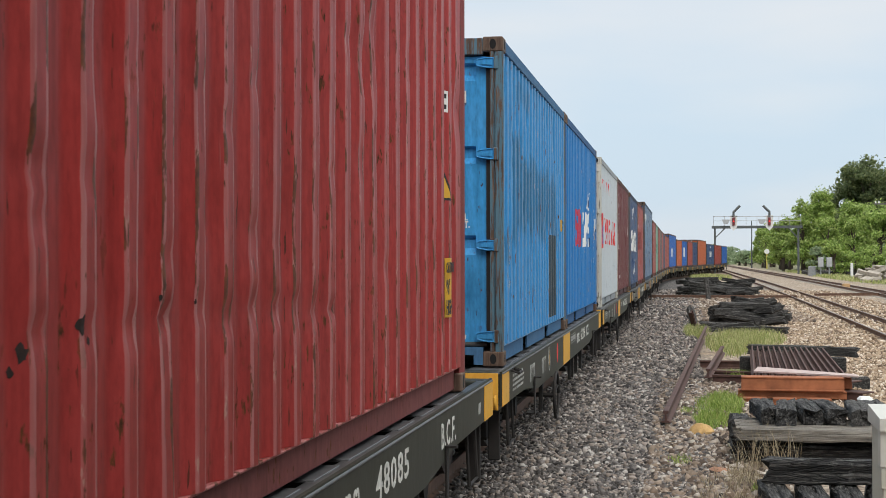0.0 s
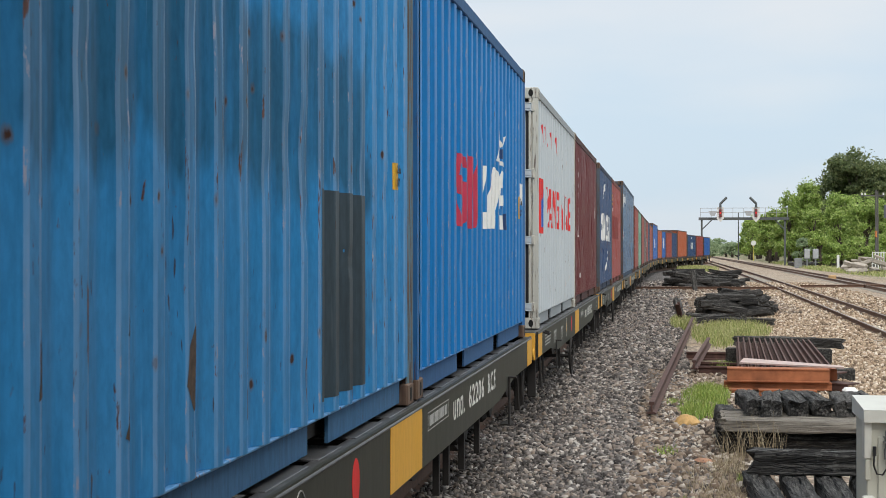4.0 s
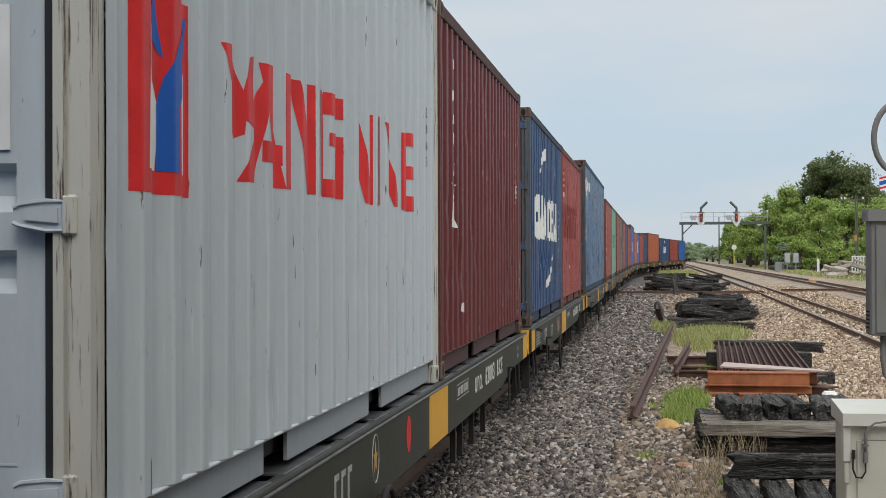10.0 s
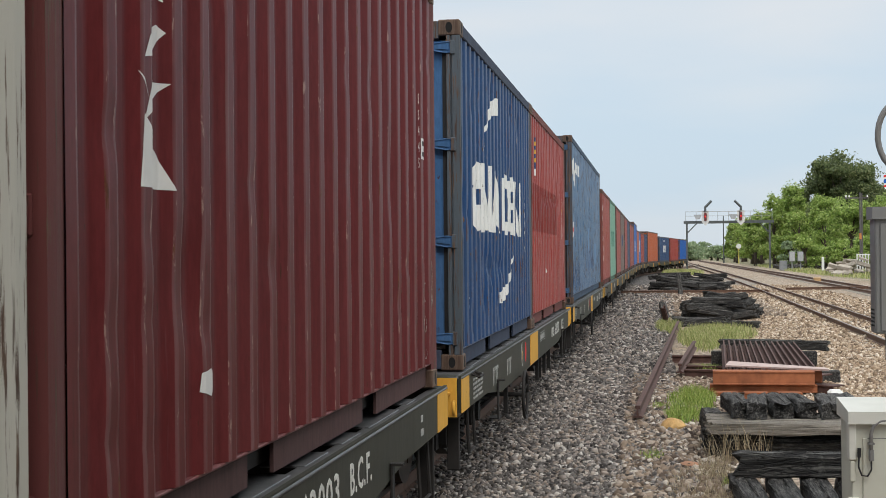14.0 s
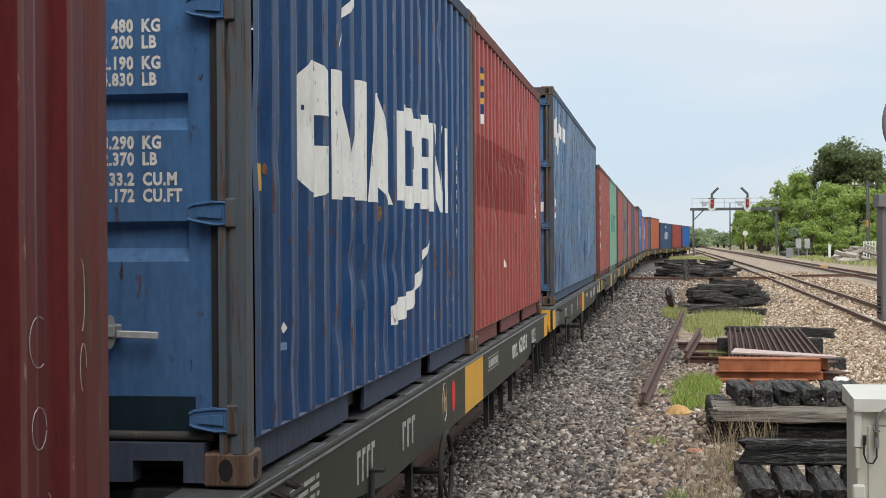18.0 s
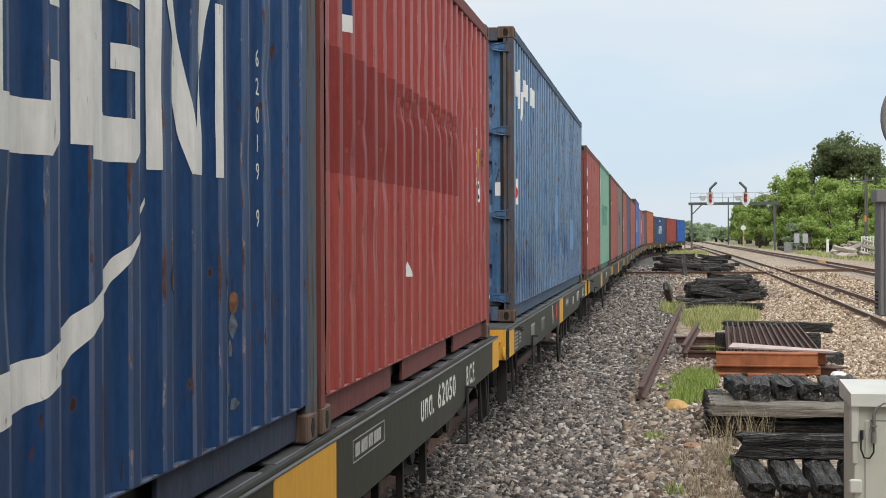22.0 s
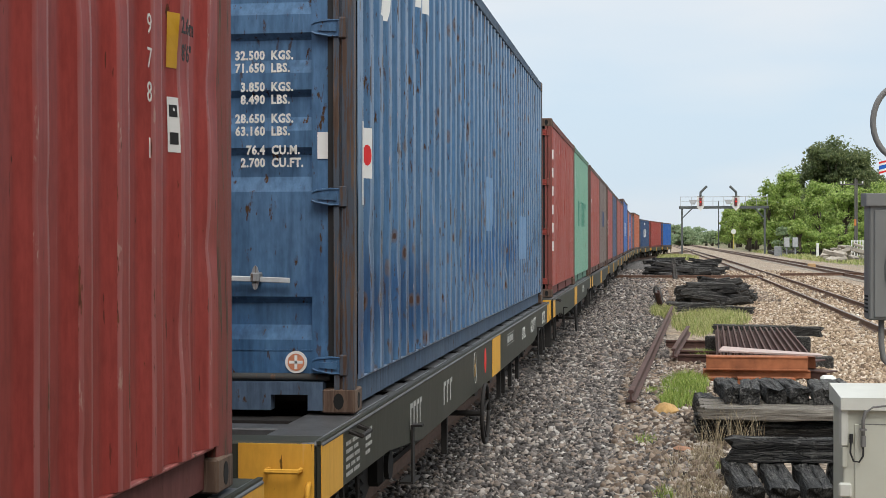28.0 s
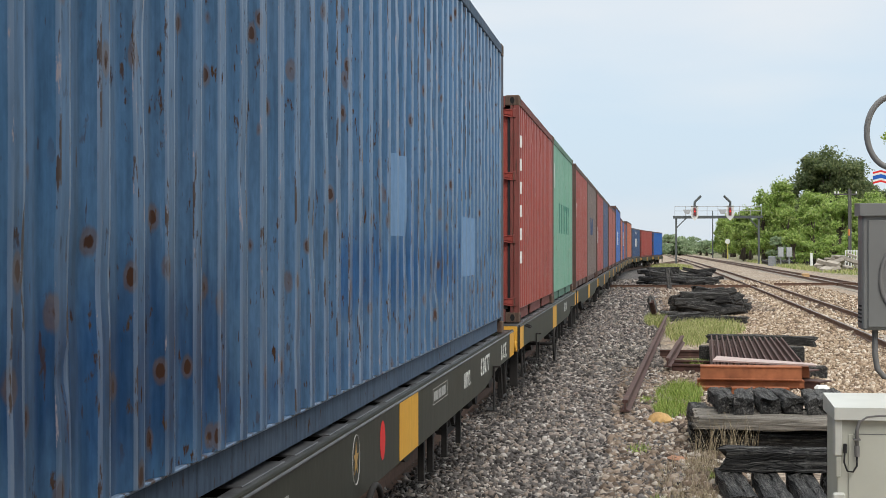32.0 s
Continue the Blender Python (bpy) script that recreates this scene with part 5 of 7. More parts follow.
painted("emblem_white", c, [[(-0.31, 1.01), (-0.05, 1.01), (-0.05, 1.14), (-0.26, 1.14)], [(-0.26, 1.14), (-0.20, 1.14), (-0.06, 1.50), (-0.28, 1.50)], [(0.00, 1.01), (0.28, 1.02), (0.40, 1.50), (0.30, 1.51), (0.02, 1.13)], [(0.30, 1.02), (0.44, 1.02), (0.66, 1.50), (0.42, 1.52), (0.34, 1.25)],
                            [(0.50, 1.06), (0.60, 1.02), (0.80, 1.46), (0.66, 1.52)], [(0.82, 1.02), (1.14, 1.02), (1.14, 1.14), (0.84, 1.14)], [(0.82, 1.14), (0.94, 1.14), (0.98, 1.46), (0.83, 1.47)], quad(0.92, 1.22, 1.14, 1.31), [(0.90, 1.38), (1.14, 1.36), (1.22, 1.48), (0.98, 1.52)]], P_EMBLEM, "white block emblem")
outline = [(0.70, 1.60), (0.80, 1.85), (0.98, 1.73), (1.24, 1.82), (1.12, 1.57), (0.70, 1.60)]
painted("emblem_outline", c, [[(p[0] - 0.02, p[1] - 0.016), (p[0] + 0.02, p[1] + 0.016), (q[0] + 0.02, q[1] + 0.016), (q[0] - 0.02, q[1] - 0.016)] for p, q in zip(outline, outline[1:])], M_WHITE, "", 0.008)
painted("emblem_dark", c, [[(0.90, 1.62), (1.06, 1.62), (1.10, 1.71), (0.94, 1.70)]], P_TONE_NAVY, "", 0.006)
painted("dark_smear", c, [quad(1.16, 1.02, 1.32, 1.16, 0.0, 1.18, 1.28), quad(1.62, 0.98, 1.68, 1.52, 0.0)], P_TONE_NAVY, "dark smear of paint", 0.005)
small_label(c, 2.395, 1.245, 0.12, 0.21, M_LABEL_Y, 2, M_BLACK, "height_label", "yellow height label", ("2.6m", "8'6\""))
painted("bare_patch", c, [[(2.60, 1.28), (2.64, 1.27), (2.65, 1.49), (2.615, 1.475), (2.565, 1.495), (2.575, 1.38)]], M_WHITE, "", 0.008)
id_figures(c, 2.20, 1.58, "032229 2", 0.100)
sill_text(wB, "บทต.", 1.25, 1.75)
sill_text(wB, "62206", 1.96, 2.76)
sill_text(wB, "B.C.F.", 3.0, 3.5)
sill_bars(wB, -5.75, 4, 0.8, 0.024)
sill_box(wB, 0.28, 1.05)
sill_emblems(wB, -2.58, -1.62)
sill_blocks(wB, -3.34, 0.42)
sill_blocks(wB, -4.42, 0.44, -0.18, 0.15, 4)

# wagon C: white, then maroon
wC = place_wagon(13.5, 12.85, mid=-0.18, hand_y=-2.36, wide=0.40)
c = place_on(container("off-white steel container with red and blue emblem", P_WHITE, T_WHITE, handle_z=0, pale_castings=True, seed=11.0, much=0.7, shift=-0.19, bands=[(0.75, 0.863), (0.962, 1.09), (1.52, 1.642), (1.727, 1.855), (2.2, 2.32)]), 13.5, 12.85, 10.59)
painted("emblem_field", c, [quad(-2.48, 1.03, -1.94, 1.64)], M_RED_LOGO, "red square emblem field")
painted("emblem_white", c, [[(-2.38, 1.10), (-2.24, 1.10), (-2.21, 1.28), (-2.36, 1.52)], [(-2.06, 1.10), (-1.98, 1.10), (-1.98, 1.42), (-2.06, 1.30)]], M_WHITE, "", 0.009)
painted("emblem_blue", c, [quad(-2.23, 1.10, -2.11, 1.30), [(-2.23, 1.30), (-2.11, 1.30), (-1.98, 1.48), (-1.95, 1.60), (-2.06, 1.56), (-2.20, 1.38)], [(-2.37, 1.60), (-2.24, 1.61), (-2.20, 1.44), (-2.28, 1.50)]], M_BLUE_LOGO, "", 0.012)
letters = [[(-1.64, 1.57), (-1.46, 1.58), (-1.34, 1.40), (-1.36, 1.28), (-1.42, 1.26)], [(-1.18, 1.59), (-1.32, 1.56), (-1.40, 1.34), (-1.24, 1.30)], [(-1.40, 1.11), (-1.16, 1.11), (-1.04, 1.44), (-1.08, 1.52)],
           [(-1.12, 1.57), (-0.95, 1.57), (-0.80, 1.11), (-0.96, 1.11)], quad(-1.10, 1.20, -0.82, 1.28), quad(-0.80, 1.11, -0.62, 1.57), [(-0.62, 1.57), (-0.54, 1.57), (-0.34, 1.11), (-0.46, 1.11)], quad(-0.42, 1.11, -0.27, 1.58),
           quad(-0.21, 1.11, -0.04, 1.57, 0.0), quad(-0.04, 1.48, 0.28, 1.58), quad(-0.04, 1.11, 0.28, 1.19), quad(0.12, 1.19, 0.28, 1.40), quad(0.00, 1.34, 0.12, 1.40),
           [(0.64, 1.55), (0.76, 1.55), (0.94, 1.11), (0.82, 1.11)], quad(0.94, 1.11, 1.07, 1.58), quad(1.13, 1.11, 1.26, 1.58), [(1.36, 1.57), (1.48, 1.57), (1.76, 1.12), (1.64, 1.12)],
           quad(2.04, 1.11, 2.28, 1.20), quad(2.04, 1.30, 2.28, 1.38), quad(2.04, 1.50, 2.28, 1.58), quad(1.90, 1.11, 2.02, 1.56)]
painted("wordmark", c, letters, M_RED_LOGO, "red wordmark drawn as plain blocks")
small = []
for i, y in enumerate((-2.2, -1.9, -1.5, -1.1, -0.7, -0.3)):
    small += [[(y, 2.24), (y + 0.08, 2.26), (y + 0.14, 2.06), (y + 0.08, 2.04)], [(y + 0.12, 2.10), (y + 0.22, 2.08), (y + 0.24, 2.20), (y + 0.16, 2.22)]][:1 + i % 2]
painted("wordmark_small", c, small, M_RED_LOGO, "small red slanting wordmark bars")
id_figures(c, 2.55, 1.75, "3063", 0.09, True, M_BLACK)
weights(c, ["30.480 KG", "67.200 LB", "2.260 KG", "4.980 LB", "28.220 KG", "62.220 LB"], 0.80, 1.455, 0.068, 0.061, M_BLACK, (0.575, 0.985, 1.125, 1.505))
lettering("8", 0.10, M_BLACK, c["ob"], on_door(0.96, -3.029 + 0.0410, 2.22), "figure")
part("oval_sticker", Geo().prism([(0.90 + 0.047 * math.cos(a), 0.262 + 0.031 * math.sin(a)) for a in np.linspace(0, 2 * math.pi, 20)[:-1]], "y", -3.029 + 0.03, -3.029 + 0.0435),
     plain("cyan_sticker", (0.05, 0.42, 0.66), 0.4), c["ob"], "light blue oval sticker")
painted("rust_streak", c, [quad(1.035, 0.17, 1.041, 1.12, 0.004), quad(1.49, 0.86, 1.496, 1.20, 0.003), quad(2.345, 0.62, 2.352, 1.60), quad(2.39, 0.95, 2.396, 1.2), quad(-1.0, 0.30, -0.995, 0.42), quad(0.35, 0.35, 0.354, 0.62, 0.002), quad(-0.42, 0.8, -0.417, 0.98)],
        plain("brown_rust_stain", (0.035, 0.026, 0.02), 0.9, spread=0.4, scale=16), "thin brown rust streak", 0.006)
c = place_on(container("maroon steel container with white upright wordmark", P_MAROON, T_MAROON, seed=14.0, much=0.8, shift=-0.15), 13.5, 12.85, 16.76)
painted("wordmark", c, [[(-2.21, 1.05), (-1.92, 1.05), (-2.0, 1.15), (-2.19, 1.26)], [(-2.19, 1.24), (-2.10, 1.28), (-1.94, 1.37), (-2.12, 1.36)], [(-2.22, 1.38), (-2.18, 1.34), (-2.15, 1.30), (-2.19, 1.36)], [(-2.19, 1.42), (-2.06, 1.44), (-1.96, 1.52), (-2.0, 1.54), (-2.14, 1.49)],
                        [(-2.19, 1.66), (-1.97, 1.61), (-2.0, 1.72), (-2.19, 1.74)], quad(-2.20, 1.80, -2.0, 1.87, 0.03), [(-2.2, 1.96), (-2.0, 2.02), (-2.0, 2.06), (-2.2, 2.04)], quad(-2.18, 2.20, -2.0, 2.27)], M_WHITE, "white upright wordmark drawn as blocks")
for cy, cz, ry, rz, a0, a1 in ((2.62, 0.62, 0.05, 0.06, 60, 300), (2.62, 0.42, 0.04, 0.05, 0, 350), (2.63, 0.24, 0.05, 0.035, 180, 400), (2.86, 0.72, 0.02, 0.09, -80, 90), (2.87, 0.54, 0.02, 0.06, 0, 250)):
    part("chalk_mark", Geo().tube([(1.2135 + 0.004 * (cy > 2.8), cy + ry * math.cos(radians(a)), cz + rz * math.sin(radians(a))) for a in np.linspace(a0, a1, 12)], 0.0010, 4), M_CHALK, c["ob"])
painted("bare_spot", c, [[(-1.68, 0.42), (-1.60, 0.40), (-1.55, 0.45), (-1.60, 0.49), (-1.67, 0.48)]], M_WHITE, "", 0.008)
painted("bare_spot", c, [quad(2.55, 0.46, 2.61, 0.55, 0.01)], M_WHITE, "", 0.008)
id_figures(c, 2.39, 1.80, "55445", 0.085)
small_label(c, 2.74, 1.51, 0.10, 0.13, M_WHITE, 2, M_BLACK)
sill_text(wC, "บทต.", 1.77, 2.25)
sill_text(wC, "62003", 2.47, 3.15)
sill_text(wC, "B.C.F.", 3.38, 3.87)
sill_bars(wC, 5.35, 2, 0.09, 0.05, -0.09)
sill_bars(wC, -5.6, 4, 0.7)
sill_box(wC, 0.70, 1.35)
sill_emblems(wC, -2.35, -1.35)
sill_blocks(wC, -3.3, 0.42)
sill_blocks(wC, -4.4, 0.42, -0.18, 0.15, 4)

# wagon D: navy, then brick red
wD = place_wagon(27.05, 12.85, hand_y=-2.15, wide=0.50)
c = place_on(container("navy blue steel container with large white block emblem", P_NAVY_PATCHED, T_NAVY, door_paint=paint("faded_navy_door_paint", (0.060, 0.16, 0.345), 0.4, 0.3), seed=17.0, much=0.75, shift=-0.15), 27.05, 12.85, 24.08)
painted("emblem_white", c, [[(-2.02, 1.12), (-1.92, 1.06), (-1.72, 1.04), (-1.72, 1.62), (-1.90, 1.60), (-2.01, 1.52)], [(-1.72, 1.04), (-1.46, 1.09), (-1.45, 1.27), (-1.72, 1.26)], [(-1.72, 1.39), (-1.45, 1.40), (-1.45, 1.56), (-1.72, 1.62)],
                            quad(-1.43, 1.04, -1.18, 1.62), [(-1.18, 1.50), (-1.18, 1.06), (-1.06, 1.06), (-1.10, 1.26)], [(-1.06, 1.06), (-0.92, 1.06), (-0.92, 1.58), (-1.10, 1.26)], quad(-0.92, 1.05, -0.70, 1.63),
                            [(-0.62, 1.05), (-0.46, 1.05), (-0.36, 1.62), (-0.55, 1.60)], [(-0.36, 1.62), (-0.46, 1.20), (-0.22, 1.05), (-0.04, 1.05)]], P_EMBLEM, "large white block emblem")
painted("emblem_small", c, [quad(0.16, 1.08, 0.29, 1.58), [(0.27, 1.04), (0.55, 1.04), (0.64, 1.12), (0.64, 1.17), (0.27, 1.17)], quad(0.54, 1.17, 0.64, 1.27), [(0.27, 1.49), (0.64, 1.49), (0.64, 1.54), (0.55, 1.62), (0.27, 1.62)], quad(0.54, 1.40, 0.64, 1.49),
                            quad(0.73, 1.08, 0.86, 1.58), [(0.80, 1.045), (1.10, 1.05), (1.21, 1.14), (1.21, 1.17), (0.80, 1.17)], quad(1.10, 1.17, 1.21, 1.37), quad(1.0, 1.30, 1.10, 1.37), [(0.86, 1.50), (1.21, 1.47), (1.21, 1.53), (1.10, 1.63), (0.86, 1.62)],
                            quad(1.27, 1.04, 1.33, 1.60), [(1.33, 1.60), (1.50, 1.59), (1.68, 1.04), (1.60, 1.04)], [(1.60, 1.04), (1.68, 1.04), (1.84, 1.62), (1.74, 1.62)], quad(1.86, 1.04, 1.91, 1.61)], P_EMBLEM, "white block wordmark")
edge = [(-0.06, 0.40, 0.50), (0.06, 0.40, 0.535), (0.28, 0.42, 0.545), (0.50, 0.46, 0.565), (0.68, 0.52, 0.625), (0.84, 0.62, 0.70), (1.02, 0.74, 0.80), (1.14, 0.84, 0.86), (1.26, 0.94, 0.96)]
painted("swoosh", c, [[(p[0], p[1]), (q[0], q[1]), (q[0], q[2]), (p[0], p[2])] for p, q in zip(edge, edge[1:])], P_EMBLEM, "white swoosh stroke")
edge = [(-1.37, 1.72, 1.735), (-1.20, 1.87, 1.91), (-1.02, 1.97, 2.04), (-0.80, 2.05, 2.16), (-0.55, 2.10, 2.24), (-0.30, 2.12, 2.28), (-0.15, 2.14, 2.28)]
painted("swoosh", c, [[(p[0], p[1]), (q[0], q[1]), (q[0], q[2]), (p[0], p[2])] for p, q in zip(edge, edge[1:])], P_EMBLEM, "white swoosh stroke")
painted("patch_plate", c, [quad(-1.0, 0.52, -0.62, 0.84)], P_NAVY, "welded repair plate", 0.007)
painted("orange_sticker", c, [quad(-2.62, 1.04, -2.54, 1.14)], M_LABEL_Y, "", 0.009)
painted("small_sticker", c, [quad(-2.28, 0.43, -2.235, 0.46), ], P_TONE_L, "", 0.009)
painted("small_sticker", c, [[(-2.275, 0.515), (-2.255, 0.495), (-2.235, 0.515), (-2.255, 0.54)]], M_WHITE, "", 0.009)
id_figures(c, 2.13, 1.48, "62019 9", 0.088)
for z, lines in ((1.614, ["480 KG", "200 LB"]), (1.483, ["2.190 KG", "4.830 LB"]), (1.202, ["28.290 KG", "62.370 LB"]), (1.073, ["33.2 CU.M", "1.172 CU.FT"])):
    weights(c, lines, 0.80, z, 0.062, 0.058, squeeze=0.80, gap=0.5)
part("dark_patch", Geo().box(0.10, 1.02, -3.029 + 0.0405, -3.029 + 0.0435, 0.19, 0.31), paint("tar_black_paint", (0.012, 0.030, 0.042), 0.1, 0.3), c["ob"], "dark repainted strip along the door's foot")
lettering("9", 0.09, M_LETTER, c["ob"], on_door(0.98, -3.029 + 0.0410, 2.22), "figure")
rs = random.Random(5)
blots = []
for y, z in ((1.45, 0.95), (1.72, 0.93), (2.02, 0.92), (2.05, 0.80), (1.95, 0.70), (2.10, 0.62), (1.42, 0.72), (-2.52, 1.12), (-2.3, 1.1), (-1.25, 0.86), (-0.35, 1.0)):
    n, rad = rs.randint(6, 9), rs.uniform(0.02, 0.05)
    blots.append([(y + rad * 0.7 * math.cos(2 * math.pi * k / n) * rs.uniform(.6, 1), z + rad * math.sin(2 * math.pi * k / n) * rs.uniform(.7, 1.2)) for k in range(n)])
painted("rust_blot", c, blots, plain("bare_rusty_steel", (0.17, 0.085, 0.04), 0.9, spread=0.6, scale=30), "bare rusty blot", 0.006)
rest = []
for y, z in ((1.96, 0.66), (2.04, 0.60), (2.10, 0.54), (1.98, 0.52), (2.08, 0.46), (1.95, 0.34), (2.06, 0.33), (2.02, 0.28), (2.1, 0.27)):
    n, rad = rs.randint(4, 6), rs.uniform(0.02, 0.05)
    rest.append([(y + rad * 0.8 * math.cos(2 * math.pi * k / n) * rs.uniform(.5, 1), z + rad * math.sin(2 * math.pi * k / n) * rs.uniform(.6, 1.2)) for k in range(n)])
painted("peeled_sticker", c, rest, plain("grey_sticker_rest", (0.10, 0.13, 0.17), 0.7, spread=0.7, scale=40), "remains of a peeled sticker", 0.006)
c = place_on(container("brick red steel container with darker repainted band", P_BRICK, T_BRICK, seed=21.0, much=0.9, shift=-0.1), 27.05, 12.85, 30.22)
painted("repainted_band", c, [quad(-2.88, 1.13, 1.38, 1.70)], P_TONE_R, "darker red repainted band", 0.004)
painted("hazard_strip", c, [quad(-2.42, 1.88, -2.24, 2.26)], P_TONE_NAVY, "blue and yellow striped label", 0.008)
painted("hazard_stripes", c, [quad(-2.42, 1.96 + i * 0.10, -2.24, 2.01 + i * 0.10, 0.0) for i in range(3)], M_LABEL_Y, "", 0.011)
painted("hazard_strip", c, [quad(-2.42, 1.80, -2.24, 1.88)], M_WHITE, "", 0.008)
painted("bare_spot", c, [[(-0.69, 0.61), (-0.60, 0.61), (-0.63, 0.66), (-0.66, 0.70)]], M_WHITE, "", 0.009)
id_figures(c, 2.20, 1.66, "21978 1", 0.085)
small_label(c, 2.61, 1.46, 0.05, 0.17, M_LABEL_Y, 1, M_BLACK, "height_label", "yellow height label", ("2.6m", "8'6\""))
small_label(c, 2.61, 1.20, 0.05, 0.17, M_WHITE, 2, M_BLACK, "sticker", "black and white sticker")
sill_text(wD, "บทต.", 2.42, 2.90)
sill_text(wD, "62050", 3.06, 3.84)
sill_text(wD, "B.C.F.", 4.40, 4.87)
sill_bars(wD, -5.75, 5, 0.6)
sill_box(wD, 0.55, 1.30)
sill_emblems(wD, -1.76, -1.36)
sill_blocks(wD, -3.26, 0.43)
sill_blocks(wD, -4.42, 0.44, -0.18, 0.15, 4)

# wagon E: one weathered blue forty
wE = place_wagon(41.25, 13.7, mid=0.08, wide=0.33)
c = place_on(container("weathered blue forty-foot steel container with rust specks", P_STEELBLUE, T_STEEL, 12.192, 2.896, 25.0, 0.6, shift=0.01, handle_z=0.65,
                       bands=[(0.354, 0.566), (1.081, 1.298), (1.38, 1.581), (1.663, 1.86), (1.95, 2.14), (2.23, 2.42)]), 41.25, 13.7, 41.41)
painted("emblem_white", c, [quad(-5.85, 2.25, -5.6, 2.50, 0.1), quad(-5.55, 2.15, -5.35, 2.55), quad(-5.35, 2.05, -5.1, 2.35, 0.12), quad(-4.95, 2.32, -4.75, 2.5, 0.05), quad(-4.6, 2.3, -4.35, 2.48), quad(-4.2, 2.3, -3.98, 2.5, 0.05), quad(-3.85, 2.3, -3.6, 2.5)], M_WHITE, "white bird-like emblem in plain blocks")
painted("white_sticker", c, [quad(-5.70, 1.16, -5.61, 1.42)], M_WHITE, "", 0.008)
painted("red_disc", c, [[(-5.655 + 0.034 * math.cos(a), 1.28 + 0.055 * math.sin(a)) for a in np.linspace(0, 2 * math.pi, 14)[:-1]]], M_RED_LOGO, "red disc on a white sticker", 0.012)
painted("thin_strip", c, [quad(-5.86, 1.02, -5.82, 1.44)], M_WHITE, "", 0.008)
painted("light_patch", c, [quad(-0.36, 0.92, 0.30, 1.40)], P_TONE_L, "lighter blue repair patch", 0.005)
painted("light_patch", c, [quad(2.80, 0.62, 3.72, 1.10)], P_TONE_L, "lighter blue repair patch", 0.005)
weights(c, ["32.500 KGS.", "71.650 LBS.", "", "3.850 KGS.", "8.490 LBS.", "", "28.650 KGS.", "63.160 LBS.", "", "76.4 CU.M.", "2.700 CU.FT."], 0.765, 1.749, 0.060, 0.062, blank=0.5, squeeze=0.84, gap=0.55)
weights(c, ["MAX.", "GROSS", "", "TARE", "WGT.", "", "MAX.", "CARGO", "", "CU.", "CAP."], 0.335, 1.749, 0.058, 0.062, blank=0.5, squeeze=0.80)
lettering("023 0", 0.13, M_LETTER, c["ob"], on_door(0.70, -6.096 + 0.0410, 2.285), "weight_line", "", 1.1, 0.003, 0.85)
lettering("1", 0.13, M_LETTER, c["ob"], on_door(0.70, -6.096 + 0.0410, 2.13), "weight_line", "", 1.1, 0.003, 0.85)
part("white_plate", Geo().box(1.03, 1.09, -6.096 + 0.036, -6.096 + 0.0425, 1.24, 1.37), M_WHITE, c["ob"])
disc = part("round_sticker", Geo().prism([(0.92 + 0.055 * math.cos(a), 0.245 + 0.055 * math.sin(a)) for a in np.linspace(0, 2 * math.pi, 20)[:-1]], "y", -6.096 + 0.036, -6.096 + 0.0425), M_WHITE, c["ob"], "round white and orange sticker")
part("sticker_print", Geo().prism([(0.92 + 0.042 * math.cos(a), 0.245 + 0.042 * math.sin(a)) for a in np.linspace(0, 2 * math.pi, 20)[:-1]], "y", -6.096 + 0.033, -6.096 + 0.037), plain("orange_print", (0.55, 0.22, 0.12), 0.5, spread=0.2, scale=40), disc)
for bx, bz, bw, bh in ((0.0, 0.0, 0.034, 0.007), (0.0, 0.0, 0.007, 0.034)):
    part("sticker_cross", Geo().box(0.92 + bx - bw, 0.92 + bx + bw, -6.096 + 0.0325, -6.096 + 0.0335, 0.245 + bz - bh, 0.245 + bz + bh), M_WHITE, disc)
for zz, wide in ((0.70, 0.030), (0.585, 0.027)):
    part("pink_sticker", Geo().box(0.415 - wide, 0.415 + wide, -6.096 + 0.0385, -6.096 + 0.0425, zz - 0.036, zz + 0.036), plain("torn_pink_paper", (0.50, 0.27, 0.42), 0.8, spread=0.35, scale=30), c["ob"], "torn pink paper sticker")
sill_text(wE, "บทต.", 2.68, 3.12)
sill_text(wE, "62077", 3.80, 4.50)
sill_text(wE, "B.C.F.", 5.55, 6.10)
sill_bars(wE, -6.35, 5, 0.30)
sill_bars(wE, -5.90, 4, 0.16)
sill_box(wE, 1.05, 1.75)
sill_emblems(wE, -1.49, -0.78)
sill_blocks(wE, -3.23, 0.46)
sill_blocks(wE, -4.58, 0.45, -0.18, 0.15, 4)

# wagon F: rust red, then pale green
wF = place_wagon(55.34, 12.85)
c = place_on(container("rust red steel container with white upright figures", P_RUSTRED, T_BRICK, seed=28.0, much=0.8), 55.34, 12.85, 52.37)
painted("wordmark", c, [quad(-2.72, 2.02 - i * 0.27, -2.50, 2.16 - i * 0.27, 0.05) for i in range(6)], M_WHITE, "white upright block wordmark")
lettering("0", 0.16, M_LETTER, c["ob"], on_door(0.55, -3.029 + 0.0410, 1.98), "figure")
c = place_on(container("pale green steel container with darker emblem", P_GREEN, T_DARK, seed=31.0, much=0.6), 55.34, 12.85, 58.51)
painted("emblem_green", c, [quad(-1.4 + i * 0.55, 1.1, -1.1 + i * 0.55, 1.6, 0.1) for i in range(6)], paint("deep_green_paint", (0.05, 0.24, 0.17), 0.05), "dark green block emblem")
painted("white_strip", c, [quad(-2.62, 1.80, -2.45, 2.20)], M_WHITE)
sill_text(wF, "62118", 2.3, 3.0)

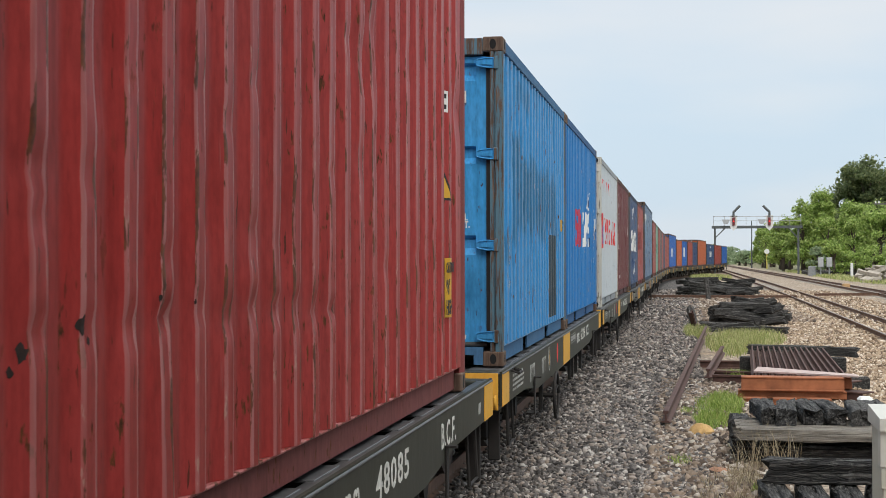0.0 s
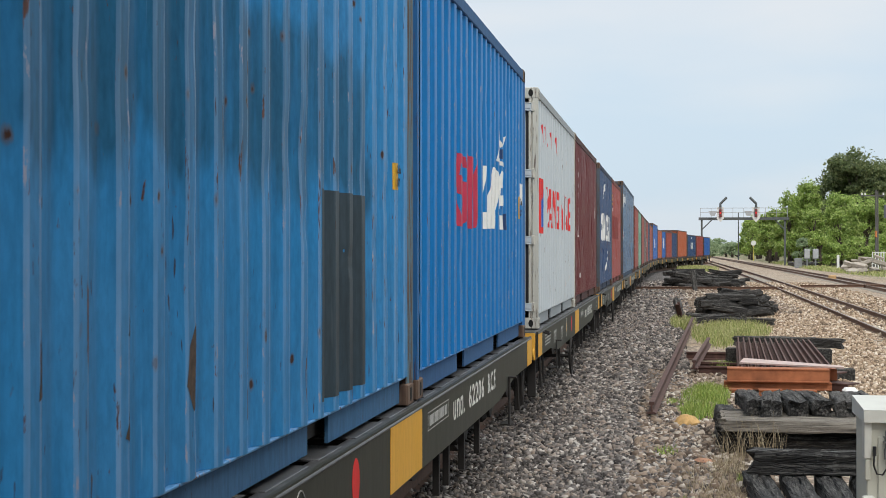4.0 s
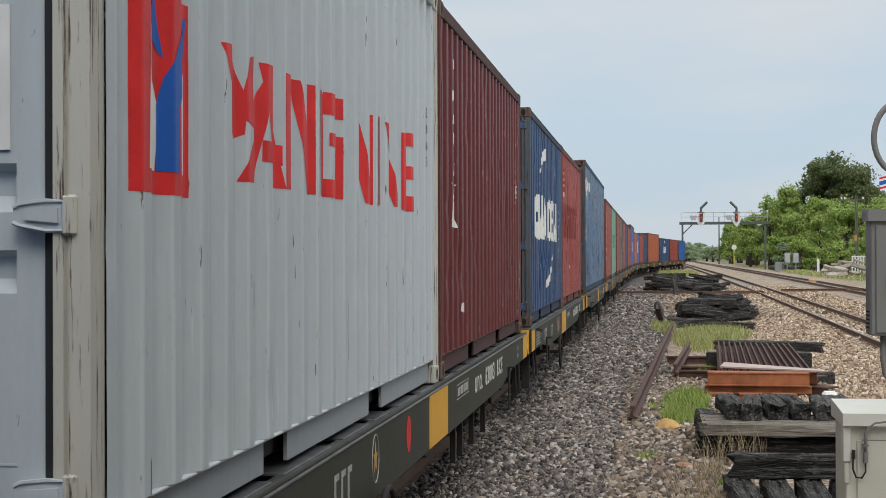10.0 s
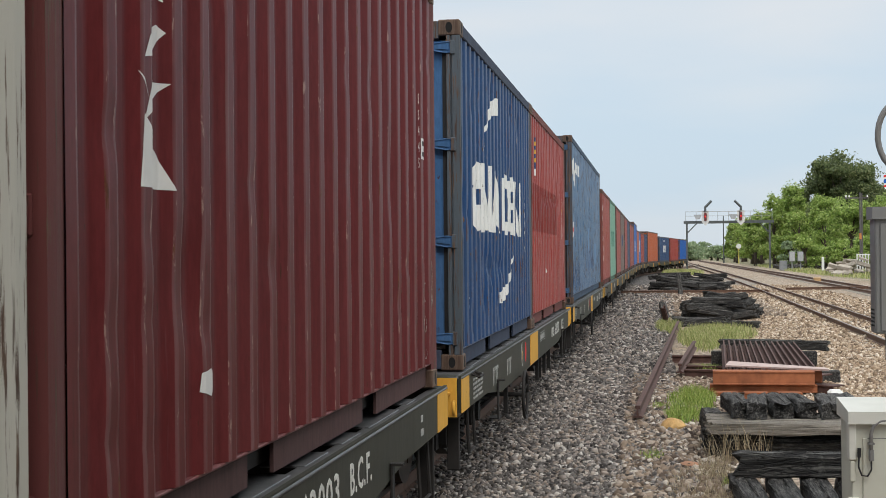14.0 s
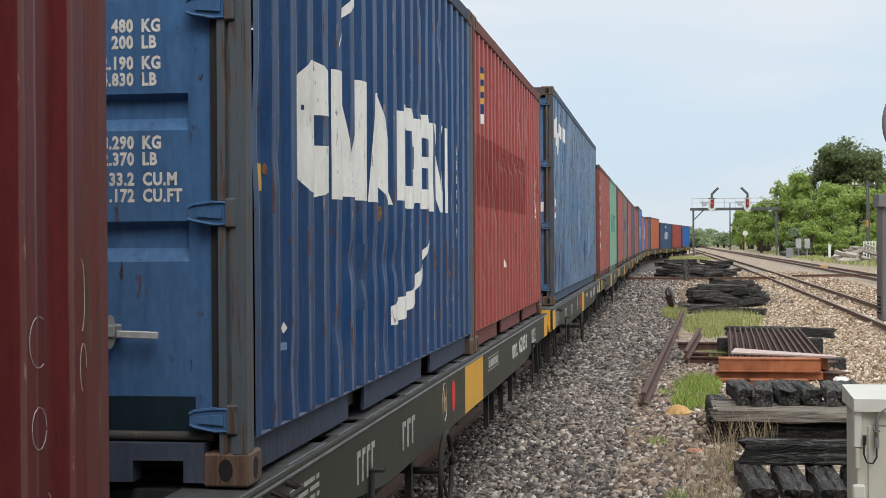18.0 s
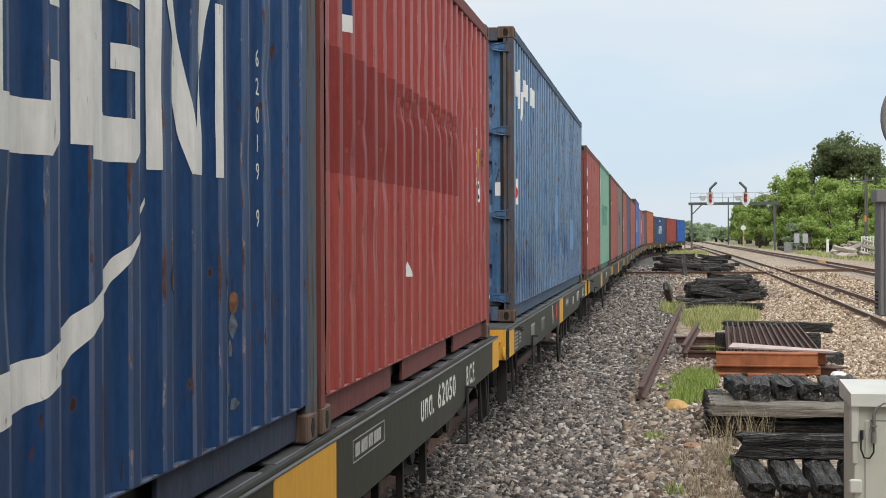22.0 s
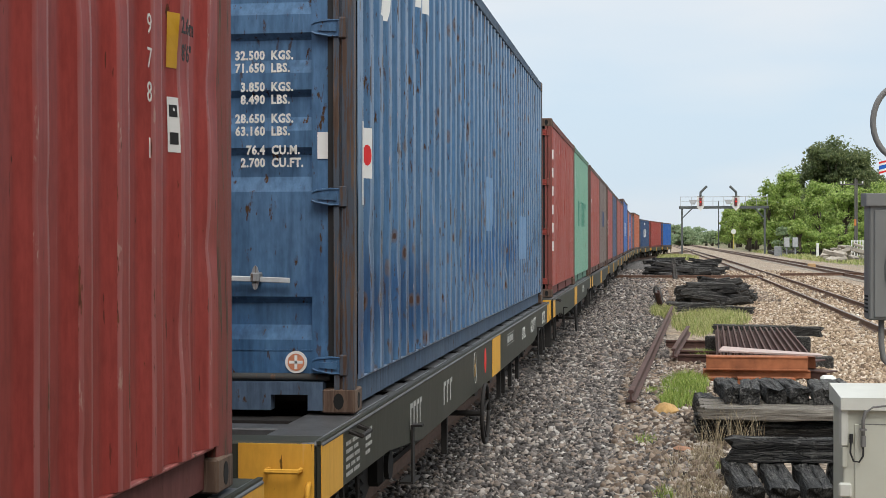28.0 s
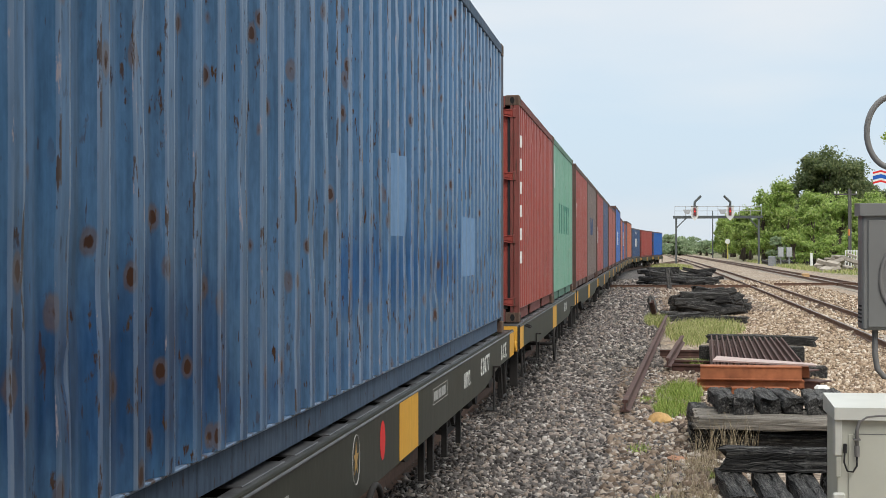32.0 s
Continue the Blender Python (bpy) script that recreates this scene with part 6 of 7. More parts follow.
# the far wagons
def far_pair(k, first, second):
    place_wagon(k, 12.8, False)
    out = []
    for (label, body, trim, h), o in zip((first, second), (-3.067, 3.067)):
        out.append(place_on(container(label, body, trim, 6.058, h, seed=k + o, near=False), k, 12.8, k + 0.1 + o))
    return out


def far_forty(k, label, body, trim, h):
    place_wagon(k, 13.4, False)
    return place_on(container(label, body, trim, 12.192, h, seed=k, near=False), k, 13.4, k)


def far_marks(c, y, n, material, z=1.2, h=0.45, w=0.35):
    painted("wordmark", c, [quad(y + i * w * 1.4, z, y + i * w * 1.4 + w, z + h, 0.06) for i in range(n)], material, "plain block wordmark")


a, b = far_pair(68.75, ("plain rust red steel container", P_RUSTRED, T_DARK, 2.591), ("brownish grey steel container", P_GREY, T_DARK, 2.591))
far_marks(a, -2.6, 1, M_WHITE, 1.5, 0.3, 0.2)
far_marks(b, -1.2, 4, P_DKBLUE)
a, b = far_pair(82.05, ("brick red steel freight container", P_BRICK, T_DARK, 2.591), ("plain dark grey steel container", P_DKBLUE, T_DARK, 2.591))
far_marks(a, -2.5, 1, M_WHITE, 1.0, 0.5, 0.2)
a, b = far_pair(95.35, ("plain rust red steel container", P_RUSTRED, T_DARK, 2.591), ("plain rust red steel container", P_RUSTRED, T_DARK, 2.591))
c = far_forty(109.05, "tall cobalt blue forty-foot container", P_COBALT, T_DARK, 2.896)
far_marks(c, -2.5, 2, M_WHITE, 1.0, 0.7, 0.9)
a, b = far_pair(122.25, ("plain orange steel container", P_ORANGE, T_DARK, 2.591), ("light blue steel container with white emblem", P_COBALT, T_DARK, 2.591))
far_marks(b, -1.2, 2, M_WHITE, 1.0, 0.9, 0.8)
a, b = far_pair(135.25, ("plain rust red steel container", P_RUSTRED, T_DARK, 2.591), ("plain dark blue steel container", P_DKBLUE, T_DARK, 2.591))
far_forty(148.55, "tall orange forty-foot container", P_ORANGE, T_DARK, 2.896)
c = far_forty(162.70, "navy forty-foot container with white emblem", P_NAVY, T_NAVY, 2.591)
far_marks(c, -1.6, 3, M_WHITE, 1.0, 0.7, 0.8)
far_marks(c, -1.0, 1, M_WHITE, 2.1, 0.2, 1.2)
far_forty(176.85, "brick red forty-foot container", P_BRICK, T_BRICK, 2.591)
far_forty(191.05, "cobalt blue forty-foot container at the train's tail", P_COBALT, T_DARK, 2.591)


def motions():
    """The train rolls towards the camera and slows down; every wheelset turns with it."""
    times = [i * 0.5 for i in range(65)]
    for ob, k, z, half, wheels, shift in TRAIN:
        rows = []
        for t in times:
            s = k + travelled(t)
            (xa, ya), (xb, yb) = on_siding(s - half), on_siding(s + half)
            head = math.atan2(xb - xa, yb - ya)
            cx, cy = (xa + xb) / 2, (ya + yb) / 2
            rows.append((t, pose(cx + shift * math.sin(head), cy + shift * math.cos(head), RAIL_Z + z, 0, 0, -math.degrees(head))))
        walk(ob, rows)
        if wheels is None or k > 100:
            continue
        for ws in wheels.children:
            if ws.get("turns"):
                at = ws.matrix_basis.translation.copy()
                walk(ws, [(i * 0.2, pose(at.x, at.y, at.z, -math.degrees(travelled(i * 0.2) / WHEEL_R))) for i in range(161)])
                del ws["turns"]

# ---- beside the siding: old sleepers, scrap rails, signal cases ----
def log_mesh(length, w, h, seed):
    """A worn timber sleeper along y: cracked, with ragged ends."""
    g = Geo()
    ny, prof = 9, []
    r = random.Random(seed)
    for k, (u, v) in enumerate([(-.5, -.42), (-.42, -.5), (.42, -.5), (.5, -.42), (.5, .0), (.49, .40), (.40, .5), (.12, .49), (.05, .43), (-.02, .49), (-.40, .5), (-.5, .40), (-.5, .0)]):
        prof.append((u, v))
    n = len(prof)
    for j in range(ny):
        y = -length / 2 + length * j / (ny - 1)
        for k, (u, v) in enumerate(prof):
            e = 0.05 if j in (0, ny - 1) else 0.0
            jx = 0.022 * noise.noise((k * 1.3, y * 3.0, seed)) + r.uniform(-.006, .006)
            jz = 0.022 * noise.noise((k * 1.3 + 7, y * 3.0, seed)) + r.uniform(-.006, .006)
            g.v.append((u * w + jx, y + (r.uniform(-e, e)), v * h + jz + h / 2))
    for j in range(ny - 1):
        g.f += [(j * n + k, j * n + (k + 1) % n, (j + 1) * n + (k + 1) % n, (j + 1) * n + k) for k in range(n)]
    for j, rev in ((0, 1), (ny - 1, 0)):
        c = len(g.v)
        ring = [j * n + k for k in range(n)]
        mid = Vector((0, 0, 0))
        for i in ring:
            mid += Vector(g.v[i])
        mid /= n
        g.v.append((mid.x, mid.y + (0.03 if j == 0 else -0.03), mid.z))
        g.f += [(ring[k], ring[(k + 1) % n], c) if not rev else (ring[(k + 1) % n], ring[k], c) for k in range(n)]
    return g.mesh("sleeper", M_WOOD)


PLANK = log_mesh(2.0, 0.24, 0.115, 40)
LOGS = [log_mesh(2.0, 0.21, 0.19, s) for s in range(5)] + [log_mesh(1.5, 0.20, 0.18, s + 20) for s in range(4)] + [log_mesh(1.05, 0.195, 0.155, s + 30) for s in range(4)]
SLEEPER_LABELS = ("charred black timber sleeper in a pile", "weathered grey-black timber sleeper in a pile")


def old_sleeper(x, y, z, yaw=0.0, tilt=0.0, roll=0.0, short=False, material=None, which=None):
    r = random.Random(int(x * 977 + y * 131 + z * 53))
    me = LOGS[which] if which is not None else (LOGS[5 + r.randrange(4)] if short else LOGS[r.randrange(5)])
    ob = new("timber_sleeper", me)
    ob.matrix_basis = pose(x, y, z, tilt, roll, yaw)
    if material:
        ob.data = me.copy()
        ob.data.materials[0] = material
    return tagged(ob, "pale grey weathered timber in the sleeper pile" if material else SLEEPER_LABELS[r.randrange(2)], "railway sleeper", "old sleepers in piles")


# the near pile, two heaps
for i, x in enumerate((0.72, 0.99, 1.26, 1.52)):
    old_sleeper(x, 11.55, 0.0, (2, 0, -1, -3)[i], short=True)
old_sleeper(1.64, 12.05, 0.185, 91, which=1)
for z, y in ((0.0, 14.25), (0.0, 14.6), (0.0, 15.0)):
    old_sleeper(1.52, y, z, 90 + (y - 14.5) * 4)
for yy, turn in ((14.12, 90.5), (14.40, 89.6), (14.68, 90.2)):
    plank = tagged(new("pale_timber", PLANK.copy()), "pale grey weathered timber in the sleeper pile", "timber", "pale timbers in the pile")
    plank.data.materials[0] = M_WOODPALE
    plank.matrix_basis = pose(1.50, yy, 0.272, 0, 0, turn)
old_sleeper(1.46, 14.45, 0.10, 90.5)
old_sleeper(1.55, 14.9, 0.195, 88)
for i, x in enumerate((0.80, 1.00, 1.21, 1.42, 1.70, 1.90)):
    old_sleeper(x, 14.88 + (0.03, -0.04, 0.0, 0.05, -0.02, 0.03)[i], 0.388, (3, -4, 1.5, 4, -3, 3)[i], which=9 + i % 4)
for z in (0.0, 0.17):
    old_sleeper(0.60, 15.0, z, 3, short=True)

def block_pile(x0, x1, y, layers, seed, yaw=90):
    """A loose, slumped heap of old sleepers lying every way."""
    r = random.Random(seed)
    for k in range(layers):
        n = max(2, 5 - k)
        for i in range(n):
            old_sleeper(r.uniform(x0 + 0.7, max(x0 + 0.75, x1 - 0.7)), y + i * 0.34 + r.uniform(-.15, .15) + k * 0.18, k * 0.165, yaw + r.uniform(-50, 50), r.uniform(-9, 9), r.uniform(-25, 25), r.random() < 0.5)


block_pile(0.10, 2.3, 40.0, 1, 1)
block_pile(0.6, 2.9, 43.6, 4, 2)
block_pile(0.9, 3.2, 45.6, 4, 3)
block_pile(1.1, 3.0, 47.5, 3, 4)
block_pile(0.4, 3.6, 74.0, 3, 7)
block_pile(-0.3, 3.0, 77.0, 5, 8)
block_pile(1.0, 4.2, 81.0, 5, 9)
block_pile(-0.3, 2.4, 88.0, 5, 10)
block_pile(0.5, 3.4, 92.0, 4, 11)
old_sleeper(1.10, 71.0, 0.30, 12, 64, short=True)
old_sleeper(0.25, 41.6, 0.10, 8, 30, short=True)
for x, y in ((1.95, 39.0), (2.45, 28.0), (1.95, 28.3)):
    old_sleeper(x, y, 0.02 if y > 35 else 0.16, 75, short=True)


def rail_piece(name_label, p, q, material=M_RAIL_OLD, lean=0.0):
    p, q = Vector(p), Vector(q)
    d = q - p
    g = Geo().prism(rail_profile(), "y", 0, d.length)
    ob = thing("scrap_rail", name_label, "scrap rail", "scrap rails", geo=g, material=material)
    y = d.normalized()
    x = y.cross(Vector((0, 0, 1))).normalized()
    ob.matrix_basis = Matrix.Translation(p) @ Matrix((x, y, x.cross(y))).transposed().to_4x4() @ pose(0, 0, 0, 0, lean, 0)
    return ob


rail_piece("long brown rusty rail lying on the ballast", (-0.22, 17.2, 0.07), (0.56, 38.4, 0.10))
rail_piece("brown rusty rail lying across the stones", (0.28, 26.4, 0.03), (1.9, 26.2, 0.04))
rail_piece("brown rusty rail lying across the stones", (0.40, 24.2, 0.02), (1.6, 23.7, 0.03))
rail_piece("brown rusty rail lying across the stones", (0.44, 23.3, 0.02), (1.3, 23.1, 0.03))
rail_piece("short rusty rail propped on other rails", (0.36, 23.0, 0.13), (0.72, 28.4, 0.17))
rail_piece("dark rail lying across to the main line", (-1.75, 71.8, 0.06), (5.4, 72.2, 0.06), M_RAIL)
rail_piece("dark rail end lying beside the main line", (6.6, 76.5, 0.06), (11.0, 78.5, 0.05), M_RAIL)
rail_piece("rusty rail standing on end among the grass", (0.28, 40.5, 0.0), (0.16, 40.2, 0.50))


def scrap_beam(x0, x1, y0, y1, z0, z1, label, material=M_RUSTBEAM, yaw=0.0):
    g = Geo().box(-(x1 - x0) / 2, (x1 - x0) / 2, -(y1 - y0) / 2, (y1 - y0) / 2, 0, 0.022, 0.004)
    h = z1 - z0
    g.box(-(x1 - x0) / 2, (x1 - x0) / 2, -(y1 - y0) / 2, (y1 - y0) / 2, h - 0.022, h, 0.004)
    g.box(-(x1 - x0) / 2, (x1 - x0) / 2, -(y1 - y0) / 2 + 0.012, -(y1 - y0) / 2 + 0.03, 0.02, h - 0.02)
    return thing("steel_beam", label, "scrap beam", "rusty steel beams", geo=g, material=material, m=pose((x0 + x1) / 2, (y0 + y1) / 2, z0, 0, 0, yaw))


scrap_beam(0.78, 2.16, 20.45, 20.75, 0.17, 0.36, "orange rusty steel beam on a scrap pile", yaw=-1.5)
scrap_beam(0.80, 2.30, 20.85, 21.10, 0.17, 0.33, "orange rusty steel beam on a scrap pile", yaw=1.0)
scrap_beam(0.74, 2.20, 20.52, 20.78, 0.06, 0.168, "brown rusty steel beam under others", yaw=-2.0)
for x in (0.95, 1.35, 1.80):
    scrap_beam(x - 0.16, x + 0.16, 20.2, 20.4, 0.0, 0.09, "short block of orange rusty steel", yaw=x * 9 - 12)
scrap_beam(2.05, 2.55, 20.6, 20.9, 0.0, 0.16, "brown rusty steel offcut", M_RAIL_OLD, -40)
scrap_beam(2.0, 2.45, 21.2, 21.5, 0.0, 0.26, "brown rusty steel offcut", M_RAIL_OLD, -35)
thing("pale_plank", "pale pinkish board lying on the scrap pile", "board",
      geo=Geo().prism([(0.98, 21.25), (2.36, 20.55), (2.36, 20.85), (1.08, 22.1)], "z", 0.362, 0.384), material=M_PALE)
thing("white_scrap_block", "white painted broken block beside the cabinet", "rubble",
      geo=Geo().box(1.95, 2.12, 17.0, 17.2, 0.0, 0.42, 0.03), material=M_WHITE)
for i in range(14):
    p, q = Vector((1.02 + i * 0.100, 21.9, 0.20)), Vector((1.20 + i * 0.103 - 0.012 * i, 26.6 - i * 0.04, 0.33))
    g = Geo().prism([(-0.045, 0), (0.045, 0), (0.012, 0.03), (0.012, 0.10), (-0.012, 0.10), (-0.012, 0.03)], "y", 0, (q - p).length)
    d = (q - p).normalized()
    x = d.cross(Vector((0, 0, 1))).normalized()
    thing("steel_bar", "dark brown steel section laid side by side", "scrap bar", "row of steel sections", geo=g, material=M_RAIL_OLD,
          m=Matrix.Translation(p) @ Matrix((x, d, x.cross(d))).transposed().to_4x4())
for yy, zz in ((22.6, 0.0), (25.8, 0.0)):
    thing("support_timber", "dark timber bearer under the steel sections", "timber", geo=Geo().box(0.95, 2.75, yy - 0.1, yy + 0.1, zz, 0.21 if yy < 24 else 0.29, 0.02), material=M_WOOD)


def stone(x, y, z, r, material, label, name="loose_stone", flat=0.7):
    b = bmesh.new()
    bmesh.ops.create_icosphere(b, subdivisions=2, radius=r)
    for v in b.verts:
        v.co *= 1 + 0.35 * noise.noise(v.co * (2.2 / r) * 0.5 + Vector((x * 3, y, z)))
        v.co.z *= flat
    me = bpy.data.meshes.new(name)
    b.to_mesh(me)
    b.free()
    me.materials.append(material)
    ob = new(name, me)
    ob.matrix_basis = pose(x, y, z)
    return tagged(ob, label, "stone")


stone(0.17, 16.5, 0.06, 0.14, plain("ochre_stone", (0.48, 0.30, 0.12), 0.9, spread=0.3, scale=12, bump=0.7), "large ochre stone at the grass edge")
stone(0.32, 13.6, 0.03, 0.11, plain("reddish_stone", (0.34, 0.18, 0.11), 0.9, spread=0.3, scale=12, bump=0.7), "flat reddish stone in dry grass", flat=0.4)


def relay_cabinet():
    """The low cream cabinet beside the sleeper pile."""
    cab = thing("signal_cabinet", "cream-grey steel signalling cabinet with pale lid", "cabinet")
    x0, x1, y0, y1 = 1.25, 2.15, 9.62, 10.14
    part("body", Geo().box(x0, x1, y0, y1, 0.0, 0.90, 0.008), M_CABINET, cab)
    part("lid", Geo().prism([(y0 - 0.05, 0.895), (y1 + 0.05, 0.895), (y1 + 0.05, 1.01), (y0 - 0.05, 0.975)], "x", x0 - 0.022, x1 + 0.03), M_CABTOP, cab, "pale sloping lid")
    part("corner_strip", Geo().box(x0 - 0.018, x0 + 0.030, y0 - 0.022, y0 + 0.09, 0.66, 0.96, 0.006), M_CABTOP, cab)
    part("corner_strip", Geo().box(x0 - 0.010, x0 + 0.024, y0 - 0.016, y0 + 0.05, 0.52, 0.655, 0.006), M_CABINET, cab)
    dr = part("door", Geo().box(x0 + 0.07, x1 - 0.05, y0 - 0.012, y0 + 0.006, 0.05, 0.80, 0.004), M_CABINET, cab)
    part("seam", Geo().box(x0 + 0.10, x1 - 0.05, y0 - 0.0135, y0 - 0.0115, 0.798, 0.804), M_CONDUIT, dr)
    part("hinge_plate", Geo().box(x0 - 0.03, x0 + 0.05, y0 - 0.03, y0 + 0.01, 0.33, 0.42, 0.01).moved(Matrix.Translation((0, 0, 0))), M_CABTOP, cab)
    part("conduit", Geo().tube([(x0 + 0.12, y0 - 0.04, 0.70), (x0 + 0.12, y0 - 0.04, 0.83), (x0 + 0.135, y0 - 0.04, 0.885), (x0 + 0.18, y0 - 0.04, 0.915), (x0 + 0.26, y0 - 0.04, 0.925), (x1, y0 - 0.04, 0.925)], 0.012, 10), M_CONDUIT, cab, "grey conduit bend", True)
    part("coupling", Geo().cyl((x0 + 0.12, y0 - 0.04, 0.66), (x0 + 0.12, y0 - 0.04, 0.73), 0.017, 10), M_CONDUIT, cab)
    part("clamp", Geo().box(x0 + 0.10, x0 + 0.14, y0 - 0.055, y0 - 0.005, 0.765, 0.775), M_CONDUIT, cab)
    part("cable", Geo().tube([(x0 + 0.045, y0 - 0.03, 0.70), (x0 + 0.04, y0 - 0.035, 0.62), (x0 + 0.06, y0 - 0.035, 0.565), (x0 + 0.095, y0 - 0.035, 0.56), (x0 + 0.12, y0 - 0.035, 0.60), (x0 + 0.12, y0 - 0.035, 0.67)], 0.006, 6), M_BLACK, cab, "thin black cable loop", True)
    part("cable_gland", Geo().cyl((x0 + 0.046, y0 - 0.03, 0.68), (x0 + 0.046, y0 - 0.03, 0.74), 0.012, 8), M_BLACK, cab)


relay_cabinet()


def signal_case():
    """A grey case on a post, with conduits."""
    cs = thing("signal_case", "grey steel equipment case on a post with conduits", "equipment case")
    x0, x1, y0, y1, z0, z1 = 1.545, 2.07, 10.55, 10.79, 1.42, 2.25
    part("body", Geo().box(x0, x1, y0, y1, z0, z1, 0.012), M_GREYBOX, cs)
    part("hood", Geo().prism([(y0 - 0.03, z1 - 0.02), (y1 + 0.02, z1 - 0.02), (y1 + 0.02, z1 + 0.075), (y0 - 0.03, z1 + 0.065)], "x", x0 - 0.02, x1 + 0.02), M_GREYBOX, cs)
    dr = part("door", Geo().box(x0 + 0.035, x1 - 0.03, y0 - 0.014, y0 + 0.004, z0 + 0.02, z1 - 0.05, 0.006), M_GREYBOX, cs)
    part("round_cover", Geo().tube([(x0 + 0.25 + 0.13 * math.cos(a), y0 - 0.02, z0 + 0.36 + 0.22 * math.sin(a)) for a in np.linspace(0, 2 * math.pi, 25)], 0.016, 8), M_CONDUIT, dr, smooth=True)
    # Slots are near-black bars, their inner shade put into the colour.
    for k in range(5):
        part("vent_slot", Geo().box(x0 - 0.004, x0 + 0.004, y0 + 0.05, y1 - 0.05, z0 + 0.05 + k * 0.028, z0 + 0.062 + k * 0.028), M_VOID_SHADE, cs)
    part("post", Geo().cyl((1.98, y1 + 0.07, 0), (1.98, y1 + 0.07, 2.6), 0.055, 14), M_GREYBOX, cs, smooth=True)
    for z in (1.55, 2.1):
        part("bracket", Geo().box(1.90, 2.06, y1 - 0.01, y1 + 0.14, z, z + 0.05), M_GREYBOX, cs)
    part("conduit", Geo().tube([(x0 + 0.10, y0 + 0.1, z0 + 0.01), (x0 + 0.10, y0 + 0.1, z0 - 0.18), (x0 + 0.115, y0 + 0.1, z0 - 0.28), (x0 + 0.16, y0 + 0.1, z0 - 0.335), (x0 + 0.24, y0 + 0.1, z0 - 0.35), (x0 + 0.36, y0 + 0.12, z0 - 0.33)], 0.021, 10), M_CONDUIT, cs, "grey flexible conduit", True)
    pts = []
    for k in range(25):
        a = radians(300 - k * 11.5)
        pts.append((1.545 + 0.24 + 0.19 * math.cos(a) * (1.0 if k > 4 else 0.9), 10.7, 2.83 + 0.26 * math.sin(a)))
    pts = [(1.545 + 0.42, 10.7, 2.24), (1.545 + 0.37, 10.7, 2.50)] + pts + [(1.98, 10.86, 2.62)]
    part("conduit_loop", Geo().tube(pts, 0.022, 10), M_CONDUIT, cs, "grey flexible conduit loop", True)


signal_case()


# ---- the signal gantry ----
def gantry():
    y = 190.0
    ga = thing("signal_gantry", "dark steel signal gantry with walkway over two tracks", "signal gantry")
    part("leg", Geo().box(3.78, 4.02, y - 0.12, y + 0.12, 0, 6.1), M_GANTRY, ga)
    part("leg", Geo().box(14.28, 14.52, y - 0.12, y + 0.12, 0, 6.1), M_GANTRY, ga)
    part("beam", Geo().box(3.5, 14.9, y - 0.25, y + 0.25, 5.85, 6.2), M_GANTRY, ga)
    for x, s in ((3.9, 1), (14.4, -1)):
        part("brace", Geo().beam((x, y, 4.6), (x + s * 1.3, y, 5.9), 0.14, 0.14), M_GANTRY, ga)
    rl = part("railing", Geo().box(3.7, 14.7, y - 0.5, y - 0.45, 7.35, 7.42).box(3.7, 14.7, y - 0.5, y - 0.45, 6.8, 6.85), M_GANTRY_L, ga, "pale walkway railing")
    for i in range(9):
        x = 3.72 + i * 1.37
        part("railing_post", Geo().box(x - 0.03, x + 0.03, y - 0.5, y - 0.44, 6.2, 7.4), M_GANTRY_L, rl)
    red = plain("red_lamp", (0.6, 0.02, 0.02), 0.4)
    rn = red.node_tree.nodes["Principled BSDF"]
    rn.inputs["Emission Color"].default_value, rn.inputs["Emission Strength"].default_value = (1.0, 0.03, 0.02, 1), 0.5
    for x, s in ((6.25, 1), (10.75, -1)):
        sg = part("signal_head", Geo().box(x - 0.16, x + 0.16, y - 0.75, y - 0.50, 6.2, 7.25, 0.03), plain("signal_red", (0.16, 0.035, 0.035), 0.5), ga, "red and white signal head")
        pl = [(x - 0.46, 6.05), (x - 0.46, 7.5), (x + 0.46, 7.5), (x + 0.46, 6.05), (x, 5.55)]
        part("back_plate", Geo().prism(pl, "y", y - 0.50, y - 0.46), M_WHITE, sg, "white signal back plate")
        part("red_lamp", Geo().cyl((x, y - 0.79, 6.75), (x, y - 0.76, 6.75), 0.11, 14), red, sg, "lit red lamp")
        part("pale_panel", Geo().prism([(x - 1.5, 7.0), (x - 0.45, 7.0), (x - 0.7, 6.4), (x - 1.2, 6.4)], "y", y - 0.6, y - 0.5), M_GANTRY_L, ga)
        part("indicator_tube", Geo().tube([(x, y - 0.6, 7.5), (x, y - 0.6, 7.95), (x + s * 0.8, y - 0.6, 8.75)], 0.16, 8), M_GANTRY, ga, "dark slanting route indicator")


gantry()


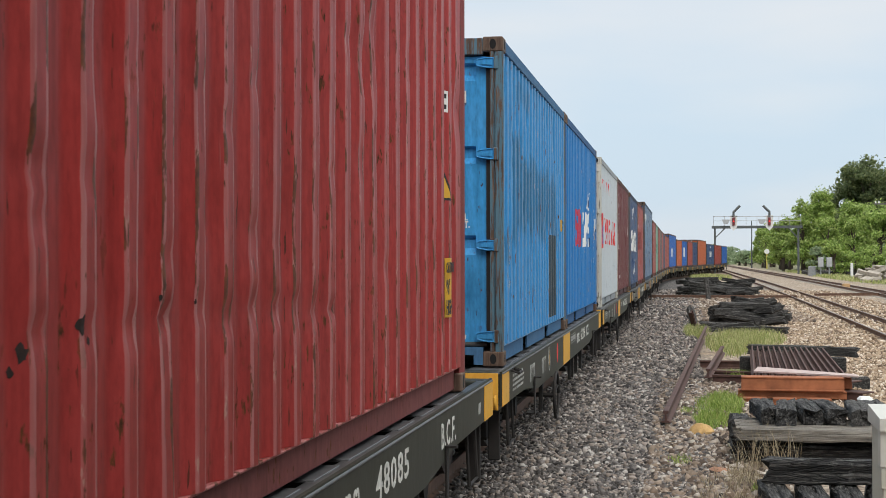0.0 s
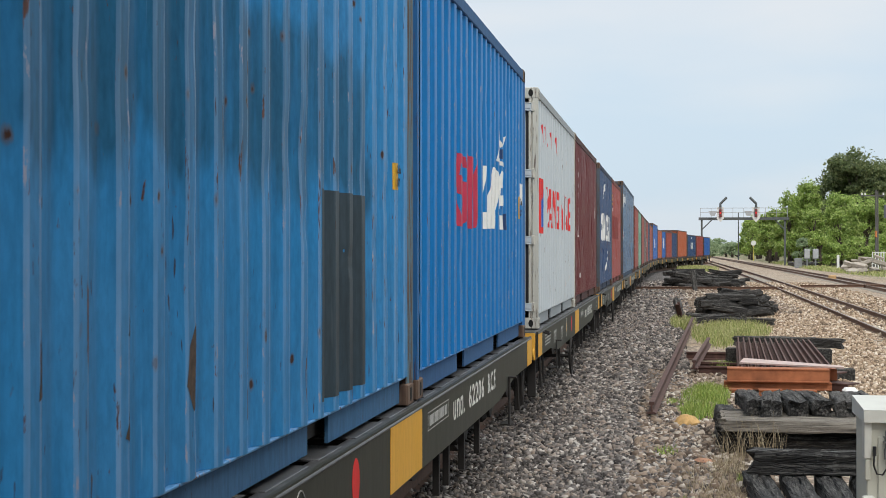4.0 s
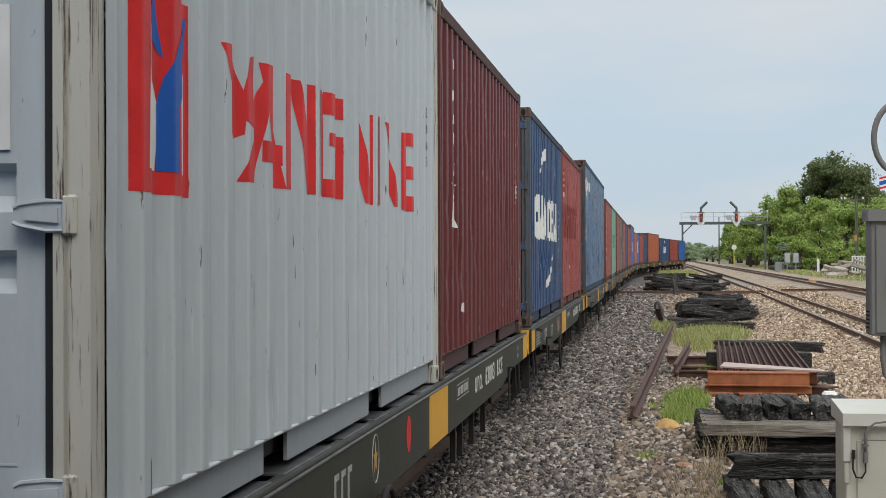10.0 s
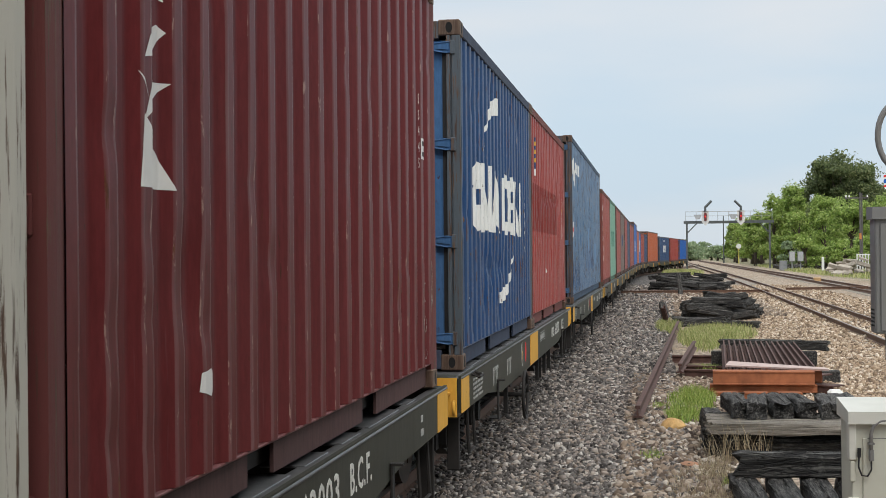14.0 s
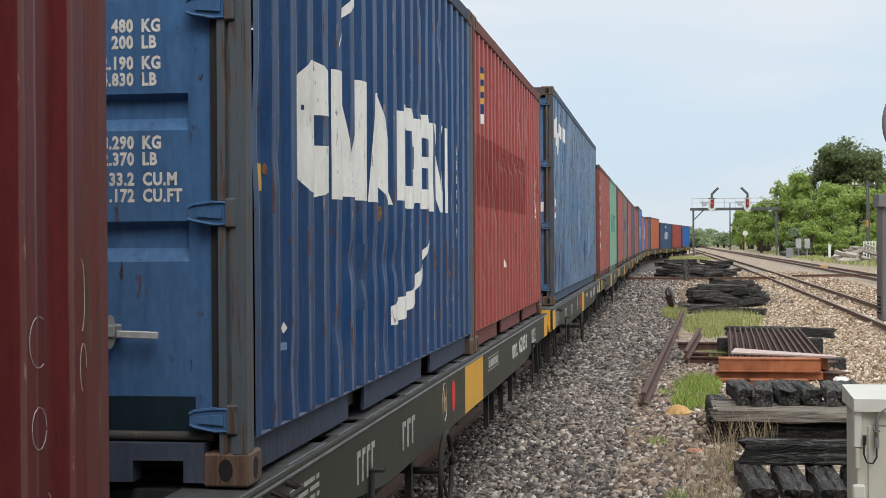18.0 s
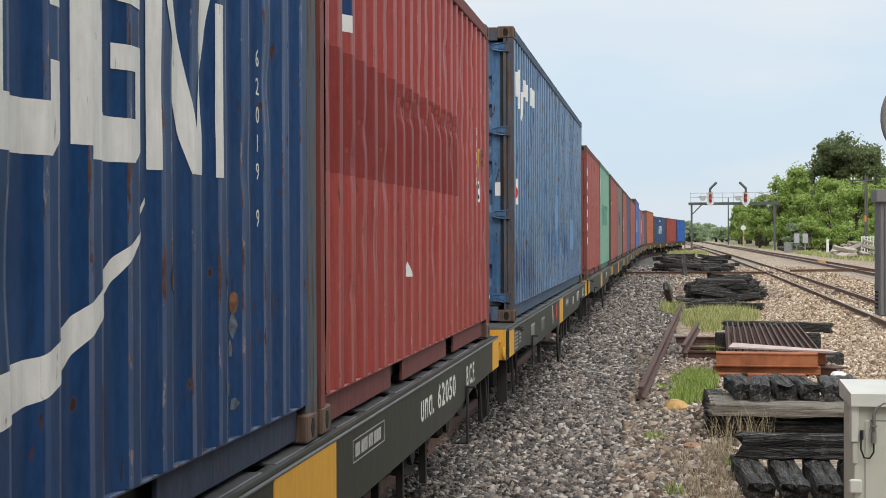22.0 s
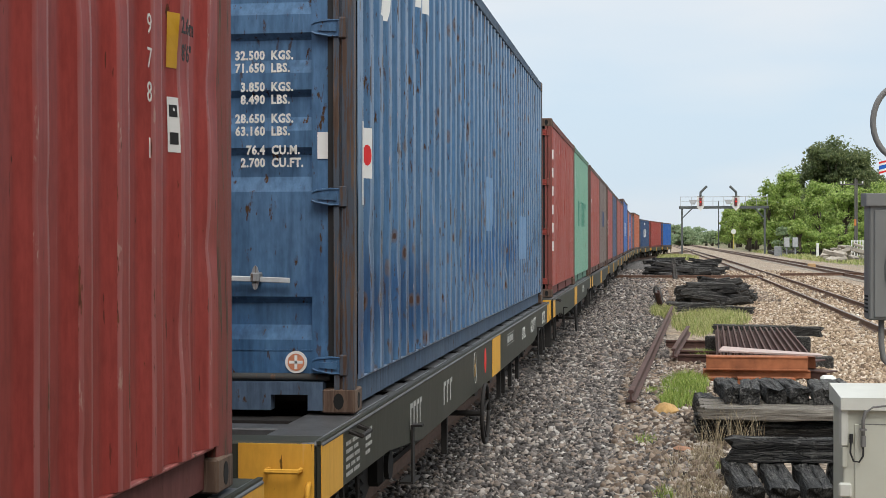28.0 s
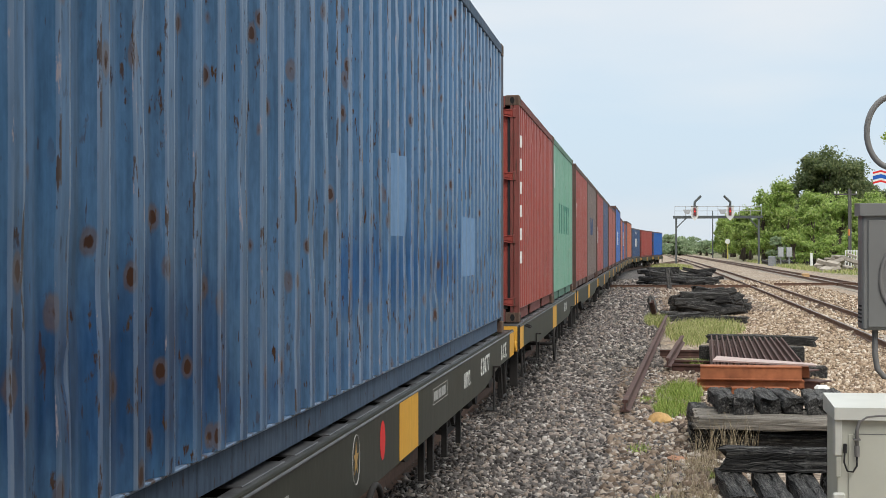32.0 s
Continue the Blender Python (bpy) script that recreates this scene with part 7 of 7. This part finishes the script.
def lineside():
    m_yel = plain("yellow_post_paint", (0.6, 0.5, 0.12), 0.6)
    bd = thing("whistle_board", "yellow post with round pale board by the line", "trackside sign")
    part("post", Geo().cyl((15.4, 280, 0), (15.4, 280, 3.2), 0.12, 10), m_yel, bd)
    part("disc", Geo().cyl((15.4, 279.85, 3.3), (15.4, 279.95, 3.3), 0.48, 18), M_WHITE, bd)
    wp = thing("white_post", "white marker post beside the second track", "marker post")
    part("post", Geo().box(16.35, 16.6, 148.9, 149.1, 0, 1.5, 0.03), M_WHITE, wp)
    for i in range(2):
        cb = thing("relay_box", "silver relay box on a post", "relay box", "relay boxes")
        x = 14.9 + i * 0.92
        part("post", Geo().cyl((x, 165, 0), (x, 165, 1.2), 0.08, 8), M_GALV, cb)
        part("body", Geo().box(x - 0.31, x + 0.31, 164.8, 165.2, 1.0, 2.1, 0.03), M_GALV, cb)
        part("door", Geo().box(x - 0.27, x + 0.27, 164.77, 164.81, 1.05, 2.05, 0.01), M_GANTRY_L, cb)
    hut = thing("relay_hut", "small silver equipment cabinet", "cabinet")
    part("body", Geo().box(13.6, 14.4, 165.5, 166.0, 0, 1.1, 0.03), M_GALV, hut)
    fn = thing("white_fence", "white picket fence at the end of the lineside", "fence")
    part("rail", Geo().box(21.6, 27.0, 163.0, 163.06, 1.65, 1.75), M_WHITE, fn)
    part("rail", Geo().box(21.6, 27.0, 163.0, 163.06, 0.45, 0.55), M_WHITE, fn)
    for i in range(19):
        part("picket", Geo().box(21.6 + i * 0.3, 21.72 + i * 0.3, 162.95, 163.0, 0.0, 1.8), M_WHITE, fn)
    for x, y, band in ((22.3, 165.0, True), (22.9, 168.0, False)):
        tp = thing("utility_pole", "dark utility pole with a crossarm", "utility pole", "utility poles")
        part("pole", Geo().cyl((x, y, 0), (x, y, 8.6), 0.11, 10, 0.08), M_POLE, tp)
        if band:
            part("crossarm", Geo().box(x - 1.6, x + 0.9, y - 0.06, y + 0.06, 7.9, 8.05), M_POLE, tp)
            for k in (-1.5, -1.15, 0.8):
                part("insulator", Geo().cyl((x + k, y, 8.05), (x + k, y, 8.3), 0.08, 8), M_WHITE, tp)
            part("orange_band", Geo().cyl((x, y, 3.4), (x, y, 4.1), 0.13, 10), plain("orange_band", (0.55, 0.2, 0.06)), tp, "orange painted band")
    fl = thing("flagpole", "thin pole with a striped flag", "flagpole")
    part("pole", Geo().cyl((24.2, 150, 0), (24.2, 150, 11.0), 0.05, 8), M_WHITE, fl)
    cols = (M_RED_LOGO, M_WHITE, M_BLUE_LOGO, M_WHITE, M_RED_LOGO)
    hts = (0.2, 0.2, 0.4, 0.2, 0.2)
    z = 8.4
    for mcol, h in zip(cols, hts):
        part("stripe", Geo().prism([(24.2, z), (23.4, z + 0.25), (22.6, z + 0.05), (22.6, z + 0.05 + h), (23.4, z + 0.25 + h), (24.2, z + h)], "y", 149.96, 150.0), mcol, fl)
        z += h
    gb = thing("distance_marker", "small ochre and white concrete marker", "marker")
    part("block", Geo().box(10.45, 10.95, 100.0, 100.4, 0.0, 0.30, 0.04), plain("ochre_block", (0.45, 0.28, 0.13)), gb)
    r = random.Random(3)
    for i in range(26):
        x, y = 15.0 + r.random() ** 1.3 * 4.2, 124 + r.uniform(0, 10)
        h = max(0.1, 1.7 - abs(x - 17.2) * 0.55)
        w, d, t = r.uniform(0.5, 1.7), r.uniform(0.4, 0.9), r.uniform(0.12, 0.35)
        thing("concrete_rubble", "broken pale concrete slab on a rubble heap", "rubble", "rubble heap",
              geo=Geo().box(-w / 2, w / 2, -d / 2, d / 2, -t / 2, t / 2, 0.03), material=M_CONC,
              m=pose(x, y, t / 2 + r.random() * h * 0.8, r.uniform(-25, 25), r.uniform(-25, 25), r.uniform(0, 180)))
    for i in range(16):
        x, y = 13.6 + i * 0.35, 170 + r.uniform(0, 35)
        thing("scrap_heap_piece", "dark timber and scrap lying by the line", "scrap", "dark scrap by the line",
              geo=Geo().box(-1.1, 1.1, -0.3, 0.3, -0.18, 0.18, 0.03), material=M_WOOD, m=pose(x + (y - 170) * 0.1, y, 0.20 + r.uniform(0, 0.1), r.uniform(-15, 15), r.uniform(-15, 15), r.uniform(0, 180)))
    bl = thing("distant_building", "pale low building at the far end of the line", "building")
    part("wall", Geo().box(2, 14, 640, 660, 0, 4.5), M_WHITE, bl)
    part("roof", Geo().prism([(1.5, 4.5), (14.5, 4.5), (8, 7.0)], "y", 639, 661), M_GALV, bl)
    ms = thing("lattice_mast", "slim grey mast behind the trees", "mast")
    part("mast", Geo().cyl((13.5, 300, 0), (13.5, 300, 9.6), 0.16, 6, 0.10), M_GANTRY, ms)


lineside()


# ---- plants ----
def blades(name, label, n, where, height, width, material, seed):
    """Tufts of grass as one mesh of thin bent blades."""
    r = np.random.default_rng(seed)
    vs, fs = [], []
    for i in range(n):
        x, y = where(r)
        z = 0.0
        h = height * r.uniform(0.45, 1.2)
        a = r.uniform(0, 2 * math.pi)
        lean = r.uniform(0.1, 0.7) * h
        ca, sa = math.cos(a), math.sin(a)
        b = r.uniform(0, 2 * math.pi)
        wx, wy = math.cos(b) * width, math.sin(b) * width
        k = len(vs)
        vs += [(x - wx, y - wy, z), (x + wx, y + wy, z), (x + ca * lean * 0.4 + wx * 0.7, y + sa * lean * 0.4 + wy * 0.7, h * 0.6),
               (x + ca * lean * 0.4 - wx * 0.7, y + sa * lean * 0.4 - wy * 0.7, h * 0.6), (x + ca * lean, y + sa * lean, h)]
        fs += [(k, k + 1, k + 2, k + 3), (k + 3, k + 2, k + 4)]
    me = bpy.data.meshes.new(name)
    me.from_pydata(vs, [], fs)
    me.materials.append(material)
    return tagged(new(name, me), label, "grass", kind="stuff")


def patch(cx, cy, rx, ry):
    def pick(r):
        a, d = r.uniform(0, 2 * math.pi), math.sqrt(r.uniform(0, 1)) * (0.75 + 0.25 * r.uniform(0, 1))
        return cx + rx * d * math.cos(a), cy + ry * d * math.sin(a)
    return pick


def either(*ps):
    def pick(r):
        return ps[int(r.integers(len(ps)))](r)
    return pick


blades("green_grass", "bright green grass tufts among the stones", 5200, either(patch(0.42, 18.9, 0.33, 2.0), patch(0.55, 19.8, 0.25, 1.4), patch(0.30, 17.6, 0.2, 0.8), patch(0.85, 24.3, 0.22, 0.6)), 0.15, 0.005, M_GRASS, 1)
blades("green_grass", "yellowish green grass between the sleeper piles", 7500, either(patch(0.95, 33.5, 0.5, 4.0), patch(1.75, 36.5, 0.75, 3.5), patch(1.3, 35, 0.9, 4.5), patch(0.3, 39, 0.35, 3.0)), 0.20, 0.007, M_VERGE, 2)
blades("dry_grass", "dry straw-coloured grass by the sleeper pile", 1500, either(patch(0.36, 12.0, 0.32, 1.5), patch(0.42, 11.2, 0.25, 0.8), patch(0.52, 13.2, 0.18, 0.6)), 0.13, 0.0028, M_DRYGRASS, 3)
blades("dry_grass", "dry straw-coloured stalks against the sleepers", 160, either(patch(0.75, 13.9, 0.35, 0.12)), 0.42, 0.0025, M_DRYGRASS, 4)
blades("green_grass", "small green weeds in the ballast", 700, either(patch(-0.05, 14.2, 0.12, 0.35), patch(0.12, 11.2, 0.1, 0.3), patch(0.02, 18.8, 0.08, 0.3), patch(0.66, 12.6, 0.12, 0.2)), 0.09, 0.005, M_GRASS, 5)
blades("green_grass", "grass verge by the gantry", 3000, either(patch(2.6, 150, 2.2, 16)), 0.35, 0.04, M_VERGE, 6)
blades("green_grass", "rough verge beyond the second track", 9000, either(patch(15.5, 150, 1.8, 45), patch(17.5, 135, 3, 14), patch(17, 200, 3, 40), patch(19.5, 140, 3, 8)), 0.30, 0.03, M_VERGE, 7)


def tree(x, y, height, spread, seed, leaves=M_LEAF, n=2600, size=0.34, base=0.15, label="broad green tree with dense uneven crown", lobes=9):
    """A trunk with limbs and a crown of many small leaf clumps."""
    r = np.random.default_rng(seed)
    top = thing("tree", label, "tree", "trees beside the line", m=pose(x, y, 0))
    tg = Geo().tube([(0, 0, 0), (0.1, 0, height * 0.25), (-0.1, 0.1, height * 0.5), (0.1, 0, height * 0.75)], [spread * 0.06 + 0.08, spread * 0.05 + 0.05, spread * 0.035, spread * 0.012], 8)
    cs = []
    for i in range(lobes):
        a, u = r.uniform(0, 2 * math.pi), r.uniform(0, 1)
        zc = height * (base + 0.16 + (0.70 - base) * u)
        rad = spread * (0.62 if u < 0.6 else 0.36)
        c = Vector((math.cos(a) * rad * r.uniform(0.5, 1.05), math.sin(a) * rad * r.uniform(0.5, 1.05), zc))
        cs.append((c, spread * r.uniform(0.20, 0.40), height * r.uniform(0.07, 0.14)))
        tg.tube([(0, 0, height * (0.15 + 0.4 * u)), tuple(c * 0.55 + Vector((0, 0, height * 0.2 * (0.4 + u)))), tuple(c)], [0.11, 0.07, 0.025], 5)
    cs.append((Vector((0, 0, height * 0.80)), spread * 0.42, height * 0.19))
    part("trunk", tg, M_BARK, top, smooth=True)
    n, size = int(n * 2.2), size * 0.60
    fine = []
    for c, sa, sb in cs:
        for i in range(7):
            d = Vector(r.normal(size=3)).normalized()
            d.z = abs(d.z) * 0.9 - 0.25
            fine.append((c + Vector((d.x * sa, d.y * sa, d.z * sb)) * r.uniform(0.55, 1.05), sa * r.uniform(0.22, 0.50), sb * r.uniform(0.22, 0.50)))
    cs = cs + fine
    k = len(cs)
    pick = r.integers(0, k, n)
    d = r.normal(size=(n, 3))
    d /= np.linalg.norm(d, axis=1)[:, None]
    rad = 1.0 - 0.5 * r.random(n) ** 2.2
    C = np.array([tuple(c[0]) for c in cs])[pick]
    S = np.array([(c[1], c[1], c[2]) for c in cs])[pick]
    P = C + d * S * rad[:, None] + r.normal(scale=size * 0.4, size=(n, 3))
    P[:, 2] = np.maximum(P[:, 2], height * base * 0.6)
    a = r.normal(size=(n, 3))
    a /= np.linalg.norm(a, axis=1)[:, None]
    b = np.cross(a, d + 0.3 * r.normal(size=(n, 3)))
    b /= np.linalg.norm(b, axis=1)[:, None] + 1e-9
    w = size * r.uniform(0.5, 1.2, n)[:, None]
    V = np.stack([P - a * w, P - b * w * 0.55, P + a * w, P + b * w * 0.55], 1).reshape(-1, 3)
    me = bpy.data.meshes.new("crown")
    me.vertices.add(4 * n)
    me.vertices.foreach_set("co", V.ravel())
    me.loops.add(4 * n)
    me.loops.foreach_set("vertex_index", np.arange(4 * n))
    me.polygons.add(n)
    me.polygons.foreach_set("loop_start", np.arange(0, 4 * n, 4))
    me.update(calc_edges=True)
    me.materials.append(leaves)
    part("crown", me, leaves, top)
    return top


r = random.Random(11)
tree(28.4, 232, 18.2, 10.4, 1, M_LEAF_DARK, 15000, 0.46, 0.10, "tall dark green tree above the others", 18)
tree(26.3, 238, 16.4, 7.0, 3, M_LEAF_DARK, 8000, 0.46, 0.10, "tall dark green tree above the others", 16)
tree(33.2, 240, 17.2, 7.5, 4, M_LEAF_DARK, 8000, 0.46, 0.10, "tall dark green tree above the others", 16)
tree(36.5, 250, 14.0, 5.0, 2, M_LEAF_DARK, 5000, 0.42, 0.25, "tall dark green tree above the others", 10)
for i, (x, y, h, s) in enumerate(((14.9, 226, 8.8, 2.6), (17.0, 216, 11.2, 3.5), (19.7, 218, 12.8, 3.9), (23.0, 210, 10.6, 4.3), (26.6, 205, 10.4, 4.8), (30.4, 200, 10.3, 4.8), (34.4, 197, 10.4, 4.8), (38.5, 196, 10.8, 5.0),
                                  (24.5, 190, 8.4, 4.0), (28.5, 184, 8.4, 4.0), (32.5, 180, 8.6, 4.2), (36.0, 182, 8.8, 4.2), (21.6, 238, 11.6, 4.4), (25.5, 236, 11.5, 5.0), (16.6, 318, 9.0, 3.4), (19.0, 330, 10.5, 4.0))):
    tree(x, y, h, s, 20 + i, M_LEAF, 4600, 0.34, 0.06, lobes=18)
for i, (x, y, h, s) in enumerate(((16.6, 238, 6.0, 3.2), (18.3, 232, 7.8, 3.4), (16.9, 262, 6.0, 3.4), (16.2, 300, 7.0, 3.2), (19.6, 206, 8.0, 3.2), (22.0, 196, 7.6, 3.2))):
    tree(x, y, h, s, 230 + i, M_LEAF, 3000, 0.32, 0.04)
for i in range(14):
    u = i / 13
    tree(17.6 + u * 9 + r.uniform(-0.6, 0.6), 262 + u * -8 + r.uniform(-8, 30), 5.0 + 4.6 * u + r.uniform(-0.8, 0.8), 3.4, 50 + i, M_LEAF, 2200, 0.36, 0.03, "leafy green tree growing beside the line")
for i in range(16):
    tree(17.5 + i * 1.4 + r.uniform(-0.5, 0.5), 174 + r.uniform(0, 34) + (12 - i) * 1.5, r.uniform(2.2, 4.2), 2.2, 80 + i, M_LEAF if i % 3 else M_LEAF_FAR, 900, 0.26, 0.02, "low leafy bush on the verge")
for i in range(16):
    tree(17.2 + i * 1.15 + r.uniform(-0.4, 0.4), 168 + r.uniform(0, 14) + i * 0.6, r.uniform(2.6, 4.4), 2.3, 400 + i, M_LEAF, 1100, 0.24, 0.0, "dense leafy bush below the trees", 10)
for i in range(12):
    tree(21.0 + i * 2.6 + r.uniform(-1, 1), 340 + i * 4 + r.uniform(-20, 40), r.uniform(8, 11), 5.0, 110 + i, M_LEAF_FAR, 1300, 0.5, 0.05, "distant green tree along the line", 7)
for i in range(16):
    tree(-10 + i * 6 + r.uniform(-2, 2), 560 + r.uniform(-20, 120), r.uniform(5, 9), 7.0, 130 + i, M_LEAF_FAR, 700, 0.8, 0.03, "hazy distant tree on the horizon", 7)
for i in range(30):
    tree(-6 + i * 1.5 + r.uniform(-0.8, 0.8), 430 + r.uniform(-40, 90), r.uniform(3.0, 5.2), 4.6, 300 + i, M_LEAF_FAR, 420, 0.75, 0.0, "low hazy tree along the far line", 7)
tree(24.0, 122, 16.5, 5.0, 200, M_LEAF, 2200, 0.34, 0.45, "tall tree with drooping leafy branches", 9)


# ---- loose ballast stones ----
def ballast(name, label, n, where, lo, hi, material, seed, z=0.0):
    """Many small angular stones as one mesh."""
    r = np.random.default_rng(seed)
    base = np.array([(x, y, z) for z in (-1, 1) for y in (-1, 1) for x in (-1, 1)]) * 0.78
    tri = np.array([(0, 2, 3), (0, 3, 1), (4, 5, 7), (4, 7, 6), (0, 1, 5), (0, 5, 4), (2, 6, 7), (2, 7, 3), (0, 4, 6), (0, 6, 2), (1, 3, 7), (1, 7, 5)])
    xy = where(r, n)
    size = lo + (hi - lo) * r.random(n) ** 1.8
    sc = size[:, None] * r.uniform(0.55, 1.3, (n, 3))
    V = base[None] * (1 + r.uniform(-0.45, 0.30, (n, 8, 3)))
    V = V * sc[:, None, :]
    q = r.normal(size=(n, 4))
    q /= np.linalg.norm(q, axis=1)[:, None]
    w, x, y, zz = q.T
    R = np.stack([1 - 2 * (y * y + zz * zz), 2 * (x * y - zz * w), 2 * (x * zz + y * w), 2 * (x * y + zz * w), 1 - 2 * (x * x + zz * zz), 2 * (y * zz - x * w),
                  2 * (x * zz - y * w), 2 * (y * zz + x * w), 1 - 2 * (x * x + y * y)], 1).reshape(n, 3, 3)
    V = np.einsum("nij,nkj->nki", R, V)
    V[:, :, 0] += xy[:, 0][:, None]
    V[:, :, 1] += xy[:, 1][:, None]
    V[:, :, 2] += (z + size * r.uniform(-0.2, 0.55, n))[:, None]
    F = (tri[None] + 8 * np.arange(n)[:, None, None]).reshape(-1)
    me = bpy.data.meshes.new(name)
    me.vertices.add(8 * n)
    me.vertices.foreach_set("co", V.ravel())
    me.loops.add(36 * n)
    me.loops.foreach_set("vertex_index", F)
    me.polygons.add(12 * n)
    me.polygons.foreach_set("loop_start", np.arange(0, 36 * n, 3))
    me.update(calc_edges=True)
    me.materials.append(material)
    return tagged(new(name, me), label, "ballast", kind="stuff")


def strip(x0, x1, y0, y1, power=1.0):
    def pick(r, n):
        u = r.random(n) ** power
        return np.stack([r.uniform(x0, x1, n), y0 + (y1 - y0) * u], 1)
    return pick


ballast("ballast_stones", "grey angular ballast stones beside the siding", 70000, strip(-2.3, 0.35, 6.8, 22, 1.25), 0.011, 0.033, M_STONE, 1, 0.012)
ballast("ballast_stones", "grey angular ballast stones beside the siding", 26000, strip(-2.3, 0.3, 21, 48, 1.2), 0.018, 0.044, M_STONE, 2, 0.012)
ballast("ballast_stones", "mixed brown and tan stones near the sleeper pile", 15000, strip(-0.35, 1.0, 9.0, 24, 1.1), 0.012, 0.044, M_STONE_TAN, 3, 0.012)
ballast("ballast_stones", "tan ballast stones by the main line", 34000, strip(1.9, 5.2, 19, 60, 1.5), 0.014, 0.04, M_STONE_MAIN, 4, 0.01)
ballast("ballast_stones", "tan ballast stones between the rails", 9000, strip(4.0, 8.5, 34, 90, 1.3), 0.03, 0.06, M_STONE_MAIN, 5, 0.02)
ballast("ballast_stones", "grey ballast stones further along the siding", 9000, strip(-2.3, 0.6, 46, 92, 1.1), 0.035, 0.075, M_STONE, 6, 0.012)
ballast("ballast_stones", "mixed stones round the far sleeper piles", 9000, strip(0.2, 4.2, 46, 95, 1.1), 0.035, 0.07, M_STONE_TAN, 7, 0.012)

motions()
